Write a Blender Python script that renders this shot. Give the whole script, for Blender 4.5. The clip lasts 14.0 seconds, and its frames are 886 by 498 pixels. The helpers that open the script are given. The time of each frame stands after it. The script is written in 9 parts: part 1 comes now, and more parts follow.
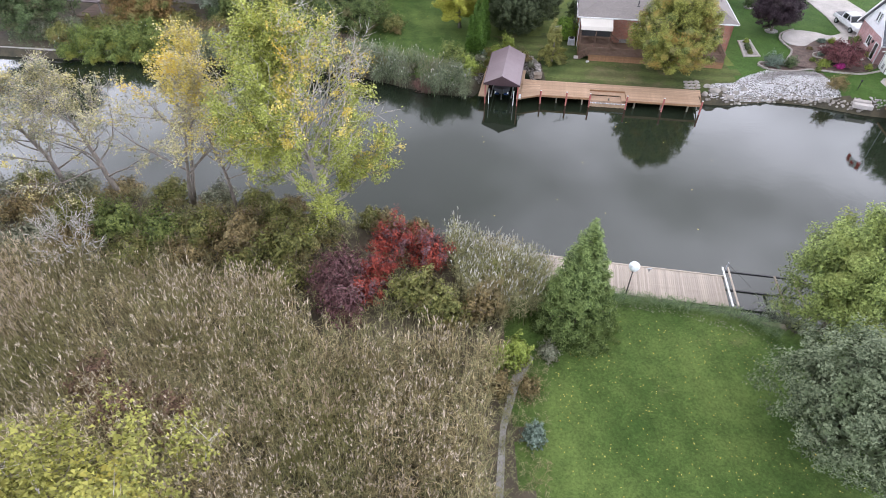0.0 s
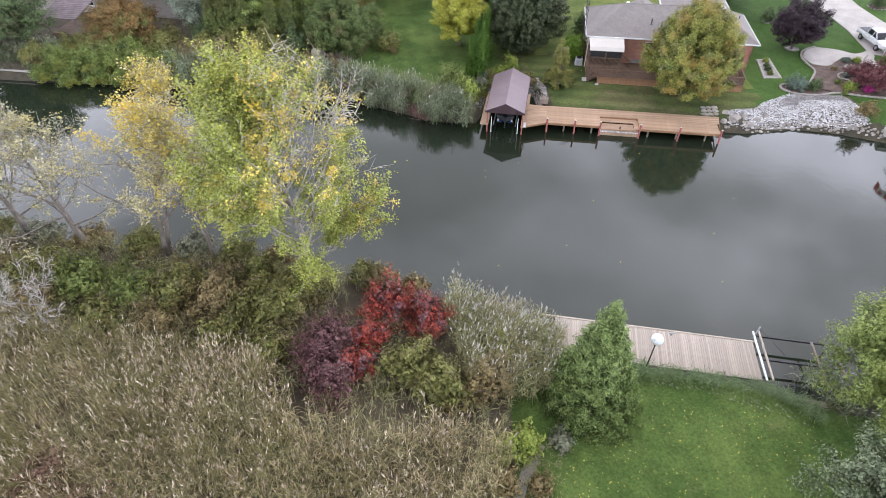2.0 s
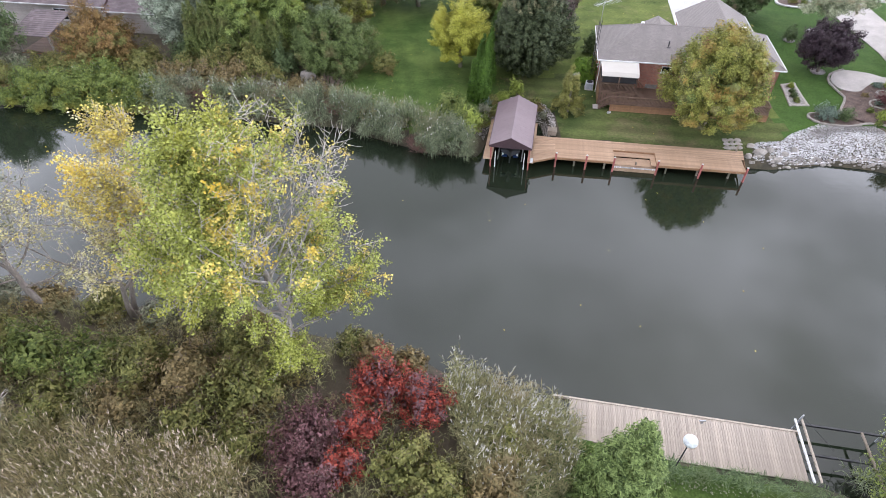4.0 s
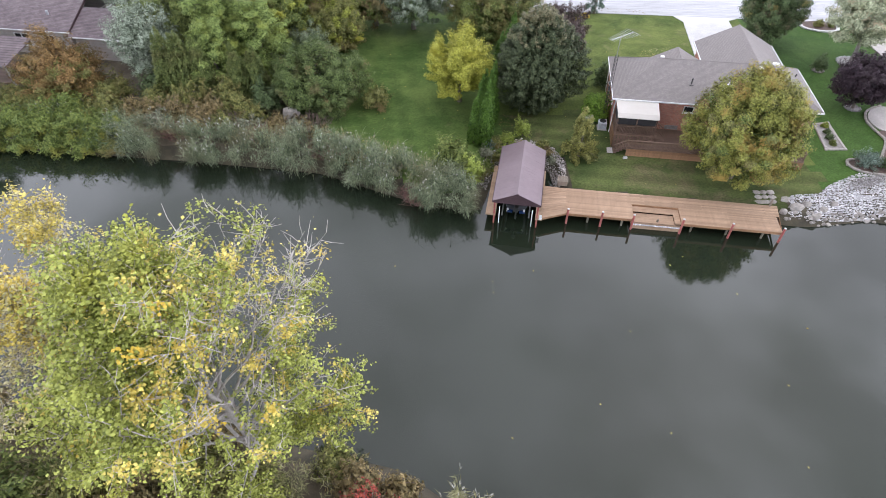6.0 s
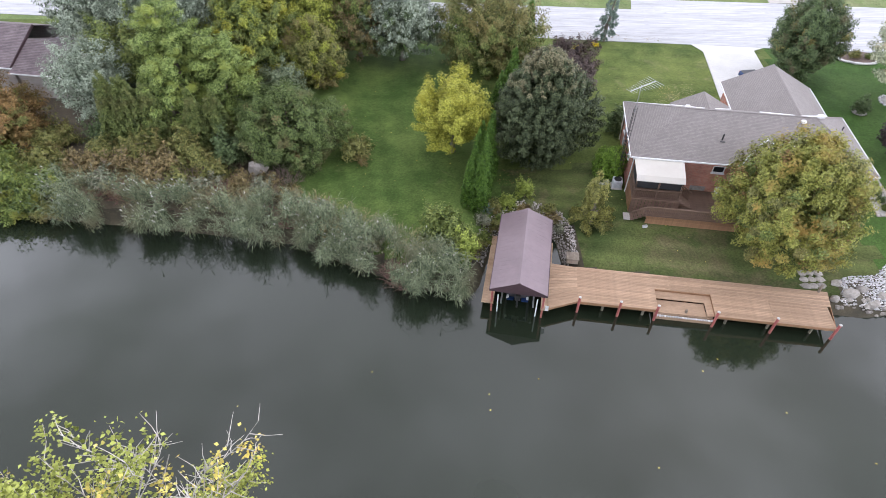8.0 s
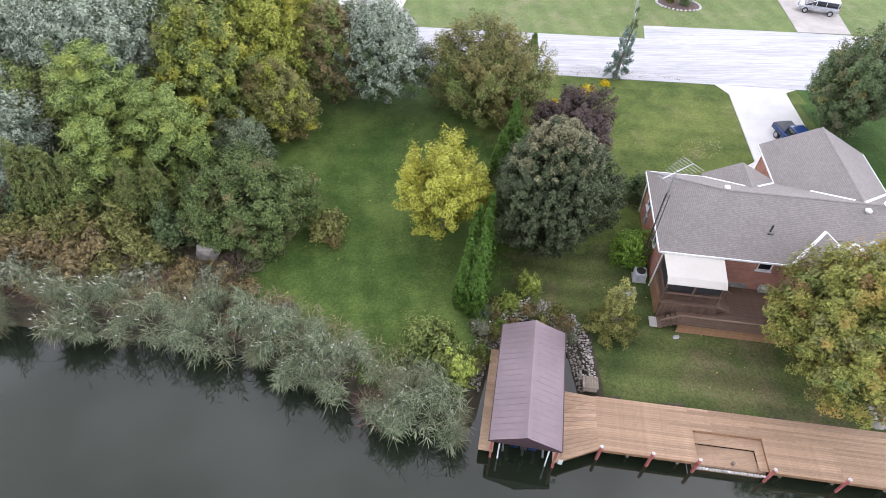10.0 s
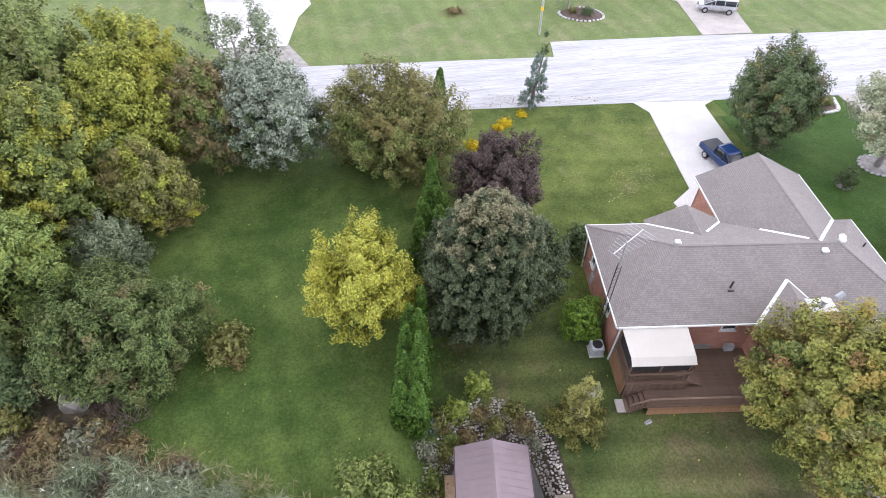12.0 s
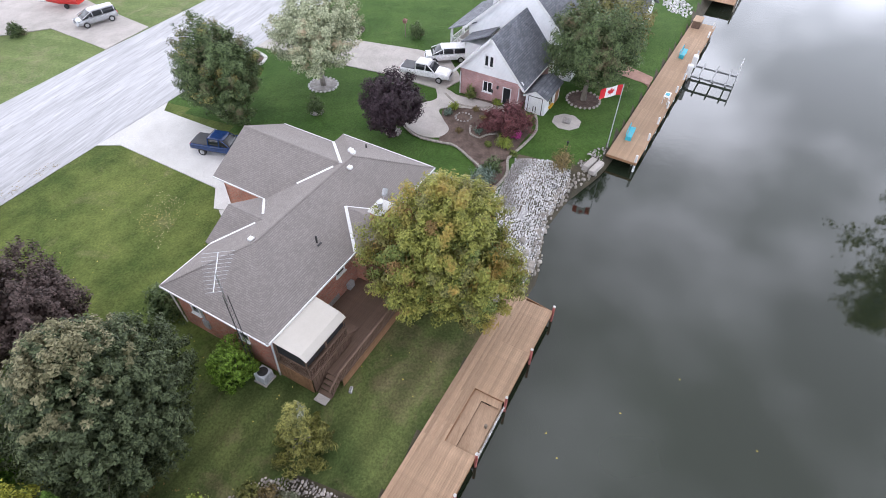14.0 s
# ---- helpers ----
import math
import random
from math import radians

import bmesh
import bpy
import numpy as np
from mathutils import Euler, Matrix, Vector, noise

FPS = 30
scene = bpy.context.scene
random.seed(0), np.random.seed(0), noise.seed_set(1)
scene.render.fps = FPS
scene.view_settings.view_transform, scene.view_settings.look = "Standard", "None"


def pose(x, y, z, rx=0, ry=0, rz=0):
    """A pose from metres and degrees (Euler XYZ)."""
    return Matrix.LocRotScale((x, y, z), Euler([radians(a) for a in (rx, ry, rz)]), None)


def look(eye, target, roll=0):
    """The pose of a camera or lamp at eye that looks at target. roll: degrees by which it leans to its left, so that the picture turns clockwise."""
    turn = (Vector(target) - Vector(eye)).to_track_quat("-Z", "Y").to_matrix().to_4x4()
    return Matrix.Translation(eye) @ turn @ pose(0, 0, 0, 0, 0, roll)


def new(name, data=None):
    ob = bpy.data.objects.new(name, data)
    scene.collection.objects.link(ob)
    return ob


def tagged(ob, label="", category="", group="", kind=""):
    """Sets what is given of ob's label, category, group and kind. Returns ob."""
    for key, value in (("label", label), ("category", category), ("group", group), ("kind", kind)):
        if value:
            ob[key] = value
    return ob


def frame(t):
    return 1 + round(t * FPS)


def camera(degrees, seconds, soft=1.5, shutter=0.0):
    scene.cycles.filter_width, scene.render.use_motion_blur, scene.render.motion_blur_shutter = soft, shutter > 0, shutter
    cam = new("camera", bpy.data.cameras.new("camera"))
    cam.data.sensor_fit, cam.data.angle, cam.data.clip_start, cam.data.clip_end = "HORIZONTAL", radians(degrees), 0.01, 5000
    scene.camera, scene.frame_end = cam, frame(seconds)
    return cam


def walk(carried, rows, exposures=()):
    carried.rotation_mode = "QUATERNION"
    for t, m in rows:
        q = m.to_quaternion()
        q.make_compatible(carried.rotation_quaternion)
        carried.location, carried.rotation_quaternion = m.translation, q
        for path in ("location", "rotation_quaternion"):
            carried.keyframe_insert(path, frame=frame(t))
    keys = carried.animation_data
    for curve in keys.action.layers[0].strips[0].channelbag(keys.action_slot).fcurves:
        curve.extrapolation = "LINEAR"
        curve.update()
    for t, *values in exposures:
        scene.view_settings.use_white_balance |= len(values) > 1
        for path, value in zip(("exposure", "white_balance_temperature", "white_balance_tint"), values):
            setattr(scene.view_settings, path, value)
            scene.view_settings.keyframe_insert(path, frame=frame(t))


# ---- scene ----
cam = camera(76.1, 14.0, soft=0.6)
PATH = [
    (0, (1.01, 0.903, 33.429), (0.991, 2.356, 32.055), -0.7),
    (0.5, (0.992, 2.511, 33.492), (0.974, 3.963, 32.117), -0.7),
    (1, (1.014, 4.243, 33.592), (0.996, 5.692, 32.213), -0.8),
    (1.5, (1.074, 5.915, 33.712), (1.054, 7.36, 32.33), -0.9),
    (2, (1.09, 7.591, 33.762), (1.07, 9.034, 32.377), -0.9),
    (2.5, (1.102, 9.254, 33.802), (1.083, 10.694, 32.415), -0.9),
    (3, (1.088, 10.951, 33.81), (1.069, 12.389, 32.421), -0.9),
    (3.2, (1.094, 11.683, 33.816), (1.072, 13.12, 32.426), -0.9),
    (5.3, (0.961, 20.223, 33.993), (0.955, 21.648, 32.59), -0.3),
    (5.5, (0.979, 21.121, 33.99), (0.968, 22.548, 32.59), -0.6),
    (6, (1.042, 23.66, 33.897), (1.033, 25.087, 32.495), -0.5),
    (6.5, (1.134, 26.312, 33.796), (1.128, 27.736, 32.392), -0.5),
    (7, (1.305, 29.047, 33.694), (1.3, 30.468, 32.287), -0.4),
    (7.5, (1.549, 31.756, 33.584), (1.545, 33.177, 32.177), -0.4),
    (8, (1.88, 34.547, 33.482), (1.874, 35.966, 32.074), -0.4),
    (8.2, (1.973, 35.734, 33.463), (1.967, 37.151, 32.052), -0.4),
    (10.3, (2.045, 48.834, 33.466), (2.076, 50.225, 32.028), 0.9),
    (10.5, (2.096, 50.032, 33.459), (2.125, 51.423, 32.022), 0.8),
    (11, (2.33, 52.89, 33.35), (2.359, 54.279, 31.911), 0.7),
    (11.5, (2.663, 54.939, 33.318), (2.721, 56.326, 31.878), 0.6),
    (12, (2.999, 56.219, 33.395), (3.281, 57.578, 31.954), 0.6),
    (12.5, (3.105, 57.137, 33.396), (3.819, 58.326, 31.955), 0.6),
    (13, (3.028, 57.873, 33.323), (4.067, 58.793, 31.883), 1.0),
    (13.5, (3.136, 58.178, 33.266), (4.349, 58.856, 31.827), 1.2),
    (14, (3.309, 58.313, 33.261), (4.618, 58.78, 31.822), 1.3),
]
walk(cam, [(t, look(eye, target, roll)) for t, eye, target, roll in PATH], exposures=[(0, 0.03, 6450, 18), (3.2, 0.05, 6450, 18), (6, -0.06, 6450, 18), (8.2, -0.04, 6450, 18), (11.5, 0.03, 6480, 20), (12.6, -0.02, 6480, 19), (14, -0.24, 6480, 17)])

# ---- light: a bright overcast autumn afternoon ----
SUN_ELEV, SUN_TURN = radians(56), radians(40)
world = bpy.data.worlds.new("overcast_sky")
scene.world = world
world.use_nodes = True
wt = world.node_tree
wt.nodes.clear()
w_out = wt.nodes.new("ShaderNodeOutputWorld")
w_bg = wt.nodes.new("ShaderNodeBackground")
w_sky = wt.nodes.new("ShaderNodeTexSky")
w_sky.sky_type = "NISHITA"
w_sky.sun_disc = False
w_sky.sun_elevation, w_sky.sun_rotation = SUN_ELEV, SUN_TURN
w_sky.air_density, w_sky.dust_density, w_sky.ozone_density = 1.0, 3.0, 1.0
w_co = wt.nodes.new("ShaderNodeTexCoord")
w_map = wt.nodes.new("ShaderNodeMapping")
w_map.inputs["Scale"].default_value = (1.0, 1.0, 2.2)
w_noise = wt.nodes.new("ShaderNodeTexNoise")
w_noise.inputs["Scale"].default_value = 2.6
w_noise.inputs["Detail"].default_value = 5.0
w_noise.inputs["Roughness"].default_value = 0.5
w_ramp = wt.nodes.new("ShaderNodeValToRGB")
w_ramp.color_ramp.elements[0].position, w_ramp.color_ramp.elements[0].color = 0.405, (5.6, 6.3, 7.3, 1)
w_ramp.color_ramp.elements[1].position, w_ramp.color_ramp.elements[1].color = 0.615, (20.6, 22.2, 25.0, 1)
w_mix = wt.nodes.new("ShaderNodeMixRGB")
w_mix.inputs["Fac"].default_value = 0.88
wt.links.new(w_co.outputs["Generated"], w_map.inputs["Vector"])
wt.links.new(w_map.outputs["Vector"], w_noise.inputs["Vector"])
wt.links.new(w_noise.outputs["Fac"], w_ramp.inputs["Fac"])
wt.links.new(w_sky.outputs["Color"], w_mix.inputs["Color1"])
wt.links.new(w_ramp.outputs["Color"], w_mix.inputs["Color2"])
w_sep = wt.nodes.new("ShaderNodeSeparateXYZ")
w_grad = wt.nodes.new("ShaderNodeMapRange")
w_grad.inputs["From Min"].default_value, w_grad.inputs["From Max"].default_value = 0.15, 0.80
w_grad.inputs["To Min"].default_value, w_grad.inputs["To Max"].default_value = 2.5, 0.66
w_east = wt.nodes.new("ShaderNodeMath")
w_east.operation = "MULTIPLY"
w_side = wt.nodes.new("ShaderNodeMath")
w_side.operation = "MULTIPLY_ADD"
w_side.inputs[1].default_value, w_side.inputs[2].default_value = 1.1, 0.86
w_tilt = wt.nodes.new("ShaderNodeMath")
w_tilt.operation = "MULTIPLY_ADD"
w_tilt.inputs[1].default_value = 0.3
w_both = wt.nodes.new("ShaderNodeMath")
w_both.operation = "MULTIPLY"
w_dim = wt.nodes.new("ShaderNodeVectorMath")
w_dim.operation = "SCALE"
wt.links.new(w_co.outputs["Generated"], w_sep.inputs["Vector"])
wt.links.new(w_sep.outputs["Z"], w_grad.inputs["Value"])
wt.links.new(w_mix.outputs["Color"], w_dim.inputs[0])
wt.links.new(w_sep.outputs["X"], w_east.inputs[0])
wt.links.new(w_sep.outputs["X"], w_east.inputs[1])
wt.links.new(w_east.outputs["Value"], w_side.inputs[0])
wt.links.new(w_sep.outputs["X"], w_tilt.inputs[0])
wt.links.new(w_side.outputs["Value"], w_tilt.inputs[2])
wt.links.new(w_tilt.outputs["Value"], w_both.inputs[0])
wt.links.new(w_grad.outputs["Result"], w_both.inputs[1])
wt.links.new(w_both.outputs["Value"], w_dim.inputs["Scale"])
wt.links.new(w_dim.outputs["Vector"], w_bg.inputs["Color"])
w_bg.inputs["Strength"].default_value = 0.084
wt.links.new(w_bg.outputs["Background"], w_out.inputs["Surface"])

sun_data = bpy.data.lights.new("sun", "SUN")
sun_data.energy, sun_data.angle, sun_data.color = 2.2, radians(140), (0.97, 0.985, 1.0)
sun = new("sun", sun_data)
sun_dir = Vector((math.sin(SUN_TURN) * math.cos(SUN_ELEV), math.cos(SUN_TURN) * math.cos(SUN_ELEV), math.sin(SUN_ELEV)))
sun.matrix_world = look(tuple(sun_dir * 300), (0, 0, 0))
scene.view_settings.exposure = 0.0

# ---- materials ----
def node(tree, kind, **sets):
    n = tree.nodes.new(kind)
    for key, value in sets.items():
        n.inputs[key.replace("_", " ")].default_value = value
    return n


def rgb(c):
    return (*c, 1.0)


def surface(name, a, b, scale=0.6, fine=12.0, rough=0.85, bump=0.25, metal=0.0, fleck=None, fleck_at=0.66, stretch=(1, 1, 1), rand=0.0, gloss=0.5, grain_by=0.28, island=0.0, turn=0.0):
    """A two-scale procedural surface: broad stains from a to b, fine grain, optional flecks, a shift per object."""
    m = bpy.data.materials.new(name)
    m.use_nodes = True
    t = m.node_tree
    bsdf = t.nodes["Principled BSDF"]
    bsdf.inputs["Roughness"].default_value = rough
    bsdf.inputs["Metallic"].default_value = metal
    bsdf.inputs["Specular IOR Level"].default_value = gloss
    co = t.nodes.new("ShaderNodeTexCoord")
    mp = t.nodes.new("ShaderNodeMapping")
    mp.inputs["Scale"].default_value = stretch
    mp.inputs["Rotation"].default_value = (0, 0, radians(turn))
    t.links.new(co.outputs["Object"], mp.inputs["Vector"])
    n1 = node(t, "ShaderNodeTexNoise", Scale=scale, Detail=4.0, Roughness=0.6)
    n2 = node(t, "ShaderNodeTexNoise", Scale=fine, Detail=3.0, Roughness=0.7)
    t.links.new(mp.outputs["Vector"], n1.inputs["Vector"])
    t.links.new(mp.outputs["Vector"], n2.inputs["Vector"])
    r1 = t.nodes.new("ShaderNodeValToRGB")
    r1.color_ramp.elements[0].position, r1.color_ramp.elements[0].color = 0.32, rgb(a)
    r1.color_ramp.elements[1].position, r1.color_ramp.elements[1].color = 0.68, rgb(b)
    t.links.new(n1.outputs["Fac"], r1.inputs["Fac"])
    last = r1.outputs["Color"]
    grain = t.nodes.new("ShaderNodeMapRange")
    grain.inputs["From Min"].default_value, grain.inputs["From Max"].default_value = 0.25, 0.75
    grain.inputs["To Min"].default_value, grain.inputs["To Max"].default_value = 1 - grain_by, 1 + grain_by
    t.links.new(n2.outputs["Fac"], grain.inputs["Value"])
    mul = t.nodes.new("ShaderNodeVectorMath")
    mul.operation = "SCALE"
    t.links.new(last, mul.inputs[0])
    t.links.new(grain.outputs["Result"], mul.inputs["Scale"])
    last = mul.outputs["Vector"]
    if rand:
        info = t.nodes.new("ShaderNodeObjectInfo")
        mr = t.nodes.new("ShaderNodeMapRange")
        mr.inputs["To Min"].default_value, mr.inputs["To Max"].default_value = 1 - rand, 1 + rand
        t.links.new(info.outputs["Random"], mr.inputs["Value"])
        mul2 = t.nodes.new("ShaderNodeVectorMath")
        mul2.operation = "SCALE"
        t.links.new(last, mul2.inputs[0])
        t.links.new(mr.outputs["Result"], mul2.inputs["Scale"])
        last = mul2.outputs["Vector"]
    if island:
        info = t.nodes.new("ShaderNodeNewGeometry")
        mr = t.nodes.new("ShaderNodeMapRange")
        mr.inputs["To Min"].default_value, mr.inputs["To Max"].default_value = 1 - island, 1 + island
        t.links.new(info.outputs["Random Per Island"], mr.inputs["Value"])
        mul3 = t.nodes.new("ShaderNodeVectorMath")
        mul3.operation = "SCALE"
        t.links.new(last, mul3.inputs[0])
        t.links.new(mr.outputs["Result"], mul3.inputs["Scale"])
        last = mul3.outputs["Vector"]
    if fleck:
        n3 = node(t, "ShaderNodeTexNoise", Scale=fine * 1.7, Detail=2.0, Roughness=0.5)
        t.links.new(mp.outputs["Vector"], n3.inputs["Vector"])
        r3 = t.nodes.new("ShaderNodeValToRGB")
        r3.color_ramp.elements[0].position, r3.color_ramp.elements[0].color = fleck_at, (0, 0, 0, 1)
        r3.color_ramp.elements[1].position, r3.color_ramp.elements[1].color = fleck_at + 0.05, (1, 1, 1, 1)
        t.links.new(n3.outputs["Fac"], r3.inputs["Fac"])
        mx = t.nodes.new("ShaderNodeMixRGB")
        mx.inputs["Color2"].default_value = rgb(fleck)
        t.links.new(r3.outputs["Color"], mx.inputs["Fac"])
        t.links.new(last, mx.inputs["Color1"])
        last = mx.outputs["Color"]
    t.links.new(last, bsdf.inputs["Base Color"])
    if bump:
        bp = node(t, "ShaderNodeBump", Strength=bump, Distance=0.05)
        t.links.new(n2.outputs["Fac"], bp.inputs["Height"])
        t.links.new(bp.outputs["Normal"], bsdf.inputs["Normal"])
    return m


def foliage(name, a, b, c, patch=0.35, share=0.5, through_light=0.14, rough=0.6):
    """Leaves: each leaf between a and b, broad patches turning to c, some light through the blade."""
    a, b, c = (tuple(min(1.0, k * 1.25 + 0.002) for k in q) for q in (a, b, c))
    m = bpy.data.materials.new(name)
    m.use_nodes = True
    t = m.node_tree
    t.nodes.clear()
    out = t.nodes.new("ShaderNodeOutputMaterial")
    geo = t.nodes.new("ShaderNodeNewGeometry")
    ramp = t.nodes.new("ShaderNodeValToRGB")
    ramp.color_ramp.elements[0].position, ramp.color_ramp.elements[0].color = 0.02, rgb(tuple(k * 0.68 for k in a))
    ramp.color_ramp.elements[1].position, ramp.color_ramp.elements[1].color = 0.98, rgb(tuple(min(0.9, k * 1.26) for k in b))
    t.links.new(geo.outputs["Random Per Island"], ramp.inputs["Fac"])
    co = t.nodes.new("ShaderNodeTexCoord")
    n1 = node(t, "ShaderNodeTexNoise", Scale=patch, Detail=3.0, Roughness=0.6)
    t.links.new(co.outputs["Object"], n1.inputs["Vector"])
    r1 = t.nodes.new("ShaderNodeValToRGB")
    r1.color_ramp.elements[0].position, r1.color_ramp.elements[0].color = 0.62 - 0.3 * share, (0, 0, 0, 1)
    r1.color_ramp.elements[1].position, r1.color_ramp.elements[1].color = 0.80 - 0.3 * share, (1, 1, 1, 1)
    t.links.new(n1.outputs["Fac"], r1.inputs["Fac"])
    mx = t.nodes.new("ShaderNodeMixRGB")
    mx.inputs["Color2"].default_value = rgb(c)
    t.links.new(r1.outputs["Color"], mx.inputs["Fac"])
    t.links.new(ramp.outputs["Color"], mx.inputs["Color1"])
    bsdf = t.nodes.new("ShaderNodeBsdfPrincipled")
    bsdf.inputs["Roughness"].default_value = rough
    bsdf.inputs["Specular IOR Level"].default_value = 0.22
    t.links.new(mx.outputs["Color"], bsdf.inputs["Base Color"])
    tr = t.nodes.new("ShaderNodeBsdfTranslucent")
    t.links.new(mx.outputs["Color"], tr.inputs["Color"])
    mix = t.nodes.new("ShaderNodeMixShader")
    mix.inputs["Fac"].default_value = through_light
    t.links.new(bsdf.outputs["BSDF"], mix.inputs[1])
    t.links.new(tr.outputs["BSDF"], mix.inputs[2])
    t.links.new(mix.outputs["Shader"], out.inputs["Surface"])
    return m


def coursed(name, a, b, joint, width, height, gap, axes, rough=0.85, bump=0.4, stain=0.25, offset=0.5):
    """Courses of bricks, shingles or boards: the two axes that run along and across the courses."""
    m = bpy.data.materials.new(name)
    m.use_nodes = True
    t = m.node_tree
    bsdf = t.nodes["Principled BSDF"]
    bsdf.inputs["Roughness"].default_value = rough
    co = t.nodes.new("ShaderNodeTexCoord")
    sep = t.nodes.new("ShaderNodeSeparateXYZ")
    com = t.nodes.new("ShaderNodeCombineXYZ")
    t.links.new(co.outputs["Object"], sep.inputs["Vector"])
    if axes[0] == "XY":
        add = t.nodes.new("ShaderNodeMath")
        add.operation = "ADD"
        t.links.new(sep.outputs["X"], add.inputs[0])
        t.links.new(sep.outputs["Y"], add.inputs[1])
        t.links.new(add.outputs["Value"], com.inputs["X"])
    else:
        t.links.new(sep.outputs[axes[0]], com.inputs["X"])
    t.links.new(sep.outputs[axes[1]], com.inputs["Y"])
    br = t.nodes.new("ShaderNodeTexBrick")
    br.offset = offset
    br.inputs["Color1"].default_value, br.inputs["Color2"].default_value, br.inputs["Mortar"].default_value = rgb(a), rgb(b), rgb(joint)
    br.inputs["Scale"].default_value = 1.0
    br.inputs["Brick Width"].default_value, br.inputs["Row Height"].default_value = width, height
    br.inputs["Mortar Size"].default_value = gap
    br.inputs["Mortar Smooth"].default_value = 0.3
    t.links.new(com.outputs["Vector"], br.inputs["Vector"])
    n1 = node(t, "ShaderNodeTexNoise", Scale=0.7, Detail=5.0, Roughness=0.65)
    t.links.new(co.outputs["Object"], n1.inputs["Vector"])
    mr = t.nodes.new("ShaderNodeMapRange")
    mr.inputs["From Min"].default_value, mr.inputs["From Max"].default_value = 0.3, 0.7
    mr.inputs["To Min"].default_value, mr.inputs["To Max"].default_value = 1 - stain, 1 + stain
    t.links.new(n1.outputs["Fac"], mr.inputs["Value"])
    mul = t.nodes.new("ShaderNodeVectorMath")
    mul.operation = "SCALE"
    t.links.new(br.outputs["Color"], mul.inputs[0])
    t.links.new(mr.outputs["Result"], mul.inputs["Scale"])
    t.links.new(mul.outputs["Vector"], bsdf.inputs["Base Color"])
    bp = node(t, "ShaderNodeBump", Strength=bump, Distance=0.02)
    bp.invert = True
    t.links.new(br.outputs["Fac"], bp.inputs["Height"])
    t.links.new(bp.outputs["Normal"], bsdf.inputs["Normal"])
    return m


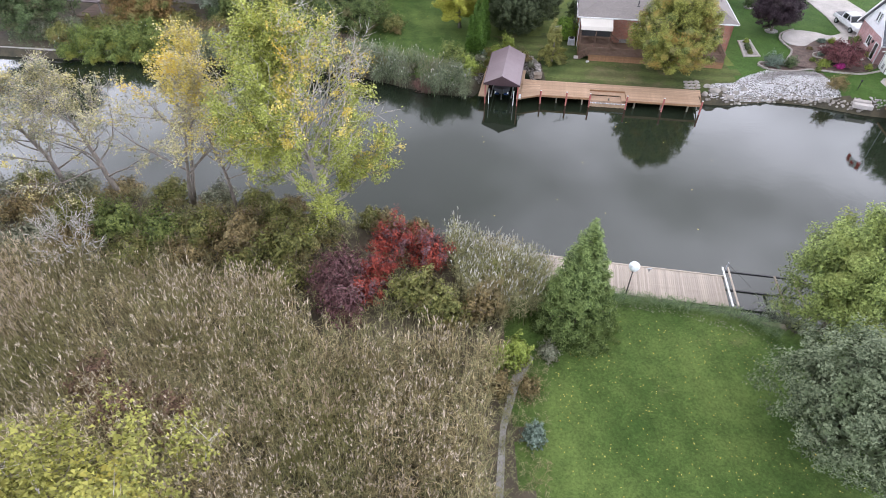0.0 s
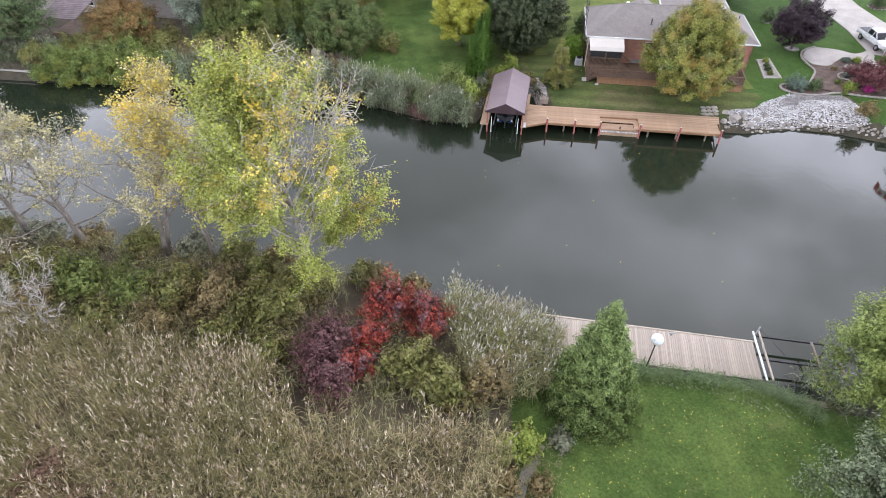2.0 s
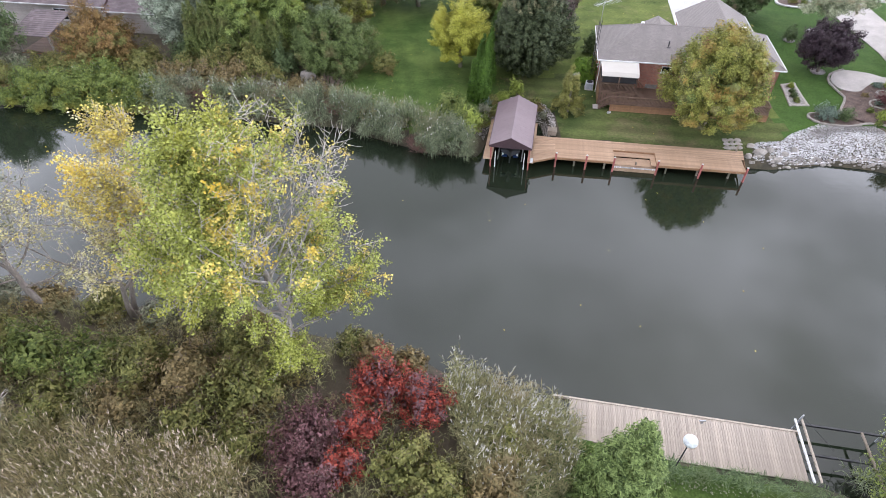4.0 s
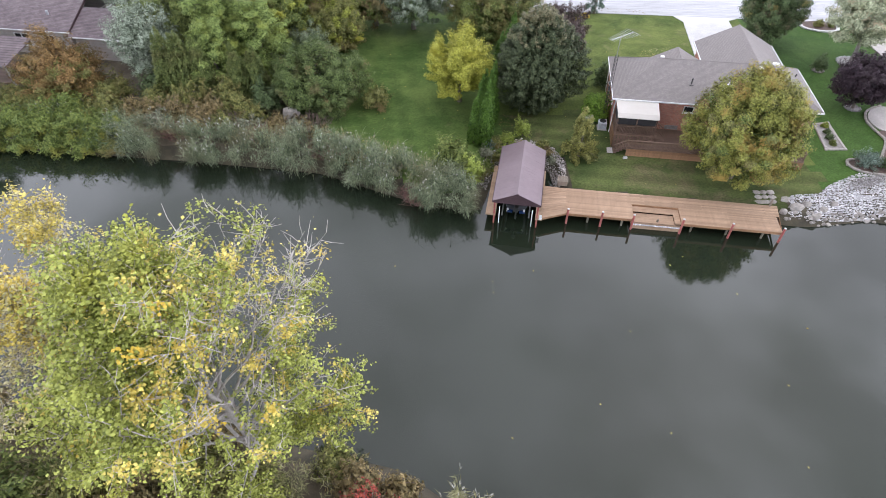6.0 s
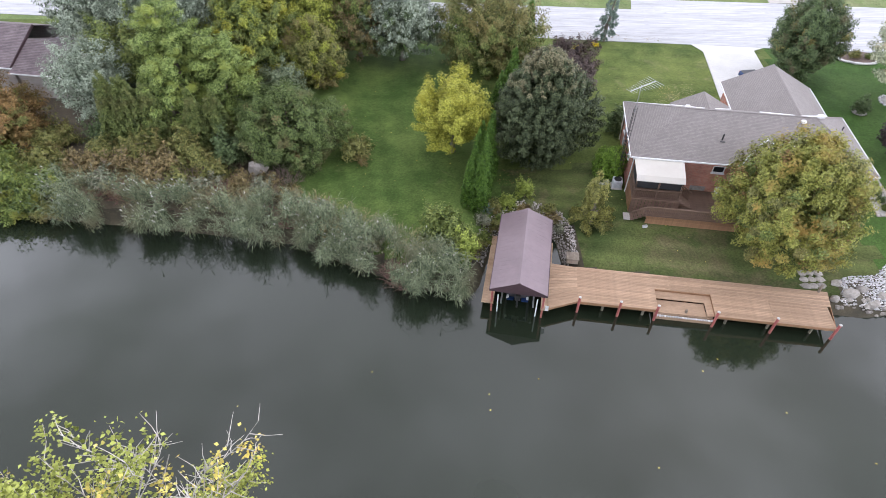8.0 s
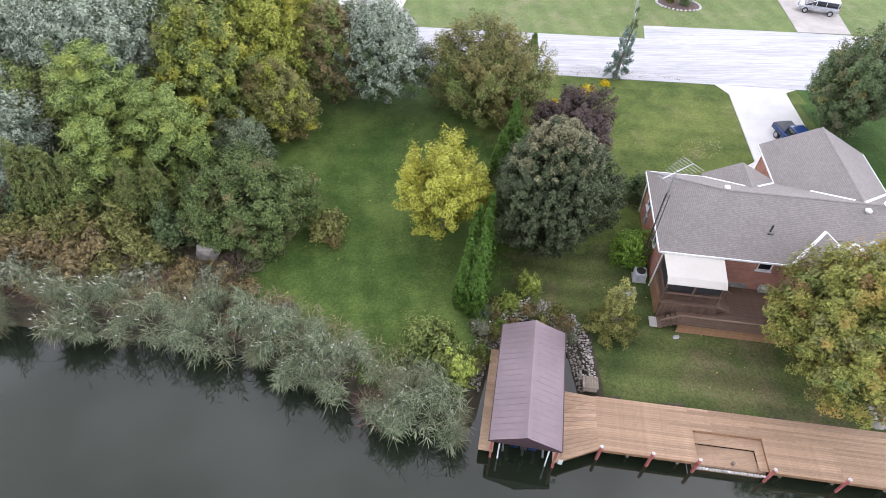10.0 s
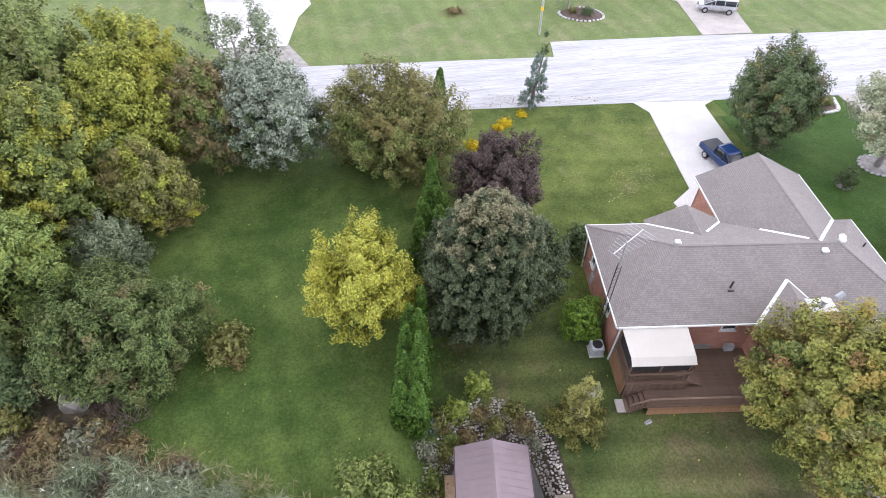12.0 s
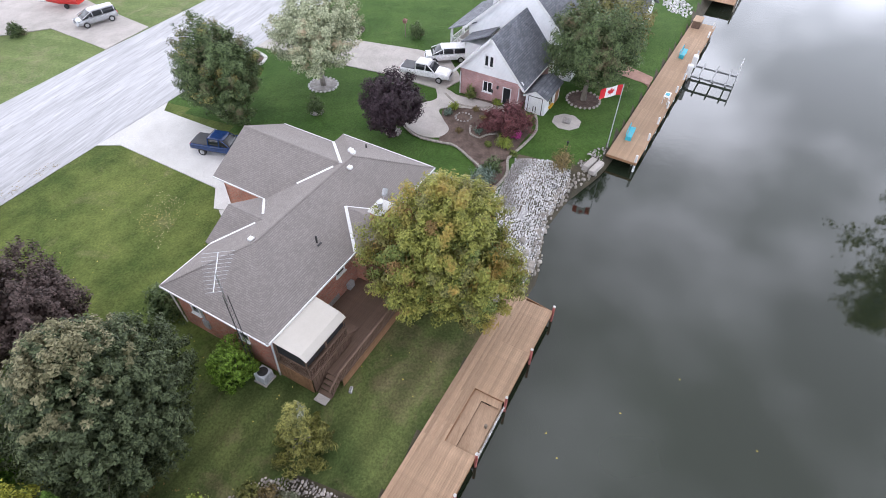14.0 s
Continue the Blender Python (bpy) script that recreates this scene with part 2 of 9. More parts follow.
def lawn_material(name, deep, light, dry, stripe=0.0, angle=0.0, width=1.1, dry_at=0.62):
    """Mown grass: blade grain, broad patches, dry spots, faint mowing stripes."""
    m = bpy.data.materials.new(name)
    m.use_nodes = True
    t = m.node_tree
    bsdf = t.nodes["Principled BSDF"]
    bsdf.inputs["Roughness"].default_value = 0.9
    bsdf.inputs["Specular IOR Level"].default_value = 0.15
    co = t.nodes.new("ShaderNodeTexCoord")
    n1 = node(t, "ShaderNodeTexNoise", Scale=0.19, Detail=8.0, Roughness=0.68)
    n2 = node(t, "ShaderNodeTexNoise", Scale=6.5, Detail=7.0, Roughness=0.75)
    n3 = node(t, "ShaderNodeTexNoise", Scale=0.22, Detail=7.0, Roughness=0.7)
    n3.inputs["Distortion"].default_value = 0.6
    for n in (n1, n2, n3):
        t.links.new(co.outputs["Object"], n.inputs["Vector"])
    r1 = t.nodes.new("ShaderNodeValToRGB")
    r1.color_ramp.elements[0].position, r1.color_ramp.elements[0].color = 0.36, rgb(deep)
    r1.color_ramp.elements[1].position, r1.color_ramp.elements[1].color = 0.64, rgb(light)
    t.links.new(n1.outputs["Fac"], r1.inputs["Fac"])
    r3 = t.nodes.new("ShaderNodeValToRGB")
    r3.color_ramp.elements[0].position, r3.color_ramp.elements[0].color = dry_at, (0, 0, 0, 1)
    r3.color_ramp.elements[1].position, r3.color_ramp.elements[1].color = dry_at + 0.16, (0.75, 0.75, 0.75, 1)
    t.links.new(n3.outputs["Fac"], r3.inputs["Fac"])
    mx = t.nodes.new("ShaderNodeMixRGB")
    mx.inputs["Color2"].default_value = rgb(dry)
    t.links.new(r3.outputs["Color"], mx.inputs["Fac"])
    t.links.new(r1.outputs["Color"], mx.inputs["Color1"])
    grain = t.nodes.new("ShaderNodeMapRange")
    grain.inputs["From Min"].default_value, grain.inputs["From Max"].default_value = 0.3, 0.7
    grain.inputs["To Min"].default_value, grain.inputs["To Max"].default_value = 0.52, 1.48
    t.links.new(n2.outputs["Fac"], grain.inputs["Value"])
    mul = t.nodes.new("ShaderNodeVectorMath")
    mul.operation = "SCALE"
    t.links.new(mx.outputs["Color"], mul.inputs[0])
    t.links.new(grain.outputs["Result"], mul.inputs["Scale"])
    last = mul.outputs["Vector"]
    if stripe:
        mp = t.nodes.new("ShaderNodeMapping")
        mp.inputs["Rotation"].default_value = (0, 0, angle)
        t.links.new(co.outputs["Object"], mp.inputs["Vector"])
        sep = t.nodes.new("ShaderNodeSeparateXYZ")
        t.links.new(mp.outputs["Vector"], sep.inputs["Vector"])
        wob = t.nodes.new("ShaderNodeMath")
        wob.operation = "MULTIPLY_ADD"
        wob.inputs[1].default_value = 0.8
        t.links.new(n1.outputs["Fac"], wob.inputs[0])
        t.links.new(sep.outputs["Y"], wob.inputs[2])
        frq = t.nodes.new("ShaderNodeMath")
        frq.operation = "MULTIPLY"
        frq.inputs[1].default_value = math.pi / width
        t.links.new(wob.outputs["Value"], frq.inputs[0])
        wv = t.nodes.new("ShaderNodeMath")
        wv.operation = "SINE"
        t.links.new(frq.outputs["Value"], wv.inputs[0])
        sr = t.nodes.new("ShaderNodeMapRange")
        sr.inputs["From Min"].default_value, sr.inputs["From Max"].default_value = -0.8, 0.8
        sr.inputs["To Min"].default_value, sr.inputs["To Max"].default_value = 1 - stripe, 1 + stripe
        t.links.new(wv.outputs["Value"], sr.inputs["Value"])
        mul2 = t.nodes.new("ShaderNodeVectorMath")
        mul2.operation = "SCALE"
        t.links.new(last, mul2.inputs[0])
        t.links.new(sr.outputs["Result"], mul2.inputs["Scale"])
        last = mul2.outputs["Vector"]
    t.links.new(last, bsdf.inputs["Base Color"])
    bp = node(t, "ShaderNodeBump", Strength=0.6, Distance=0.06)
    t.links.new(n2.outputs["Fac"], bp.inputs["Height"])
    t.links.new(bp.outputs["Normal"], bsdf.inputs["Normal"])
    return m


def clear_glass(name, tint=(0.75, 0.8, 0.8)):
    m = bpy.data.materials.new(name)
    m.use_nodes = True
    b = m.node_tree.nodes["Principled BSDF"]
    b.inputs["Base Color"].default_value = rgb(tint)
    b.inputs["Roughness"].default_value = 0.03
    b.inputs["Transmission Weight"].default_value = 0.9
    b.inputs["IOR"].default_value = 1.45
    return m


def water_material():
    m = bpy.data.materials.new("canal_water")
    m.use_nodes = True
    t = m.node_tree
    b = t.nodes["Principled BSDF"]
    b.inputs["Roughness"].default_value = 0.045
    b.inputs["IOR"].default_value = 1.47
    b.inputs["Specular IOR Level"].default_value = 0.75
    co = t.nodes.new("ShaderNodeTexCoord")
    n1 = node(t, "ShaderNodeTexNoise", Scale=0.06, Detail=3.0, Roughness=0.5)
    t.links.new(co.outputs["Object"], n1.inputs["Vector"])
    r1 = t.nodes.new("ShaderNodeValToRGB")
    r1.color_ramp.elements[0].position, r1.color_ramp.elements[0].color = 0.3, (0.013, 0.019, 0.011, 1)
    r1.color_ramp.elements[1].position, r1.color_ramp.elements[1].color = 0.7, (0.019, 0.027, 0.016, 1)
    t.links.new(n1.outputs["Fac"], r1.inputs["Fac"])
    t.links.new(r1.outputs["Color"], b.inputs["Base Color"])
    n2 = node(t, "ShaderNodeTexNoise", Scale=1.3, Detail=4.0, Roughness=0.55)
    t.links.new(co.outputs["Object"], n2.inputs["Vector"])
    bp = node(t, "ShaderNodeBump", Strength=0.035, Distance=0.1)
    t.links.new(n2.outputs["Fac"], bp.inputs["Height"])
    t.links.new(bp.outputs["Normal"], b.inputs["Normal"])
    return m


M = {}
M["grass"] = lawn_material("mown_lawn_grass", (0.064, 0.098, 0.023), (0.152, 0.188, 0.050), (0.215, 0.195, 0.10), stripe=0.05, angle=radians(9), width=1.15, dry_at=0.55)
M["grass_far"] = lawn_material("roadside_lawn_grass", (0.13, 0.18, 0.065), (0.18, 0.23, 0.085), (0.24, 0.235, 0.13), stripe=0.05, angle=radians(86), width=1.3, dry_at=0.50)
M["grass_olive"] = lawn_material("dark_olive_lawn_grass", (0.048, 0.074, 0.022), (0.112, 0.135, 0.044), (0.165, 0.135, 0.075), stripe=0.14, angle=radians(9), width=1.0, dry_at=0.50)
M["grass_near"] = lawn_material("green_lawn_grass", (0.044, 0.084, 0.018), (0.112, 0.163, 0.042), (0.16, 0.165, 0.07), stripe=0.05, angle=radians(80), width=1.1, dry_at=0.6)
M["grass_lush"] = lawn_material("lush_lawn_grass", (0.042, 0.092, 0.018), (0.072, 0.132, 0.030), (0.10, 0.13, 0.045), stripe=0.03, angle=radians(60))
M["soil"] = surface("marsh_soil", (0.065, 0.052, 0.034), (0.13, 0.105, 0.07), scale=0.5, fine=9, bump=0.6)
M["bank"] = surface("muddy_bank", (0.04, 0.035, 0.022), (0.09, 0.075, 0.045), scale=0.8, fine=10, bump=0.6)
M["gravel"] = surface("white_gravel_road", (0.41, 0.41, 0.42), (0.54, 0.54, 0.555), scale=0.75, fine=4.5, bump=0.5, fleck=(0.31, 0.295, 0.28), fleck_at=0.66, stretch=(0.07, 1.0, 1), turn=6.5)
M["path_gravel"] = surface("grey_path_gravel", (0.24, 0.22, 0.20), (0.42, 0.40, 0.37), scale=1.2, fine=14, bump=0.7, fleck=(0.55, 0.54, 0.5))
M["concrete"] = surface("pale_concrete", (0.58, 0.57, 0.55), (0.68, 0.67, 0.65), scale=0.4, fine=18, bump=0.15)
M["concrete_dark"] = surface("weathered_concrete", (0.38, 0.35, 0.32), (0.52, 0.48, 0.45), scale=0.5, fine=18, bump=0.15)
M["mulch"] = surface("brown_bark_mulch", (0.07, 0.045, 0.035), (0.16, 0.11, 0.09), scale=1.5, fine=14, bump=0.8, fleck=(0.3, 0.24, 0.2))
M["stone"] = surface("pale_limestone", (0.46, 0.45, 0.45), (0.68, 0.67, 0.665), scale=1.5, fine=9, bump=0.4, island=0.28)
M["stone_mixed"] = surface("mixed_fieldstone", (0.27, 0.235, 0.215), (0.56, 0.52, 0.49), scale=1.5, fine=9, bump=0.4, island=0.4)
M["stone_grey"] = surface("grey_fieldstone", (0.20, 0.18, 0.17), (0.42, 0.40, 0.38), scale=1.2, fine=9, bump=0.4, island=0.3)
M["edging"] = surface("tan_edging_stone", (0.27, 0.245, 0.215), (0.42, 0.385, 0.345), scale=1.5, fine=9, bump=0.4, rand=0.15, island=0.2)
M["stone_bed"] = surface("pale_gravel_bed", (0.34, 0.335, 0.33), (0.50, 0.49, 0.485), scale=1.5, fine=16, bump=0.6)
M["dull_steel"] = surface("dull_galvanised_beam", (0.20, 0.205, 0.21), (0.30, 0.305, 0.31), scale=2, fine=14, rough=0.55, bump=0.05, metal=0.3)
M["water"] = water_material()
M["brick"] = coursed("red_brick", (0.40, 0.145, 0.095), (0.52, 0.215, 0.15), (0.42, 0.33, 0.28), 0.23, 0.075, 0.010, ("XY", "Z"))
M["pink_brick"] = coursed("pink_brick", (0.42, 0.225, 0.22), (0.50, 0.285, 0.28), (0.52, 0.40, 0.39), 0.23, 0.075, 0.010, ("XY", "Z"))
M["shingle_x"] = coursed("grey_asphalt_shingle", (0.222, 0.199, 0.187), (0.278, 0.249, 0.234), (0.185, 0.166, 0.156), 0.17, 0.062, 0.008, ("X", "Z"), bump=0.12, stain=0.06)
M["shingle_y"] = coursed("grey_asphalt_shingle_side", (0.222, 0.199, 0.187), (0.278, 0.249, 0.234), (0.185, 0.166, 0.156), 0.17, 0.062, 0.008, ("Y", "Z"), bump=0.12, stain=0.06)
M["slate_x"] = coursed("blue_grey_shingle", (0.125, 0.135, 0.155), (0.205, 0.215, 0.24), (0.09, 0.095, 0.11), 0.42, 0.16, 0.014, ("X", "Z"))
M["slate_y"] = coursed("blue_grey_shingle_side", (0.125, 0.135, 0.155), (0.205, 0.215, 0.24), (0.09, 0.095, 0.11), 0.42, 0.10, 0.014, ("Y", "Z"))
M["mauve_x"] = coursed("mauve_grey_shingle", (0.15, 0.115, 0.12), (0.205, 0.165, 0.17), (0.10, 0.08, 0.085), 0.42, 0.085, 0.012, ("X", "Z"))
M["mauve_y"] = coursed("mauve_grey_shingle_side", (0.15, 0.115, 0.12), (0.205, 0.165, 0.17), (0.10, 0.08, 0.085), 0.42, 0.085, 0.012, ("Y", "Z"))
M["siding"] = coursed("white_lap_siding", (0.86, 0.87, 0.88), (0.89, 0.89, 0.90), (0.74, 0.75, 0.77), 4.0, 0.13, 0.008, ("XY", "Z"), stain=0.06)
M["tan_siding"] = coursed("taupe_lap_siding", (0.40, 0.36, 0.33), (0.46, 0.42, 0.39), (0.28, 0.25, 0.23), 4.0, 0.13, 0.008, ("XY", "Z"), stain=0.08)
M["white"] = surface("white_painted_trim", (0.74, 0.74, 0.74), (0.82, 0.82, 0.82), scale=1.2, fine=20, rough=0.5, bump=0.05)
M["awning"] = surface("cream_vinyl_awning", (0.53, 0.495, 0.44), (0.58, 0.545, 0.49), scale=0.7, fine=10, rough=0.6, bump=0.0, grain_by=0.03)
M["dark"] = surface("black_painted_metal", (0.02, 0.02, 0.022), (0.04, 0.04, 0.042), scale=2, fine=20, rough=0.5, bump=0.05)
M["screen"] = surface("dark_insect_screen", (0.018, 0.018, 0.02), (0.03, 0.03, 0.034), scale=2, fine=60, rough=0.7, bump=0.05)
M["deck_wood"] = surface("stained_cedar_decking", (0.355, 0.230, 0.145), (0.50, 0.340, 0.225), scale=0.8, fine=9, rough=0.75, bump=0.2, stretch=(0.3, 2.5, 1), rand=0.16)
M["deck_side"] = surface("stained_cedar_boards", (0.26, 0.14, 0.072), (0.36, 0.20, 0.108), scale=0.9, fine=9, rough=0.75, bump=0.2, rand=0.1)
M["deck_brown"] = surface("dark_brown_deck_stain", (0.135, 0.085, 0.06), (0.21, 0.135, 0.098), scale=0.8, fine=9, rough=0.7, bump=0.2, stretch=(0.3, 2.5, 1), rand=0.12)
M["grey_wood"] = surface("sun_bleached_grey_planks", (0.36, 0.30, 0.245), (0.52, 0.45, 0.38), scale=0.8, fine=10, rough=0.85, bump=0.25, stretch=(2.5, 0.3, 1), rand=0.16)
M["tan_wood"] = surface("weathered_tan_planks", (0.37, 0.245, 0.155), (0.50, 0.35, 0.235), scale=0.8, fine=9, rough=0.8, bump=0.2, stretch=(0.3, 2.5, 1), rand=0.10)
M["old_wood"] = surface("weathered_grey_timber", (0.18, 0.145, 0.11), (0.30, 0.25, 0.20), scale=1.2, fine=12, rough=0.9, bump=0.4, rand=0.12)
M["pole_grey"] = surface("bleached_pole_timber", (0.36, 0.35, 0.33), (0.50, 0.485, 0.46), scale=1.5, fine=12, bump=0.3, stretch=(1, 1, 0.2))
M["red_post"] = surface("faded_red_post_paint", (0.34, 0.085, 0.075), (0.46, 0.16, 0.14), scale=2.5, fine=14, rough=0.7, bump=0.2)
M["roof_metal"] = surface("plum_brown_steel_sheet", (0.195, 0.145, 0.157), (0.24, 0.182, 0.194), scale=0.35, fine=3, rough=0.42, bump=0.0, metal=0.15, grain_by=0.05)
M["brown_metal"] = surface("dark_plum_steel_trim", (0.06, 0.035, 0.04), (0.09, 0.055, 0.06), scale=0.8, fine=10, rough=0.5, bump=0.05)
M["steel"] = surface("galvanised_steel", (0.42, 0.43, 0.44), (0.58, 0.59, 0.60), scale=2, fine=18, rough=0.4, bump=0.06, metal=0.8)
M["grey_metal"] = surface("grey_painted_metal", (0.34, 0.35, 0.37), (0.48, 0.49, 0.51), scale=2, fine=18, rough=0.5, bump=0.06)
M["pale_metal"] = surface("pale_grey_metal", (0.50, 0.52, 0.55), (0.62, 0.64, 0.67), scale=2, fine=18, rough=0.5, bump=0.05)
M["car_white"] = surface("white_car_paint", (0.74, 0.74, 0.75), (0.80, 0.80, 0.81), scale=0.5, fine=5, rough=0.18, bump=0.0)
M["car_blue"] = surface("navy_blue_car_paint", (0.012, 0.035, 0.11), (0.02, 0.05, 0.15), scale=0.5, fine=5, rough=0.15, bump=0.0)
M["car_silver"] = surface("silver_car_paint", (0.44, 0.45, 0.47), (0.52, 0.53, 0.55), scale=0.5, fine=5, rough=0.25, metal=0.5, bump=0.0)
M["car_glass"] = surface("tinted_car_glass", (0.014, 0.017, 0.02), (0.022, 0.026, 0.03), scale=0.5, fine=5, rough=0.05, bump=0.0)
M["tyre"] = surface("black_tyre_rubber", (0.018, 0.018, 0.018), (0.03, 0.03, 0.03), scale=3, fine=20, rough=0.85, bump=0.1)
M["vinyl_black"] = surface("black_vinyl_cover", (0.045, 0.048, 0.055), (0.07, 0.074, 0.08), scale=1, fine=14, rough=0.6, bump=0.08)
M["red"] = surface("bright_red_gelcoat", (0.46, 0.02, 0.02), (0.55, 0.035, 0.03), scale=1, fine=8, rough=0.3, bump=0.0)
M["flag_red"] = surface("red_flag_cloth", (0.56, 0.02, 0.03), (0.66, 0.04, 0.045), scale=2, fine=25, rough=0.85, bump=0.1)
M["turquoise"] = surface("turquoise_painted_wood", (0.03, 0.42, 0.55), (0.06, 0.52, 0.64), scale=2, fine=14, rough=0.5, bump=0.08)
M["amber"] = surface("yellow_reflector", (0.75, 0.42, 0.02), (0.82, 0.50, 0.04), scale=2, fine=14, rough=0.4, bump=0.0)
M["globe"] = surface("white_lamp_globe", (0.78, 0.84, 0.86), (0.84, 0.88, 0.90), scale=1, fine=6, rough=0.3, bump=0.0)
M["terracotta"] = surface("salmon_paving_stone", (0.36, 0.20, 0.15), (0.46, 0.28, 0.22), scale=1.2, fine=9, bump=0.3)
M["bark"] = surface("grey_brown_bark", (0.14, 0.12, 0.10), (0.26, 0.225, 0.19), scale=2.5, fine=14, bump=0.7, stretch=(1, 1, 0.25))
M["bark_pale"] = surface("pale_grey_bark", (0.26, 0.235, 0.21), (0.42, 0.39, 0.36), scale=2.5, fine=14, bump=0.5, stretch=(1, 1, 0.25))
M["glass"] = clear_glass("window_glass")
M["reed_leaf"] = foliage("dry_reed_blades", (0.112, 0.088, 0.042), (0.380, 0.315, 0.175), (0.175, 0.165, 0.062), patch=0.16, share=0.5)
M["reed_plume"] = foliage("reed_plumes", (0.26, 0.215, 0.155), (0.50, 0.43, 0.335), (0.34, 0.265, 0.19), patch=0.13, share=0.36)
M["reed_olive"] = foliage("olive_reed_blades", (0.10, 0.105, 0.042), (0.26, 0.25, 0.125), (0.24, 0.19, 0.10), patch=0.3, share=0.35)
M["reed_bank"] = foliage("grey_green_reed_blades", (0.032, 0.050, 0.022), (0.225, 0.262, 0.158), (0.115, 0.11, 0.06), patch=0.3, share=0.4)
M["reed_sedge"] = foliage("green_sedge_blades", (0.05, 0.09, 0.04), (0.16, 0.215, 0.10), (0.12, 0.15, 0.07), patch=0.4, share=0.3)
M["plume_grey"] = foliage("grey_reed_plumes", (0.32, 0.31, 0.27), (0.52, 0.50, 0.46), (0.45, 0.43, 0.37), patch=0.3, share=0.3)
M["twig"] = surface("bare_twigs", (0.15, 0.105, 0.085), (0.28, 0.215, 0.18), scale=1, fine=10, bump=0.2)
M["twig_red"] = surface("reddish_bare_twigs", (0.17, 0.085, 0.07), (0.27, 0.15, 0.125), scale=1, fine=10, bump=0.2)
M["twig_pale"] = surface("pale_bare_twigs", (0.40, 0.36, 0.33), (0.58, 0.53, 0.49), scale=1, fine=10, bump=0.2)
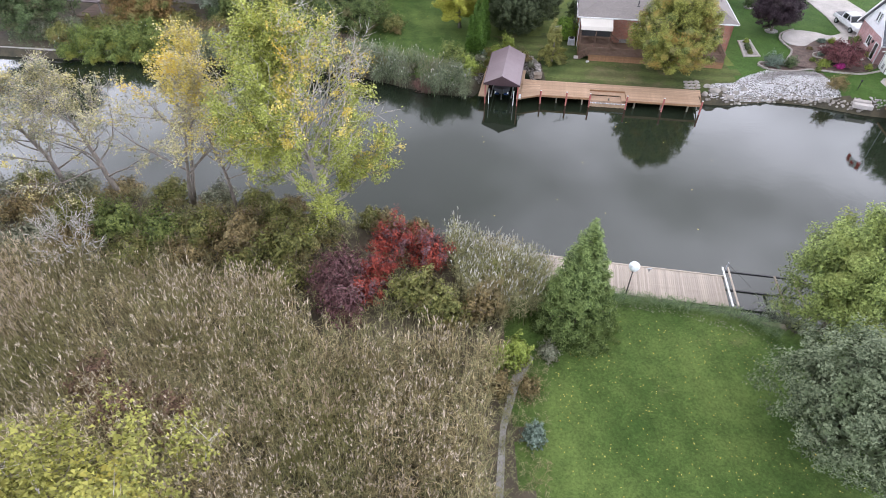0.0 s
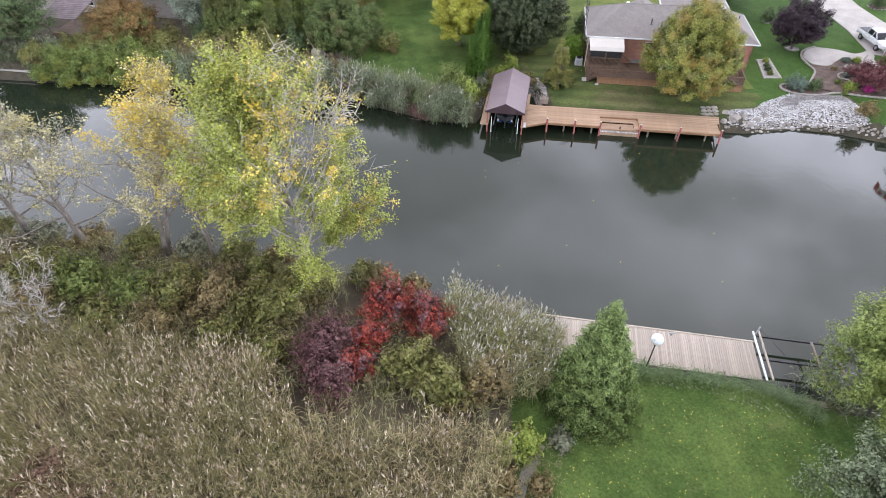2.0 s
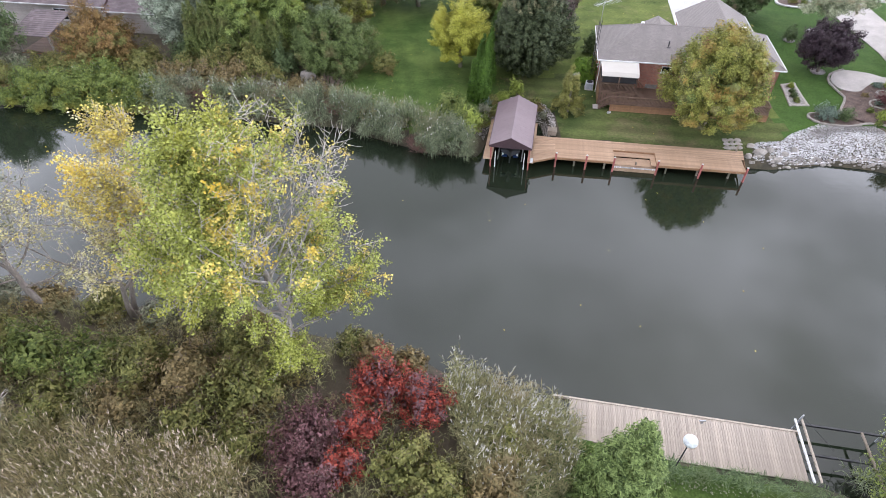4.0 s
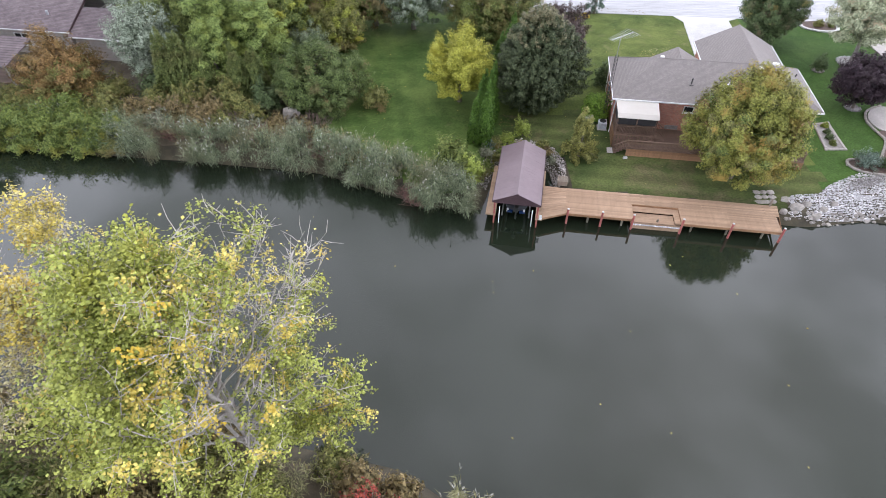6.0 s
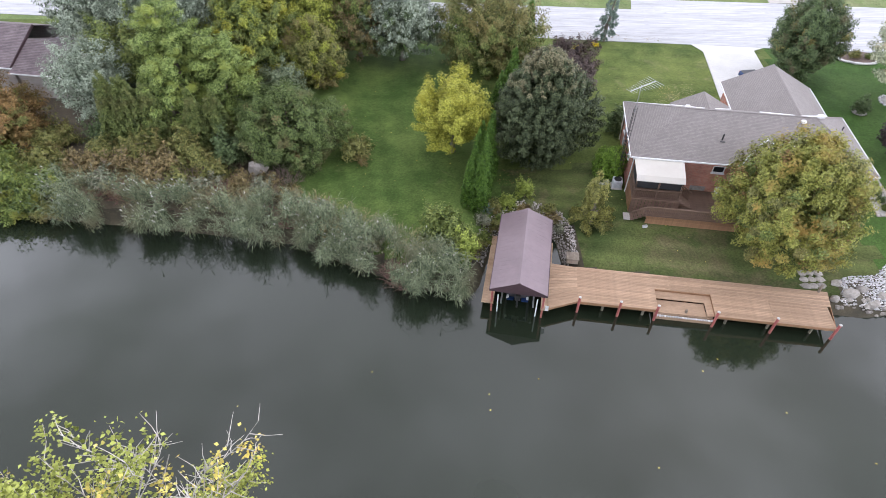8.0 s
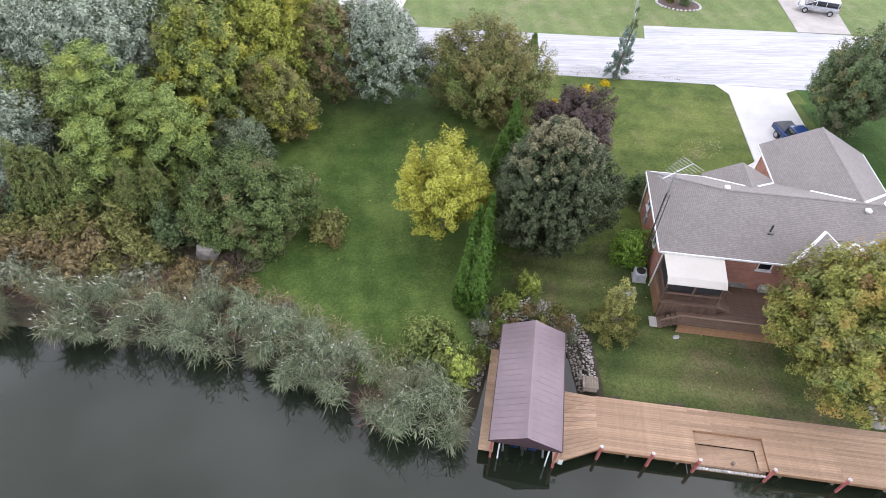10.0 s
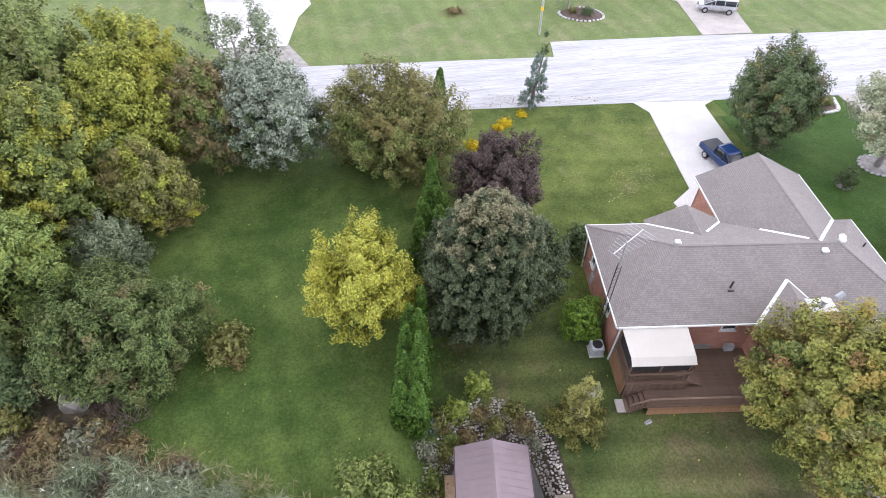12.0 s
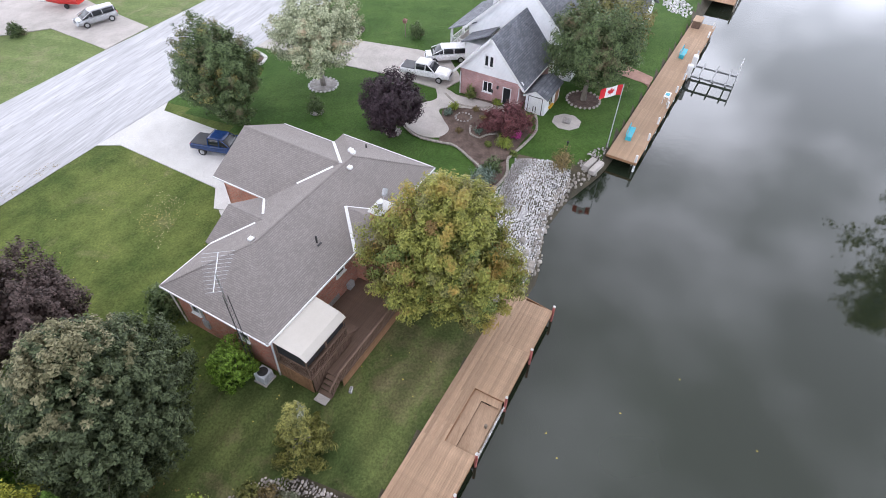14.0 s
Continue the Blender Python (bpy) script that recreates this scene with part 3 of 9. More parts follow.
LEAF = {
    "poplar": ((0.140, 0.165, 0.026), (0.322, 0.348, 0.085), (0.34, 0.33, 0.05), 0.18, 0.2),
    "poplar_near": ((0.14, 0.145, 0.03), (0.25, 0.245, 0.06), (0.30, 0.26, 0.05), 0.25, 0.35),
    "gold": ((0.40, 0.33, 0.07), (0.56, 0.47, 0.13), (0.48, 0.33, 0.04), 0.4, 0.4),
    "yellow": ((0.195, 0.205, 0.026), (0.375, 0.375, 0.062), (0.31, 0.29, 0.035), 0.5, 0.3),
    "maple_turn": ((0.135, 0.155, 0.034), (0.24, 0.245, 0.058), (0.33, 0.22, 0.06), 0.33, 0.36),
    "pear": ((0.022, 0.037, 0.015), (0.084, 0.104, 0.050), (0.062, 0.078, 0.038), 0.25, 0.22),
    "pear_top": ((0.10, 0.10, 0.05), (0.20, 0.185, 0.105), (0.12, 0.12, 0.06), 0.4, 0.4),
    "plum": ((0.034, 0.024, 0.021), (0.098, 0.069, 0.062), (0.075, 0.055, 0.045), 0.4, 0.3),
    "plum_dark": ((0.022, 0.014, 0.018), (0.052, 0.033, 0.042), (0.04, 0.03, 0.03), 0.4, 0.3),
    "brown": ((0.070, 0.080, 0.022), (0.185, 0.180, 0.062), (0.175, 0.145, 0.05), 0.3, 0.4),
    "silver": ((0.080, 0.108, 0.062), (0.285, 0.325, 0.250), (0.20, 0.235, 0.165), 0.4, 0.35),
    "green": ((0.060, 0.092, 0.022), (0.165, 0.198, 0.055), (0.165, 0.155, 0.05), 0.3, 0.3),
    "dark_green": ((0.042, 0.072, 0.028), (0.10, 0.138, 0.056), (0.13, 0.10, 0.06), 0.4, 0.25),
    "apple_pale": ((0.075, 0.105, 0.052), (0.190, 0.225, 0.135), (0.13, 0.16, 0.08), 0.4, 0.25),
    "apple": ((0.026, 0.052, 0.013), (0.125, 0.165, 0.052), (0.13, 0.10, 0.045), 0.4, 0.2),
    "cedar": ((0.026, 0.068, 0.009), (0.085, 0.160, 0.022), (0.06, 0.12, 0.016), 0.5, 0.3),
    "lime_cedar": ((0.070, 0.135, 0.016), (0.160, 0.265, 0.035), (0.12, 0.20, 0.03), 0.5, 0.3),
    "cedar_old": ((0.07, 0.10, 0.03), (0.14, 0.17, 0.05), (0.13, 0.12, 0.045), 0.4, 0.4),
    "pine": ((0.056, 0.098, 0.024), (0.225, 0.285, 0.082), (0.255, 0.29, 0.060), 0.45, 0.36),
    "spruce": ((0.052, 0.088, 0.024), (0.185, 0.245, 0.080), (0.14, 0.185, 0.055), 0.5, 0.3),
    "young_pine": ((0.105, 0.115, 0.032), (0.245, 0.235, 0.068), (0.14, 0.15, 0.06), 0.5, 0.35),
    "blue_spruce": ((0.09, 0.13, 0.10), (0.18, 0.235, 0.19), (0.12, 0.16, 0.12), 0.5, 0.3),
    "orange": ((0.120, 0.075, 0.026), (0.250, 0.155, 0.060), (0.15, 0.125, 0.04), 0.35, 0.35),
    "willow": ((0.080, 0.110, 0.060), (0.31, 0.355, 0.275), (0.2, 0.23, 0.17), 0.4, 0.35),
    "lime": ((0.15, 0.20, 0.04), (0.25, 0.30, 0.06), (0.20, 0.22, 0.05), 0.5, 0.3),
    "ygreen": ((0.105, 0.130, 0.020), (0.260, 0.280, 0.050), (0.31, 0.285, 0.038), 0.25, 0.4),
    "red": ((0.155, 0.026, 0.020), (0.33, 0.070, 0.048), (0.15, 0.04, 0.035), 0.6, 0.25),
    "rust": ((0.085, 0.048, 0.034), (0.19, 0.120, 0.078), (0.13, 0.11, 0.05), 0.5, 0.35),
    "purple": ((0.075, 0.035, 0.035), (0.17, 0.085, 0.09), (0.13, 0.07, 0.05), 0.6, 0.3),
    "bush": ((0.085, 0.098, 0.026), (0.19, 0.19, 0.06), (0.19, 0.14, 0.06), 0.3, 0.4),
    "bush_brown": ((0.125, 0.10, 0.045), (0.23, 0.175, 0.08), (0.12, 0.115, 0.05), 0.4, 0.4),
    "bush_grey": ((0.11, 0.125, 0.075), (0.23, 0.235, 0.165), (0.17, 0.155, 0.11), 0.4, 0.35),
    "olive": ((0.038, 0.060, 0.025), (0.175, 0.205, 0.122), (0.09, 0.12, 0.055), 0.45, 0.35),
    "locust": ((0.085, 0.125, 0.028), (0.24, 0.29, 0.085), (0.20, 0.225, 0.06), 0.35, 0.35),
    "pale_maple": ((0.21, 0.245, 0.14), (0.38, 0.40, 0.27), (0.40, 0.30, 0.20), 0.3, 0.25),
    "jmaple": ((0.075, 0.024, 0.028), (0.17, 0.068, 0.072), (0.16, 0.05, 0.05), 0.5, 0.3),
    "magenta": ((0.35, 0.03, 0.18), (0.48, 0.06, 0.27), (0.4, 0.04, 0.2), 0.5, 0.3),
    "mum": ((0.55, 0.36, 0.01), (0.68, 0.48, 0.02), (0.50, 0.34, 0.01), 0.5, 0.3),
    "dry": ((0.27, 0.255, 0.115), (0.47, 0.43, 0.24), (0.48, 0.40, 0.12), 0.3, 0.35),
    "vine": ((0.085, 0.125, 0.03), (0.16, 0.20, 0.05), (0.25, 0.23, 0.04), 0.4, 0.25),
}
for key, (ca, cb, cc, pt, sh) in LEAF.items():
    M["leaf_" + key] = foliage(key + "_leaves", ca, cb, cc, pt, sh)

# ---- building tools ----
RNG = np.random.default_rng(7)


class Geo:
    """Collects vertices and faces for one mesh."""

    def __init__(self):
        self.v, self.f = [], []

    def add(self, verts, faces):
        k = len(self.v)
        self.v.extend(tuple(map(float, p)) for p in verts)
        self.f.extend(tuple(k + i for i in f) for f in faces)
        return self

    def box(self, x0, y0, z0, x1, y1, z1, bev=0.0):
        x0, x1, y0, y1, z0, z1 = min(x0, x1), max(x0, x1), min(y0, y1), max(y0, y1), min(z0, z1), max(z0, z1)
        if not bev:
            v = [(x, y, z) for z in (z0, z1) for x, y in ((x0, y0), (x1, y0), (x1, y1), (x0, y1))]
            return self.add(v, [(3, 2, 1, 0), (4, 5, 6, 7), (0, 1, 5, 4), (1, 2, 6, 5), (2, 3, 7, 6), (3, 0, 4, 7)])
        b = min(bev, (x1 - x0) / 3, (y1 - y0) / 3, (z1 - z0) / 3)
        v, f = [], []
        rings = [(z0, b), (z0 + b, 0), (z1 - b, 0), (z1, b)]
        for z, s in rings:
            ring = [(x0 + s + (b if not s else 0), y0 + s), (x1 - s - (b if not s else 0), y0 + s), (x1 - s, y0 + s + (b if not s else 0)), (x1 - s, y1 - s - (b if not s else 0)),
                    (x1 - s - (b if not s else 0), y1 - s), (x0 + s + (b if not s else 0), y1 - s), (x0 + s, y1 - s - (b if not s else 0)), (x0 + s, y0 + s + (b if not s else 0))]
            v += [(x, y, z) for x, y in ring]
        for r in range(3):
            for i in range(8):
                j = (i + 1) % 8
                f.append((r * 8 + i, r * 8 + j, r * 8 + 8 + j, r * 8 + 8 + i))
        f += [tuple(range(7, -1, -1)), tuple(range(24, 32))]
        return self.add(v, f)

    def prism(self, poly, z0, z1):
        n = len(poly)
        lo = z0 if callable(z0) else (lambda x, y: z0)
        hi = z1 if callable(z1) else (lambda x, y: z1)
        v = [(x, y, lo(x, y)) for x, y in poly] + [(x, y, hi(x, y)) for x, y in poly]
        return self.add(v, [tuple(range(n - 1, -1, -1)), tuple(range(n, 2 * n))] + [(i, (i + 1) % n, n + (i + 1) % n, n + i) for i in range(n)])

    def tube(self, pts, radii, n=6, caps=True):
        pts = [Vector(p) for p in pts]
        v, f = [], []
        for i, p in enumerate(pts):
            d = (pts[min(i + 1, len(pts) - 1)] - pts[max(i - 1, 0)])
            d = d.normalized() if d.length > 1e-6 else Vector((0, 0, 1))
            a = d.cross(Vector((0, 0, 1)) if abs(d.z) < 0.9 else Vector((1, 0, 0))).normalized()
            b = d.cross(a)
            r = radii[i] if hasattr(radii, "__len__") else radii
            v += [tuple(p + a * (r * math.cos(2 * math.pi * k / n)) + b * (r * math.sin(2 * math.pi * k / n))) for k in range(n)]
        for i in range(len(pts) - 1):
            for k in range(n):
                j = (k + 1) % n
                f.append((i * n + k, i * n + j, i * n + n + j, i * n + n + k))
        if caps:
            f += [tuple(range(n - 1, -1, -1)), tuple(range((len(pts) - 1) * n, len(pts) * n))]
        return self.add(v, f)

    def bar(self, a, b, w, h):
        """A rectangular bar from a to b, w wide and h high."""
        a, b = Vector(a), Vector(b)
        d = (b - a).normalized()
        s = d.cross(Vector((0, 0, 1)) if abs(d.z) < 0.95 else Vector((0, 1, 0))).normalized() * (w / 2)
        u = s.cross(d).normalized() * (h / 2)
        v = [tuple(p + x + y) for p in (a, b) for x, y in ((-s, -u), (s, -u), (s, u), (-s, u))]
        return self.add(v, [(0, 1, 2, 3), (7, 6, 5, 4), (0, 4, 5, 1), (1, 5, 6, 2), (2, 6, 7, 3), (3, 7, 4, 0)])

    def stone(self, x, y, z, rx, ry, rz, seed):
        r = random.Random(seed)
        n = 5
        v = [(x + r.uniform(-.1, .1) * rx, y, z + rz * r.uniform(.85, 1.05))]
        for zz, s in ((0.55, 0.72), (-0.1, 1.0), (-0.8, 0.8)):
            o = r.uniform(0, 1)
            for k in range(n):
                a = 2 * math.pi * (k + o) / n
                q = s * r.uniform(0.78, 1.12)
                v.append((x + rx * q * math.cos(a), y + ry * q * math.sin(a), z + rz * zz * r.uniform(.8, 1.15)))
        f = [(0, 1 + k, 1 + (k + 1) % n) for k in range(n)]
        for q in range(2):
            for k in range(n):
                j = (k + 1) % n
                f.append((1 + q * n + k, 1 + q * n + n + k, 1 + q * n + n + j, 1 + q * n + j))
        return self.add(v, f)

    def mesh(self, name, material):
        me = bpy.data.meshes.new(name)
        me.from_pydata(self.v, [], self.f)
        bm = bmesh.new()
        bm.from_mesh(me)
        bmesh.ops.recalc_face_normals(bm, faces=bm.faces)
        bm.to_mesh(me)
        bm.free()
        me.materials.append(M[material])
        return me


def part(name, geo, material, parent=None, label="", smooth=False):
    me = geo if isinstance(geo, bpy.types.Mesh) else geo.mesh(name, material)
    if smooth:
        me.polygons.foreach_set("use_smooth", [True] * len(me.polygons))
    ob = new(name, me)
    if parent:
        ob.parent = parent
    if label:
        ob["label"] = label
    return ob


def thing(name, label, category, x=0, y=0, z=0, turn=0, group=""):
    ob = new(name)
    ob.empty_display_size = 0.3
    ob.matrix_basis = pose(x, y, z, 0, 0, turn)
    return tagged(ob, label, category, group)


def struct(name, geo, material, label="", parent=None):
    return tagged(part(name, geo, material, parent), label=label, kind="structure")


def raw_mesh(name, verts, faces, materials, slots=None):
    """A mesh straight from arrays of equal-sided faces."""
    verts, faces = np.asarray(verts, np.float32), np.asarray(faces, np.int32)
    me = bpy.data.meshes.new(name)
    k = faces.shape[1]
    me.vertices.add(len(verts))
    me.vertices.foreach_set("co", verts.ravel())
    me.loops.add(faces.size)
    me.loops.foreach_set("vertex_index", faces.ravel())
    me.polygons.add(len(faces))
    me.polygons.foreach_set("loop_start", np.arange(0, faces.size, k, dtype=np.int32))
    if slots is not None:
        me.polygons.foreach_set("material_index", np.asarray(slots, np.int32))
    for m in materials:
        me.materials.append(M[m])
    me.update(calc_edges=True)
    return me


TURN = radians(-9.0)


def site(u, v):
    """From the brick house's own plan (u along its front, v towards the street) to the world."""
    return (17.8 + u * math.cos(TURN) - v * math.sin(TURN), 74.4 + u * math.sin(TURN) + v * math.cos(TURN))


def inside(poly, x, y):
    """Which of the points lie in the polygon."""
    x, y = np.asarray(x), np.asarray(y)
    res = np.zeros(x.shape, bool)
    n = len(poly)
    for i in range(n):
        (xa, ya), (xb, yb) = poly[i], poly[(i + 1) % n]
        if ya == yb:
            continue
        cut = ((ya > y) != (yb > y)) & (x < (xb - xa) * (y - ya) / (yb - ya) + xa)
        res ^= cut
    return res

# ---- ground, canal and paving ----
FAR_SHORE = [(-700, 140), (-120, 84), (-52, 75.2), (-43, 74.2), (-37.6, 73.6), (-31.5, 72.9), (-24.4, 72.0), (-17.4, 70.9), (-11.2, 69.9), (-6.5, 67.6), (-0.2, 64.6), (4.0, 64.2),
             (5.6, 69.5), (7.6, 71.6), (10.2, 71.6), (11.9, 69.8), (12.1, 65.15), (30.5, 62.1), (33.4, 61.6), (39.2, 62.4), (43.6, 61.4), (48.6, 59.2), (50.7, 58.65), (84.5, 52.66), (130, 45), (700, -60)]
NEAR_SHORE = [(-700, 90), (-120, 53), (-43, 45.6), (-20, 42.6), (-9, 40.2), (-2, 38.6), (4, 34.6), (8, 33.2), (22.0, 29.3), (27, 27.2), (40, 25), (62, 25.5), (80, 20), (130, 8), (700, -110)]
WATER = -0.42  # level of the canal
CANAL = FAR_SHORE + NEAR_SHORE[::-1]


def shore_gap(px, py):
    """Distance of each point to the nearest stretch of shoreline."""
    best = np.full(px.shape, 1e9)
    for line in (FAR_SHORE, NEAR_SHORE):
        for (xa, ya), (xb, yb) in zip(line, line[1:]):
            dx, dy = xb - xa, yb - ya
            t = np.clip(((px - xa) * dx + (py - ya) * dy) / (dx * dx + dy * dy), 0, 1)
            best = np.minimum(best, np.hypot(px - xa - t * dx, py - ya - t * dy))
    return best


def ground_z(px, py):
    px, py = np.asarray(px, float), np.asarray(py, float)
    d = shore_gap(px, py)
    d = np.where(inside(CANAL, px, py), -d, d)
    rock = (px > 33) & (px < 49.5) & (py > 50)
    run = np.where(rock, 5.0, np.where(py < 48, 2.2, np.where(((px > 12) & (px < 31)) | ((px > 50.5) & (px < 86)), 0.5, 1.6)))
    up = np.clip(d / run, 0, 1)
    z = np.where(d >= 0, 0.95 * up * (2 - up) + 0.04, np.maximum(-1.8, d * 0.85))
    dock = (px > 9) & (px < 36) & (py > 55) & (py < 80)
    low = 0.67 + 0.29 * np.clip((d - 0.5) / 7, 0, 1)
    return np.where(dock & (d > 0), np.minimum(z, low), z)


def make_ground():
    xs = np.concatenate([[-1500, -700, -400, -250, -160], np.arange(-110, 120.1, 1.0), [160, 250, 400, 700, 1500]])
    ys = np.concatenate([[-1500, -700, -300, -120, -60], np.arange(-30, 150.1, 1.0), [180, 250, 400, 800, 1500]])
    fx = xs
    fy = np.unique(np.concatenate([ys, np.arange(26, 48, 0.5), np.arange(49, 78, 0.5)]))
    gx, gy = np.meshgrid(fx, fy)
    gz = ground_z(gx, gy)
    land = gz > 0.6
    wob = np.array([noise.noise((x * 0.13, y * 0.13, 3.1)) for x, y in zip(gx.ravel(), gy.ravel())]).reshape(gx.shape)
    calm = (gx > 9) & (gx < 33) & (gy > 58) & (gy < 70)
    gz = gz + np.where(land & ~calm, wob * 0.05, 0)
    ny, nx = gx.shape
    idx = np.arange(nx * ny).reshape(ny, nx)
    faces = np.stack([idx[:-1, :-1], idx[:-1, 1:], idx[1:, 1:], idx[1:, :-1]], -1).reshape(-1, 4)
    verts = np.stack([gx, gy, gz], -1).reshape(-1, 3)
    mid = verts[faces].mean(1)
    mx, my, mz = mid.T
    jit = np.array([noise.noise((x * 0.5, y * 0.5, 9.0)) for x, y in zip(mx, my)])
    slot = np.zeros(len(faces), int)
    slot[(my > 113)] = 1
    slot[(mx > 37.5 + 0.16 * (my - 75)) & (my > 56) & (my < 106)] = 2
    slot[(mx > 41.5) & (my > 48) & (my < 106)] = 2
    # darker olive lawn colour from the dock up to the house front
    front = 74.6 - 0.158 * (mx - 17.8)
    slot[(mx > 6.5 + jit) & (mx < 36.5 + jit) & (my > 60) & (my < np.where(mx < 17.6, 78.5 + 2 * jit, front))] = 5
    slot[(my < 50) | ((my > 60) & (my < 106) & (mx < 7 + 2 * jit))] = 6
    slot[(my < 50) & (mx < 5.2 + jit * 0.8)] = 3
    slot[(my > 60) & (my < 108) & (mx < -12.6 - 0.25 * (my - 72) + jit * 1.6)] = 3
    slot[(mx > 32) & (mx < 46.8) & (my > 59) & (my < np.minimum(64.2 + np.maximum(mx - 35.4, 0) * 0.55, 66.4))] = 3
    slot[mz < 0.62 + jit * 0.1] = 4
    me = raw_mesh("ground", verts, faces, ["grass", "grass_far", "grass_lush", "soil", "bank", "grass_olive", "grass_near"], slot)
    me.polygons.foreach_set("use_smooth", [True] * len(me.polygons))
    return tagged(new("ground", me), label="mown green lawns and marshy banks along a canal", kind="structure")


make_ground()
struct("water", Geo().add([(-1500, -400, WATER), (1500, -400, WATER), (1500, 400, WATER), (-1500, 400, WATER)], [(0, 1, 2, 3)]), "water", "still murky green-grey canal water")


def slab(name, poly, material, label, top=1.03, base=0.7):
    return struct(name, Geo().prism(poly, base, top), material, label)


def smooth_loop(pts, steps=5):
    """A closed soft curve through the points."""
    out, n = [], len(pts)
    for i in range(n):
        p0, p1, p2, p3 = (Vector(pts[(i + k) % n]) for k in (-1, 0, 1, 2))
        for s in range(steps):
            t = s / steps
            q = 0.5 * ((2 * p1) + (p2 - p0) * t + (2 * p0 - 5 * p1 + 4 * p2 - p3) * t * t + (3 * p1 - p0 - 3 * p2 + p3) * t ** 3)
            out.append((q.x, q.y))
    return out


ROAD = [(-300, 142.7), (13.5, 106.3), (33.4, 104.05), (42, 103.0), (56, 101.4), (62.5, 100.6), (300, 73), (300, 90), (62, 115.4), (48.6, 117.1), (29.2, 118.9), (28.4, 115.2), (0.4, 118.1), (-300, 150)]
slab("road", ROAD, "gravel", "pale crushed-limestone road with wheel tracks", 1.05)
slab("driveway", [(33.4, 104.0), (34.25, 102.0), (33.2, 95.4), (32.3, 89.9), (30.0, 88.4), site(10.4, 14.2), site(18.0, 14.2), (38.9, 88.5), (40.6, 102.2), (42.0, 102.9)], "concrete", "pale concrete driveway in front of the garage", 1.075)
slab("pavement", [site(8.2, 9.2), site(10.4, 9.2), site(10.4, 14.2), site(9.9, 15.2), site(8.9, 13.6)], "concrete", "pale concrete front walk beside the garage", 1.085)
slab("driveway", [(56.0, 101.3), (55.9, 84.0), (55.0, 77.2), (58.0, 76.0), (62.0, 79.0), (62.6, 83), (61.9, 92.6), (62.4, 100.5)], "concrete_dark", "weathered concrete driveway with two parked vehicles", 1.075)
slab("driveway", [(-11, 124.6), (-2.5, 123.7), (-1.0, 131.5), (0.8, 135.5), (0, 140), (-14, 142)], "concrete", "wide pale concrete driveway across the road", 1.075)
slab("driveway", [(-8.5, 119.0), (0.0, 118.2), (-2.4, 124.1), (-10.8, 124.8)], "path_gravel", "grey gravel driveway apron", 1.066)
slab("driveway", [(48.7, 117.2), (50.4, 127.3), (46, 132), (47, 140), (62, 140), (57.5, 126), (55.3, 116.6)], "concrete_dark", "weathered concrete driveway across the road", 1.075)

# ---- plants ----
def unit(a):
    return a / np.maximum(np.linalg.norm(a, axis=-1, keepdims=True), 1e-9)


def leaves(rng, centre, normal, size, aspect=0.55, droop=0.0, corners=3):
    """Blades at the given places: three-cornered, or pointed at both ends and bent along the midrib."""
    n = len(centre)
    normal = unit(normal)
    ref = unit(rng.normal(size=(n, 3)) + np.array([0, 0, -droop]))
    a = unit(np.cross(normal, ref))
    b = np.cross(normal, a) if not droop else unit(ref - normal * (ref * normal).sum(1, keepdims=True))
    if droop:
        a = np.cross(normal, b)
    s = np.asarray(size).reshape(-1, 1)
    w = s * aspect
    if corners == 4:
        v = [centre - b * s * 0.5, centre - b * s * 0.08 + a * w * 0.5 + normal * s * 0.07, centre + b * s * 0.55, centre - b * s * 0.08 - a * w * 0.5 + normal * s * 0.07]
    else:
        v = [centre - b * s * 0.45 + a * w * 0.55, centre - b * s * 0.45 - a * w * 0.55, centre + b * s * 0.6 + normal * s * 0.08]
    return np.stack(v, 1).reshape(-1, 3)


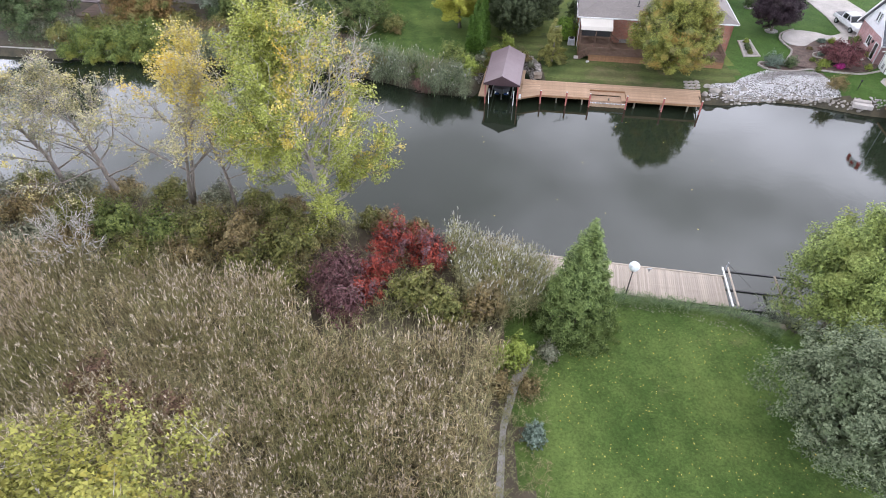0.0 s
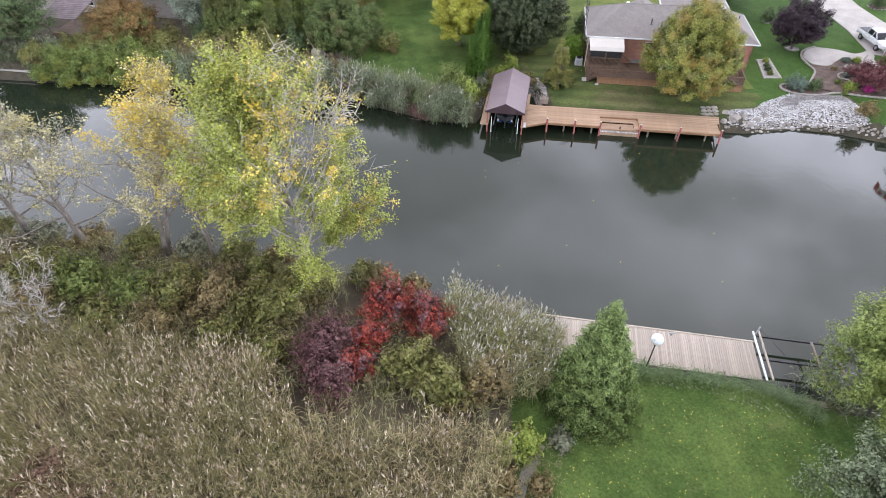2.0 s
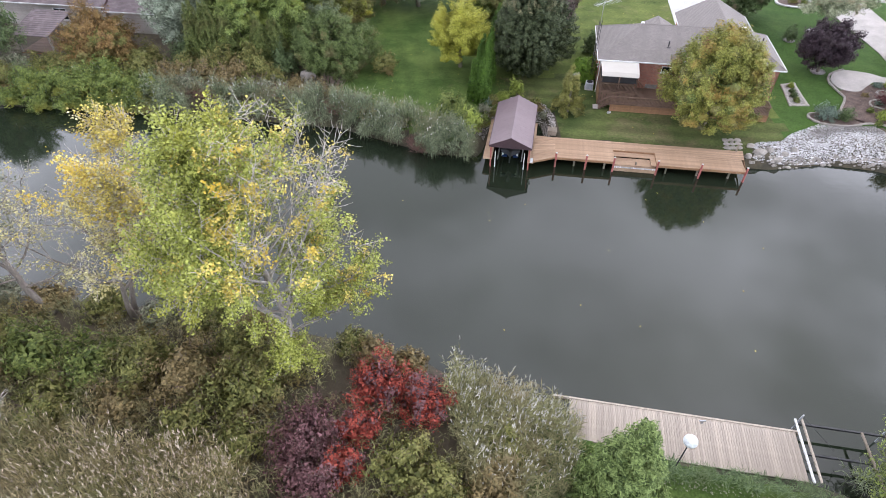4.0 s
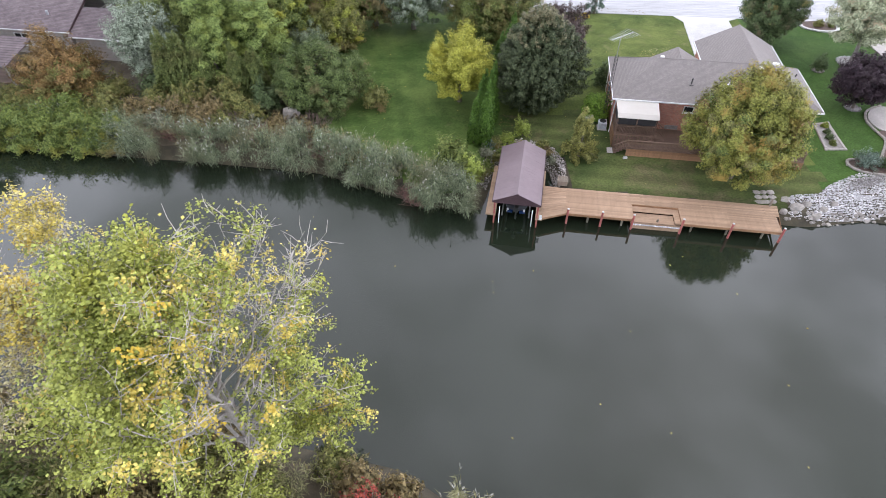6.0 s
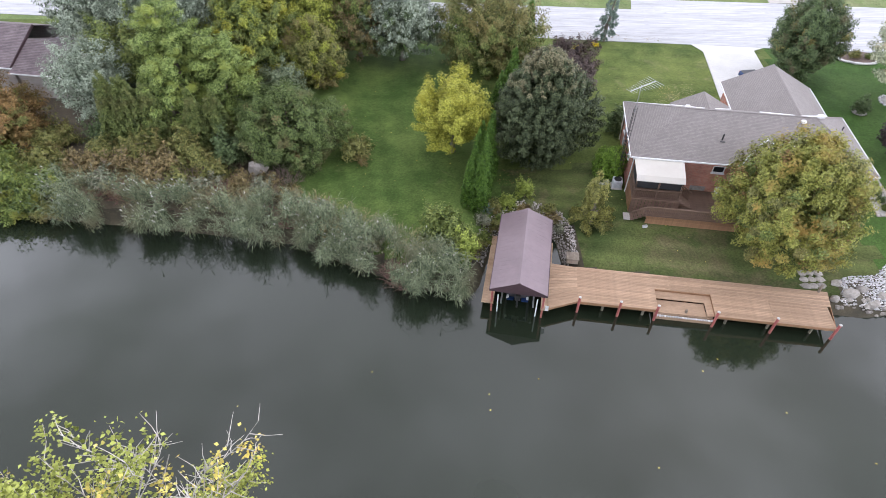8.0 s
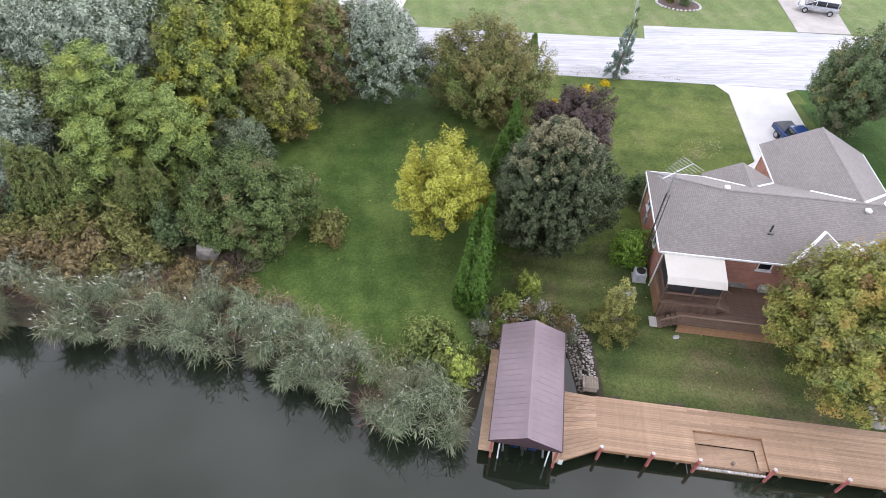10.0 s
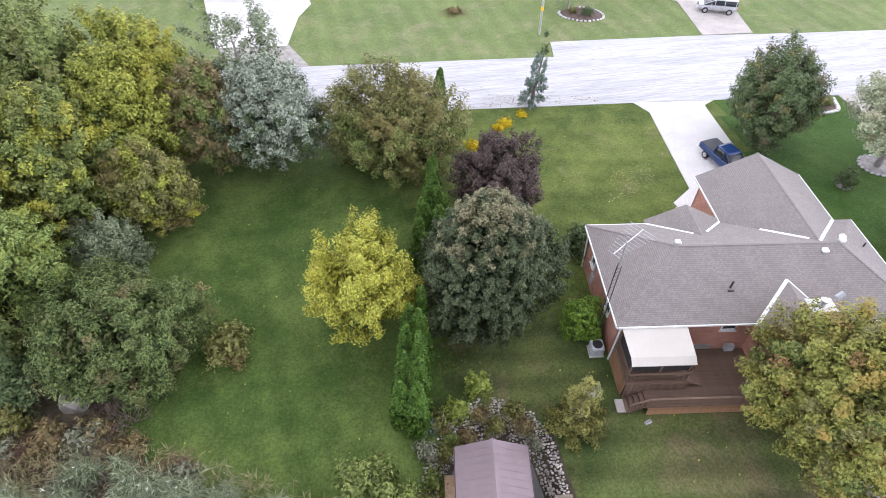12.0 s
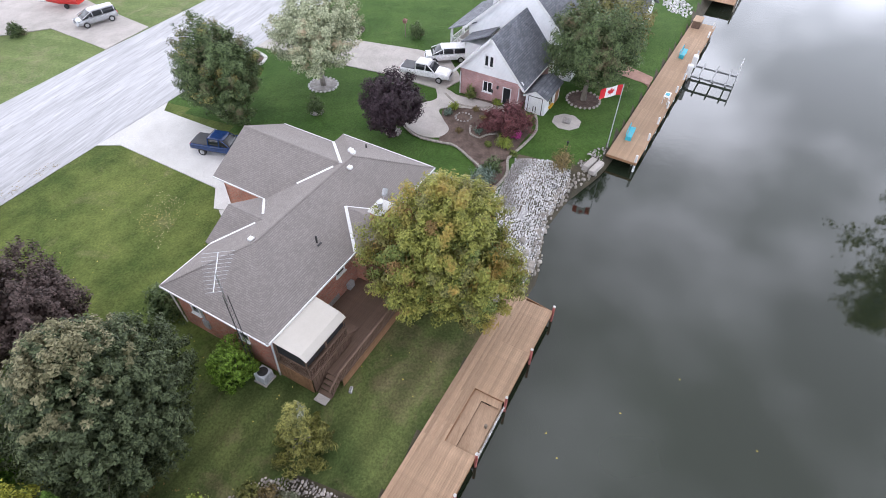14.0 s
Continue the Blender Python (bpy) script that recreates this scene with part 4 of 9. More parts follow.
def crown_points(rng, shape, h0, h1, r, count, clumps, clump_r, hollow=0.45):
    """Leaf places and outward normals for a crown between h0 and h1, gathered in clumps round an uneven outline."""
    cz, hz = (h0 + h1) / 2, (h1 - h0) / 2
    d = unit(rng.normal(size=(clumps, 3)))
    ph = rng.uniform(0, 6.28, 6)
    az = np.arctan2(d[:, 1], d[:, 0])
    lobes = 1 + 0.13 * np.sin(2 * az + ph[0]) + 0.10 * np.sin(3 * az + ph[1] + 2 * d[:, 2]) + 0.07 * np.sin(5 * az + ph[2])
    rad = (hollow + (1 - hollow) * rng.uniform(0, 1, clumps) ** 0.5)
    if shape == "round":
        c = d * rad[:, None] * lobes[:, None] * np.array([r, r, hz])
        c[:, 2] += cz
    elif shape == "egg":
        c = d * rad[:, None] * np.array([r, r, hz])
        k = 1.12 - 0.42 * (c[:, 2] / hz)
        c[:, :2] *= (k * lobes * 0.9)[:, None]
        c[:, 2] += cz
    elif shape == "column":
        flames = 4
        own = rng.integers(0, flames, clumps)
        turn, tall = rng.uniform(0, 6.28) + np.arange(flames) * 6.28 / flames, rng.uniform(0.72, 1.0, flames)
        tall[0] = 1.0
        z = rng.uniform(0, 1, clumps) ** 1.15
        k = np.clip((1 - z) ** 0.62, 0, 1) * np.clip(0.72 + z * 2.2, 0, 1)
        q = 0.66 * r * k * np.sqrt(rng.uniform(0.55, 1, clumps))
        off = 0.42 * r * (1 - 0.55 * z)
        c = np.stack([q * np.cos(az) + off * np.cos(turn[own]), q * np.sin(az) + off * np.sin(turn[own]), h0 + z * tall[own] * (h1 - h0)], 1)
    elif shape == "cone":
        z = 1 - np.sqrt(rng.uniform(0.0, 1, clumps))
        q = r * (1 - z) ** 0.8 * np.sqrt(rng.uniform(0.2, 1, clumps)) * (0.6 + 0.4 * lobes)
        c = np.stack([q * np.cos(az), q * np.sin(az), h0 + z * (h1 - h0) - 0.12 * q], 1)
    elif shape == "plates":
        tier = rng.integers(0, 9, clumps)
        lv = tier / 9.0
        arm = rng.integers(0, 6, clumps)
        az = tier * 1.9 + arm * 1.047 + np.random.default_rng(5).uniform(-0.3, 0.3, (9, 6))[tier, arm] + rng.normal(0, 0.11, clumps)
        long = r * (1 - 0.80 * lv ** 1.5) * np.random.default_rng(6).uniform(0.72, 1.12, (9, 6))[tier, arm]
        q = long * rng.uniform(0.28, 1.0, clumps) ** 0.7
        c = np.stack([q * np.cos(az), q * np.sin(az), h0 + (lv + 0.04) * (h1 - h0) * 0.97 + 0.16 * q + rng.normal(0, 0.1, clumps)], 1)
    else:
        c = d * (rng.uniform(0, 1, clumps) ** 0.4)[:, None] * lobes[:, None] * np.array([r, r, hz])
        c[:, 2] = h0 + np.abs(c[:, 2]) * 2 * 0.95
    if clump_r > 0.12 * r:
        edge = np.linalg.norm(c[:, :2], axis=1) + clump_r > r * 1.05
        c[edge, :2] *= 0.92
    which = rng.integers(0, clumps, count)
    flat = np.array([1, 1, 0.45]) if shape == "plates" else np.array([1, 1, 0.8])
    if shape == "column":
        flat = np.array([0.8, 0.8, 1.8])
    off = unit(rng.normal(size=(count, 3))) * (rng.uniform(0, 1, count) ** 0.45)[:, None] * clump_r * flat
    if shape not in ("column", "plates"):
        axis = unit(c - np.array([0, 0, h0 + 0.25 * (h1 - h0)]) + np.array([0, 0, 0.35 * r]))[which]
        off = off * 0.82 + axis * (off * axis).sum(1, keepdims=True) * 0.75
    p = c[which] + off
    p[:, 2] = np.maximum(p[:, 2], 0.12)
    mid = np.array([0, 0, cz * 0.9])
    nrm = unit(p - mid) * 0.9 + unit(off + 1e-6) * 0.7 + rng.normal(size=(count, 3)) * 0.55 + np.array([0, 0, 0.5])
    return c, p, nrm, which


def trunk_geo(rng, h, r0, tips, sides=7, lean=(0, 0), fork=0.25, top=0.8, wiggle=0.05, limb_r=0.35, forks=1):
    """A tapered, slightly bent trunk with limbs that reach for the given places."""
    g = Geo()
    stems = []
    for q in range(forks):
        n = 7
        a = rng.uniform(0, 6.28)
        sp = 0 if forks == 1 else 0.16 * h
        pts = []
        for i in range(n):
            t = i / (n - 1)
            pts.append((lean[0] * t + sp * math.cos(a) * t + rng.normal() * wiggle * h * 0.12 * min(t * 4, 1), lean[1] * t + sp * math.sin(a) * t + rng.normal() * wiggle * h * 0.12 * min(t * 4, 1), -0.25 + t * (top * h + 0.25)))
        rad = [r0 * (1.25 if i == 0 else 1) * (1 - 0.86 * i / (n - 1)) / math.sqrt(forks) for i in range(n)]
        g.tube(pts, rad, sides)
        stems.append((pts, rad))
    for tip in tips:
        pts, rad = stems[int(rng.integers(0, len(stems)))]
        reach = math.hypot(tip[0], tip[1])
        zb = max(fork * h, min(tip[2] - 0.55 * reach, top * h * 0.95))
        t = (zb + 0.25) / (top * h + 0.25) * (len(pts) - 1)
        i = int(min(max(t, 0), len(pts) - 2))
        w = min(max(t - i, 0), 1)
        base = [pts[i][k] * (1 - w) + pts[i + 1][k] * w for k in range(3)]
        rb = max((rad[i] * (1 - w) + rad[i + 1] * w) * limb_r, 0.015)
        m1 = [base[k] * 0.6 + tip[k] * 0.4 + rng.normal() * 0.05 * reach for k in range(3)]
        m2 = [base[k] * 0.25 + tip[k] * 0.75 + rng.normal() * 0.04 * reach for k in range(3)]
        m1[2] += 0.08 * reach
        g.tube([base, m1, m2, list(tip)], [rb, rb * 0.7, rb * 0.42, rb * 0.15], 5, caps=False)
    return g


def plant(name, label, category, x, y, h, r, leaf, shape="round", h0=0.25, count=5000, size=0.24, clumps=130, clump_r=None, bark="bark", trunk_r=None, limbs=22, seed=1,
          group="", hollow=0.45, aspect=0.6, droop=0.0, extra=None, twigs=0, twig_mat="twig_pale", lean=(0, 0), forks=1, z=None, limb_r=0.35, top=0.8, core=0.2, corners=3, oval=1.0):
    """A tree or shrub: trunk with limbs, and a crown of single leaves; extra: (leaf kind, share, low, high) for a second colour in a band of height."""
    rng = np.random.default_rng(seed)
    gz = float(ground_z(np.array([x]), np.array([y]))[0]) if z is None else z
    root = thing(name, label, category, x, y, gz, 0, group)
    clump_r = (clump_r or 0.2 * r) * 0.74
    count, size, clumps = int(count * 1.6), size * 0.80, int(clumps * 1.8)
    c, p, nrm, which = crown_points(rng, shape, h0 * h, h * 0.97, r, count, clumps, clump_r, hollow)
    p[:, 1], c[:, 1] = p[:, 1] * oval, c[:, 1] * oval
    lift = np.clip(p[:, 2] / h, 0, 1)[:, None]
    p[:, :2] += np.array(lean)[None, :] * lift
    c[:, :2] += np.array(lean)[None, :] * np.clip(c[:, 2] / h, 0, 1)[:, None]
    sz = size * rng.uniform(0.65, 1.35, count)
    n_in = int(count * core)
    if n_in:
        # shaded inner foliage, fewer and larger blades
        pick = rng.integers(0, clumps, n_in)
        mid = np.array([lean[0] * 0.5, lean[1] * 0.5, (h0 + 0.42 * (1 - h0)) * h])
        inner = mid + (c[pick] - mid) * rng.uniform(0.45, 0.86, (n_in, 1)) + rng.normal(size=(n_in, 3)) * clump_r * 0.5
        inner[:, 2] = np.maximum(inner[:, 2], 0.15)
        p, nrm = np.concatenate([p, inner]), np.concatenate([nrm, unit(inner - mid) + rng.normal(size=(n_in, 3)) * 0.5 + np.array([0, 0, 0.3])])
        sz, which = np.concatenate([sz, size * rng.uniform(1.4, 2.3, n_in)]), np.concatenate([which, pick])
        count += n_in
    verts = leaves(rng, p, nrm, sz, aspect, droop, corners)
    mats, slot = ["leaf_" + leaf], np.zeros(len(p), int)
    if extra:
        for k, (kind, share, lo, hi) in enumerate(extra):
            mats.append("leaf_" + kind)
            tint = np.random.default_rng(seed + 50 + k).uniform(0, 1, clumps)[which]
            zr = p[:, 2] / h
            slot[(tint < share) & (zr > lo) & (zr < hi)] = k + 1
    faces = np.arange(len(verts)).reshape(-1, corners)
    crown = new("crown", raw_mesh("crown", verts, faces, mats, slot))
    crown.parent = root
    order = rng.permutation(len(c))[:limbs]
    g = trunk_geo(rng, h, trunk_r or 0.03 * h, [tuple(c[i]) for i in order], lean=lean, forks=forks, limb_r=limb_r, top=top)
    part("trunk", g, bark, root, smooth=True)
    if twigs:
        tg = Geo()
        for i in rng.integers(0, len(c), twigs):
            b = c[i]
            for q in range(3):
                d = unit(rng.normal(size=3) + np.array([0, 0, 0.5]) + unit(b - np.array([0, 0, h * 0.4])) * 0.8)
                e = b + d * clump_r * rng.uniform(0.8, 1.7)
                k = (b + e) / 2 + rng.normal(size=3) * 0.08 * clump_r
                tg.tube([tuple(b), tuple(k), tuple(e)], [0.022, 0.015, 0.006], 3, caps=False)
        tagged(part("twig_growth", tg, twig_mat, root), kind="stuff")
    return root


def shrub(label, x, y, h, r, leaf, seed=1, name="shrub", category="shrub", **kw):
    kw.setdefault("count", int(900 + 480 * r * h))
    kw.setdefault("size", 0.17)
    kw.setdefault("clumps", 60)
    kw.setdefault("clump_r", 0.3 * r)
    kw.setdefault("limbs", 10)
    kw.setdefault("h0", 0.06)
    kw.setdefault("trunk_r", 0.05)
    kw.setdefault("forks", 3)
    kw["count"], kw["size"] = int(kw["count"] * 0.52), kw["size"] * 1.26
    return plant(name, label, category, x, y, h, r, leaf, shape=kw.pop("shape", "dome"), seed=seed, **kw)


def reed_bed(name, label, px, py, height, mats, seed=1, plume=0.8, lean=(0.25, -0.1), blade=0.75, blades=5, droop=0.35, thick=0.03, base=None, plume_size=1.0, blade_w=.024):
    """A stand of reeds: a stem, long blades and a feathery plume on each stalk, joined in one mesh."""
    rng = np.random.default_rng(seed)
    n = len(px)
    z0 = ground_z(px, py) if base is None else np.full(n, base)
    z0 = np.maximum(z0, -0.3)
    root = np.stack([px, py, z0 - 0.05], 1)
    swell = np.array([noise.noise((a * 0.21, b * 0.21, 5.0)) for a, b in zip(px, py)])
    hh = height * rng.uniform(0.62, 1.12, n) * (1 + 0.4 * swell)
    az = rng.uniform(0, 6.28, n)
    tilt = rng.normal(0, 0.10, (n, 2)) + np.array(lean) * rng.uniform(0.4, 1.2, (n, 1))
    tip = root + np.stack([tilt[:, 0] * hh, tilt[:, 1] * hh, hh], 1)
    side = np.stack([np.cos(az), np.sin(az), np.zeros(n)], 1)
    V, S = [], []
    w = thick / 2
    V.append(np.stack([root - side * w, root + side * w, tip + side * w * 0.4, tip - side * w * 0.4], 1))
    S.append(np.zeros(n, int))
    for k in range(blades):
        t = rng.uniform(0.35, 0.95, n)[:, None]
        b = root * (1 - t) + tip * t
        a = rng.uniform(0, 6.28, n)
        out = np.stack([np.cos(a) + lean[0] * 1.6, np.sin(a) + lean[1] * 1.6, rng.uniform(-droop, 0.9, n)], 1)
        out = unit(out)
        ln = (blade * rng.uniform(0.6, 1.25, n))[:, None]
        e = b + out * ln
        m = b + out * ln * 0.45 + np.array([0, 0, 0.10])
        wd = unit(np.cross(out, np.array([0, 0, 1.0]))) * blade_w
        V.append(np.stack([b, m + wd, e, m - wd], 1))
        S.append(np.zeros(n, int))
    drift = np.array([noise.noise((a * 0.11, b * 0.11, 8.0)) for a, b in zip(px, py)])
    keep = rng.uniform(0, 1, n) < plume * np.clip(1 + 1.6 * drift, 0.25, 2.0)
    pt, pa = tip[keep], tilt[keep]
    m = len(pt)
    hang = np.stack([pa[:, 0] * 1.6 + lean[0] * 0.6, pa[:, 1] * 1.6 + lean[1] * 0.6, np.ones(m)], 1) * (0.40 * plume_size * rng.uniform(0.8, 1.3, m))[:, None]
    for k in range(4):
        a = rng.uniform(0, 6.28, m)
        sd = np.stack([np.cos(a), np.sin(a), np.zeros(m)], 1) * (0.026 * plume_size * rng.uniform(0.8, 1.4, m))[:, None]
        at = pt - hang * (0.2 - 0.16 * k)
        up = hang * rng.uniform(0.45, 0.75, m)[:, None] + np.stack([rng.normal(0, 0.06, m), rng.normal(0, 0.06, m), np.zeros(m)], 1) * plume_size
        V.append(np.stack([at, at + up * 0.45 + sd, at + up, at + up * 0.4 - sd], 1))
        S.append(np.ones(m, int))
    verts = np.concatenate(V).reshape(-1, 3)
    ob = new(name, raw_mesh(name, verts, np.arange(len(verts)).reshape(-1, 4), mats, np.concatenate(S)))
    return tagged(ob, label, "reeds", kind="stuff")


def tufts(poly, per_m2, stalks, spread_r, seed, thin=None):
    """Stalk places gathered in tufts."""
    cx, cy = scatter(poly, per_m2, seed, thin)
    rng = np.random.default_rng(seed + 1)
    n = rng.integers(stalks // 2, stalks * 3 // 2, len(cx))
    r = np.repeat(spread_r * rng.uniform(.6, 1.4, len(cx)), n)
    return np.repeat(cx, n) + rng.normal(size=n.sum()) * r, np.repeat(cy, n) + rng.normal(size=n.sum()) * r


def scatter(poly, per_m2, seed, thin=None):
    rng = np.random.default_rng(seed)
    xs, ys = [p[0] for p in poly], [p[1] for p in poly]
    n = int((max(xs) - min(xs)) * (max(ys) - min(ys)) * per_m2)
    x, y = rng.uniform(min(xs), max(xs), n), rng.uniform(min(ys), max(ys), n)
    ok = inside(poly, x, y)
    x, y = x[ok], y[ok]
    if thin:
        k = np.array([noise.noise((a * thin, b * thin, seed * 1.7)) for a, b in zip(x, y)])
        ok = k > rng.uniform(-0.55, 0.15, len(x))
        x, y = x[ok], y[ok]
    return x, y

def spread(rng, d, deg):
    """A direction turned away from d by about deg degrees to a random side."""
    s = unit(np.cross(d, unit(rng.normal(size=3))))
    a = math.radians(deg)
    return unit(d * math.cos(a) + s * math.sin(a))


def twig_tree(name, label, x, y, h, reach, leaf, seed, bark="bark_pale", trunk_r=.3, limbs=26, low=.14, leaves_per=26, size=.15, lean=(0, 0), stems=1, second=("gold", lambda p: 0.0), bare=lambda p: 0.0, twig_len=1.0, twig_r=.024, branches=7, twigs=6, category="tree", taper=.62, leader=.93, widest=99):
    """A tree grown branch by branch, its leaves set along the twigs; bare(p) is the chance that a twig at p has lost its leaves."""
    rng = np.random.default_rng(seed)
    gz = float(ground_z(np.array([x]), np.array([y]))[0])
    root = thing(name, label, category, x, y, gz)
    wood, fine = Geo(), Geo()
    L, N, S = [], [], []

    def arm(p, d, length, r, bend, up, n=4):
        pts = [np.array(p, float)]
        for k in range(n):
            d = unit(d + rng.normal(size=3) * bend + np.array([0, 0, up]))
            pts.append(pts[-1] + d * length / n)
        return pts, d

    for st in range(stems):
        a = rng.uniform(0, 6.28)
        off = np.array([math.cos(a), math.sin(a), 0]) * (0 if stems == 1 else .25)
        d0 = unit(np.array([lean[0] / h, lean[1] / h, 1.0]) + off * .6)
        trunk, _ = arm(off + np.array([0, 0, -.3]), d0, h * leader, trunk_r, .09, .05, 8)
        rad = [trunk_r * (1 - .9 * k / 8) / math.sqrt(stems) for k in range(9)]
        rad[0] *= 1.3
        wood.tube([tuple(p) for p in trunk], rad, 8)
        for i in range(limbs // stems):
            f = low + (1 - low) * ((i + rng.uniform(0, 1)) / (limbs // stems)) ** .9
            k = min(int(f * 8), 7)
            w = f * 8 - k
            base = trunk[k] * (1 - w) + trunk[k + 1] * w
            az = i * 2.4 + rng.uniform(-.5, .5)
            rise = .25 + 1.1 * f
            d = unit(np.array([math.cos(az), math.sin(az), rise]))
            ln = reach * (1.02 - taper * f) * rng.uniform(.8, 1.06) * (.5 + .8 * math.sin(math.pi * min(f * 1.05 + .08, 1)))
            pts, e = arm(base, d, ln, 0, .14, .10, 5)
            short = min(1.0, widest / max(math.hypot(pts[5][0], pts[5][1]), .01))
            pts, ln = [base + (p - base) * short for p in pts], ln * short
            r0 = max(.03, trunk_r * .42 * (1 - .75 * f))
            wood.tube([tuple(p) for p in pts], [r0 * (1 - .82 * q / 5) for q in range(6)], 5, caps=False)
            for b in range(branches):
                g = .25 + .75 * (b + rng.uniform(0, 1)) / branches
                k2 = min(int(g * 5), 4)
                bp = pts[k2] * (1 - (g * 5 - k2)) + pts[k2 + 1] * (g * 5 - k2)
                bd = spread(rng, unit(pts[k2 + 1] - pts[k2]), rng.uniform(25, 60))
                bl = ln * rng.uniform(.28, .5) * (1.25 - .6 * g)
                bpts, _ = arm(bp, bd, bl, 0, .16, .10, 3)
                wood.tube([tuple(p) for p in bpts], [max(.012, r0 * .3) * (1 - .75 * q / 3) for q in range(4)], 4, caps=False)
                for t in range(twigs):
                    q = .2 + .8 * (t + rng.uniform(0, 1)) / twigs
                    k3 = min(int(q * 3), 2)
                    tp = bpts[k3] * (1 - (q * 3 - k3)) + bpts[k3 + 1] * (q * 3 - k3)
                    td = spread(rng, unit(bpts[k3 + 1] - bpts[k3]), rng.uniform(20, 70))
                    tl = twig_len * rng.uniform(.6, 1.25)
                    tpts, _ = arm(tp, td, tl, 0, .22, .08, 2)
                    fine.tube([tuple(p) for p in tpts], [twig_r, twig_r * .7, twig_r * .33], 3, caps=False)
                    end = tpts[2]
                    if rng.uniform() < bare(end):
                        m = int(rng.integers(0, 4))
                    else:
                        m = int(leaves_per * rng.uniform(.6, 1.4))
                    if m:
                        u = rng.uniform(.1, 1.1, (m, 1))
                        c = tpts[0] * (1 - u) + tpts[2] * u + rng.normal(size=(m, 3)) * .17 * twig_len
                        L.append(c)
                        N.append(rng.normal(size=(m, 3)) * .7 + np.array([0, 0, .8]) + unit(end - np.array([0, 0, h * .45])) * .5)
                        S.append(np.full(m, int(rng.uniform() < second[1](end))))
    L, N, S = np.concatenate(L), np.concatenate(N), np.concatenate(S)
    v = leaves(rng, L, N, size * rng.uniform(.6, 1.4, len(L)), .78, corners=4)
    part("trunk", wood, bark, root, smooth=True)
    tagged(part("twig_growth", fine, "twig_pale", root), kind="stuff")
    crown = new("crown", raw_mesh("crown", v, np.arange(len(v)).reshape(-1, 4), ["leaf_" + leaf, "leaf_" + second[0]], S))
    crown.parent = root
    return root

# ---- houses ----
def wall(g, a, b, z0, z1, thick=0.22, holes=()):
    """A wall from a to b in plan, its outer face on the right of the way, with holes (from, to, low, high)."""
    a, b = Vector(a), Vector(b)
    d = (b - a).normalized()
    nrm = Vector((-d.y, d.x)) * thick
    length = (b - a).length

    def block(s0, s1, lo, hi):
        if s1 - s0 < 0.01 or hi - lo < 0.01:
            return
        p, q = a + d * s0, a + d * s1
        g.prism([(p.x, p.y), (q.x, q.y), (q.x + nrm.x, q.y + nrm.y), (p.x + nrm.x, p.y + nrm.y)], lo, hi)

    s = 0.0
    for h0, h1, lo, hi in sorted(holes):
        block(s, h0, z0, z1)
        block(h0, h1, z0, lo)
        block(h0, h1, hi, z1)
        s = h1
    block(s, length, z0, z1)


def window(parent, a, b, h0, h1, lo, hi, panes=2, name="window", trim="white", label=""):
    """A framed window in the hole h0..h1 of the wall a-b: frame, sill and glass panes."""
    a, b = Vector(a), Vector(b)
    d = (b - a).normalized()
    n = Vector((d.y, -d.x))
    w = part(name, Geo(), trim, parent, label)
    fr, sill = Geo(), Geo()
    t = 0.07

    def p3(s, off, z):
        q = a + d * s + n * off
        return (q.x, q.y, z)

    for s in (h0 + t / 2, h1 - t / 2):
        fr.bar(p3(s, 0.0, lo), p3(s, 0.0, hi), 0.09, t) if False else fr.bar(p3(s, -0.02, lo), p3(s, -0.02, hi), t, 0.10)
    for z in (lo + t / 2, hi - t / 2):
        fr.bar(p3(h0 + t, -0.02, z), p3(h1 - t, -0.02, z), 0.10, t)
    step = (h1 - h0) / panes
    for k in range(1, panes):
        fr.bar(p3(h0 + k * step, -0.02, lo + t), p3(h0 + k * step, -0.02, hi - t), 0.05, 0.08)
    part("window_frame", fr, trim, w)
    sill.bar(p3(h0 - 0.06, 0.05, lo - 0.04), p3(h1 + 0.06, 0.05, lo - 0.04), 0.16, 0.06)
    part("window_sill", sill, trim, w)
    for k in range(panes):
        s0, s1 = h0 + k * step + 0.04, h0 + (k + 1) * step - 0.04
        g = Geo()
        q = [p3(s0, -0.05, lo + t), p3(s1, -0.05, lo + t), p3(s1, -0.05, hi - t), p3(s0, -0.05, hi - t)]
        q2 = [p3(s0, -0.06, lo + t), p3(s1, -0.06, lo + t), p3(s1, -0.06, hi - t), p3(s0, -0.06, hi - t)]
        g.add(q + q2, [(0, 1, 2, 3), (7, 6, 5, 4), (0, 4, 5, 1), (1, 5, 6, 2), (2, 6, 7, 3), (3, 7, 4, 0)])
        part("pane", g, "car_glass", w)
    return w


def roof_plane(parent, pts, material, thick=0.12, name="roof_slope", label=""):
    """One slope of a roof as a slab with thickness."""
    pts = [Vector(p) for p in pts]
    n = (pts[1] - pts[0]).cross(pts[2] - pts[0]).normalized()
    if n.z < 0:
        n = -n
    k = len(pts)
    v = [tuple(p) for p in pts] + [tuple(p - Vector((0, 0, thick))) for p in pts]
    return part(name, Geo().add(v, [tuple(range(k)), tuple(range(2 * k - 1, k - 1, -1))] + [(i, k + i, k + (i + 1) % k, (i + 1) % k) for i in range(k)]), material, parent, label)


def strip(parent, a, b, w, material, name, lift=0.03, h=0.03):
    a, b = Vector(a) + Vector((0, 0, lift)), Vector(b) + Vector((0, 0, lift))
    return part(name, Geo().bar(tuple(a), tuple(b), w, h), material, parent)


def gutter(parent, a, b, z):
    return part("gutter", Geo().bar((*a, z), (*b, z), 0.13, 0.13), "white", parent)


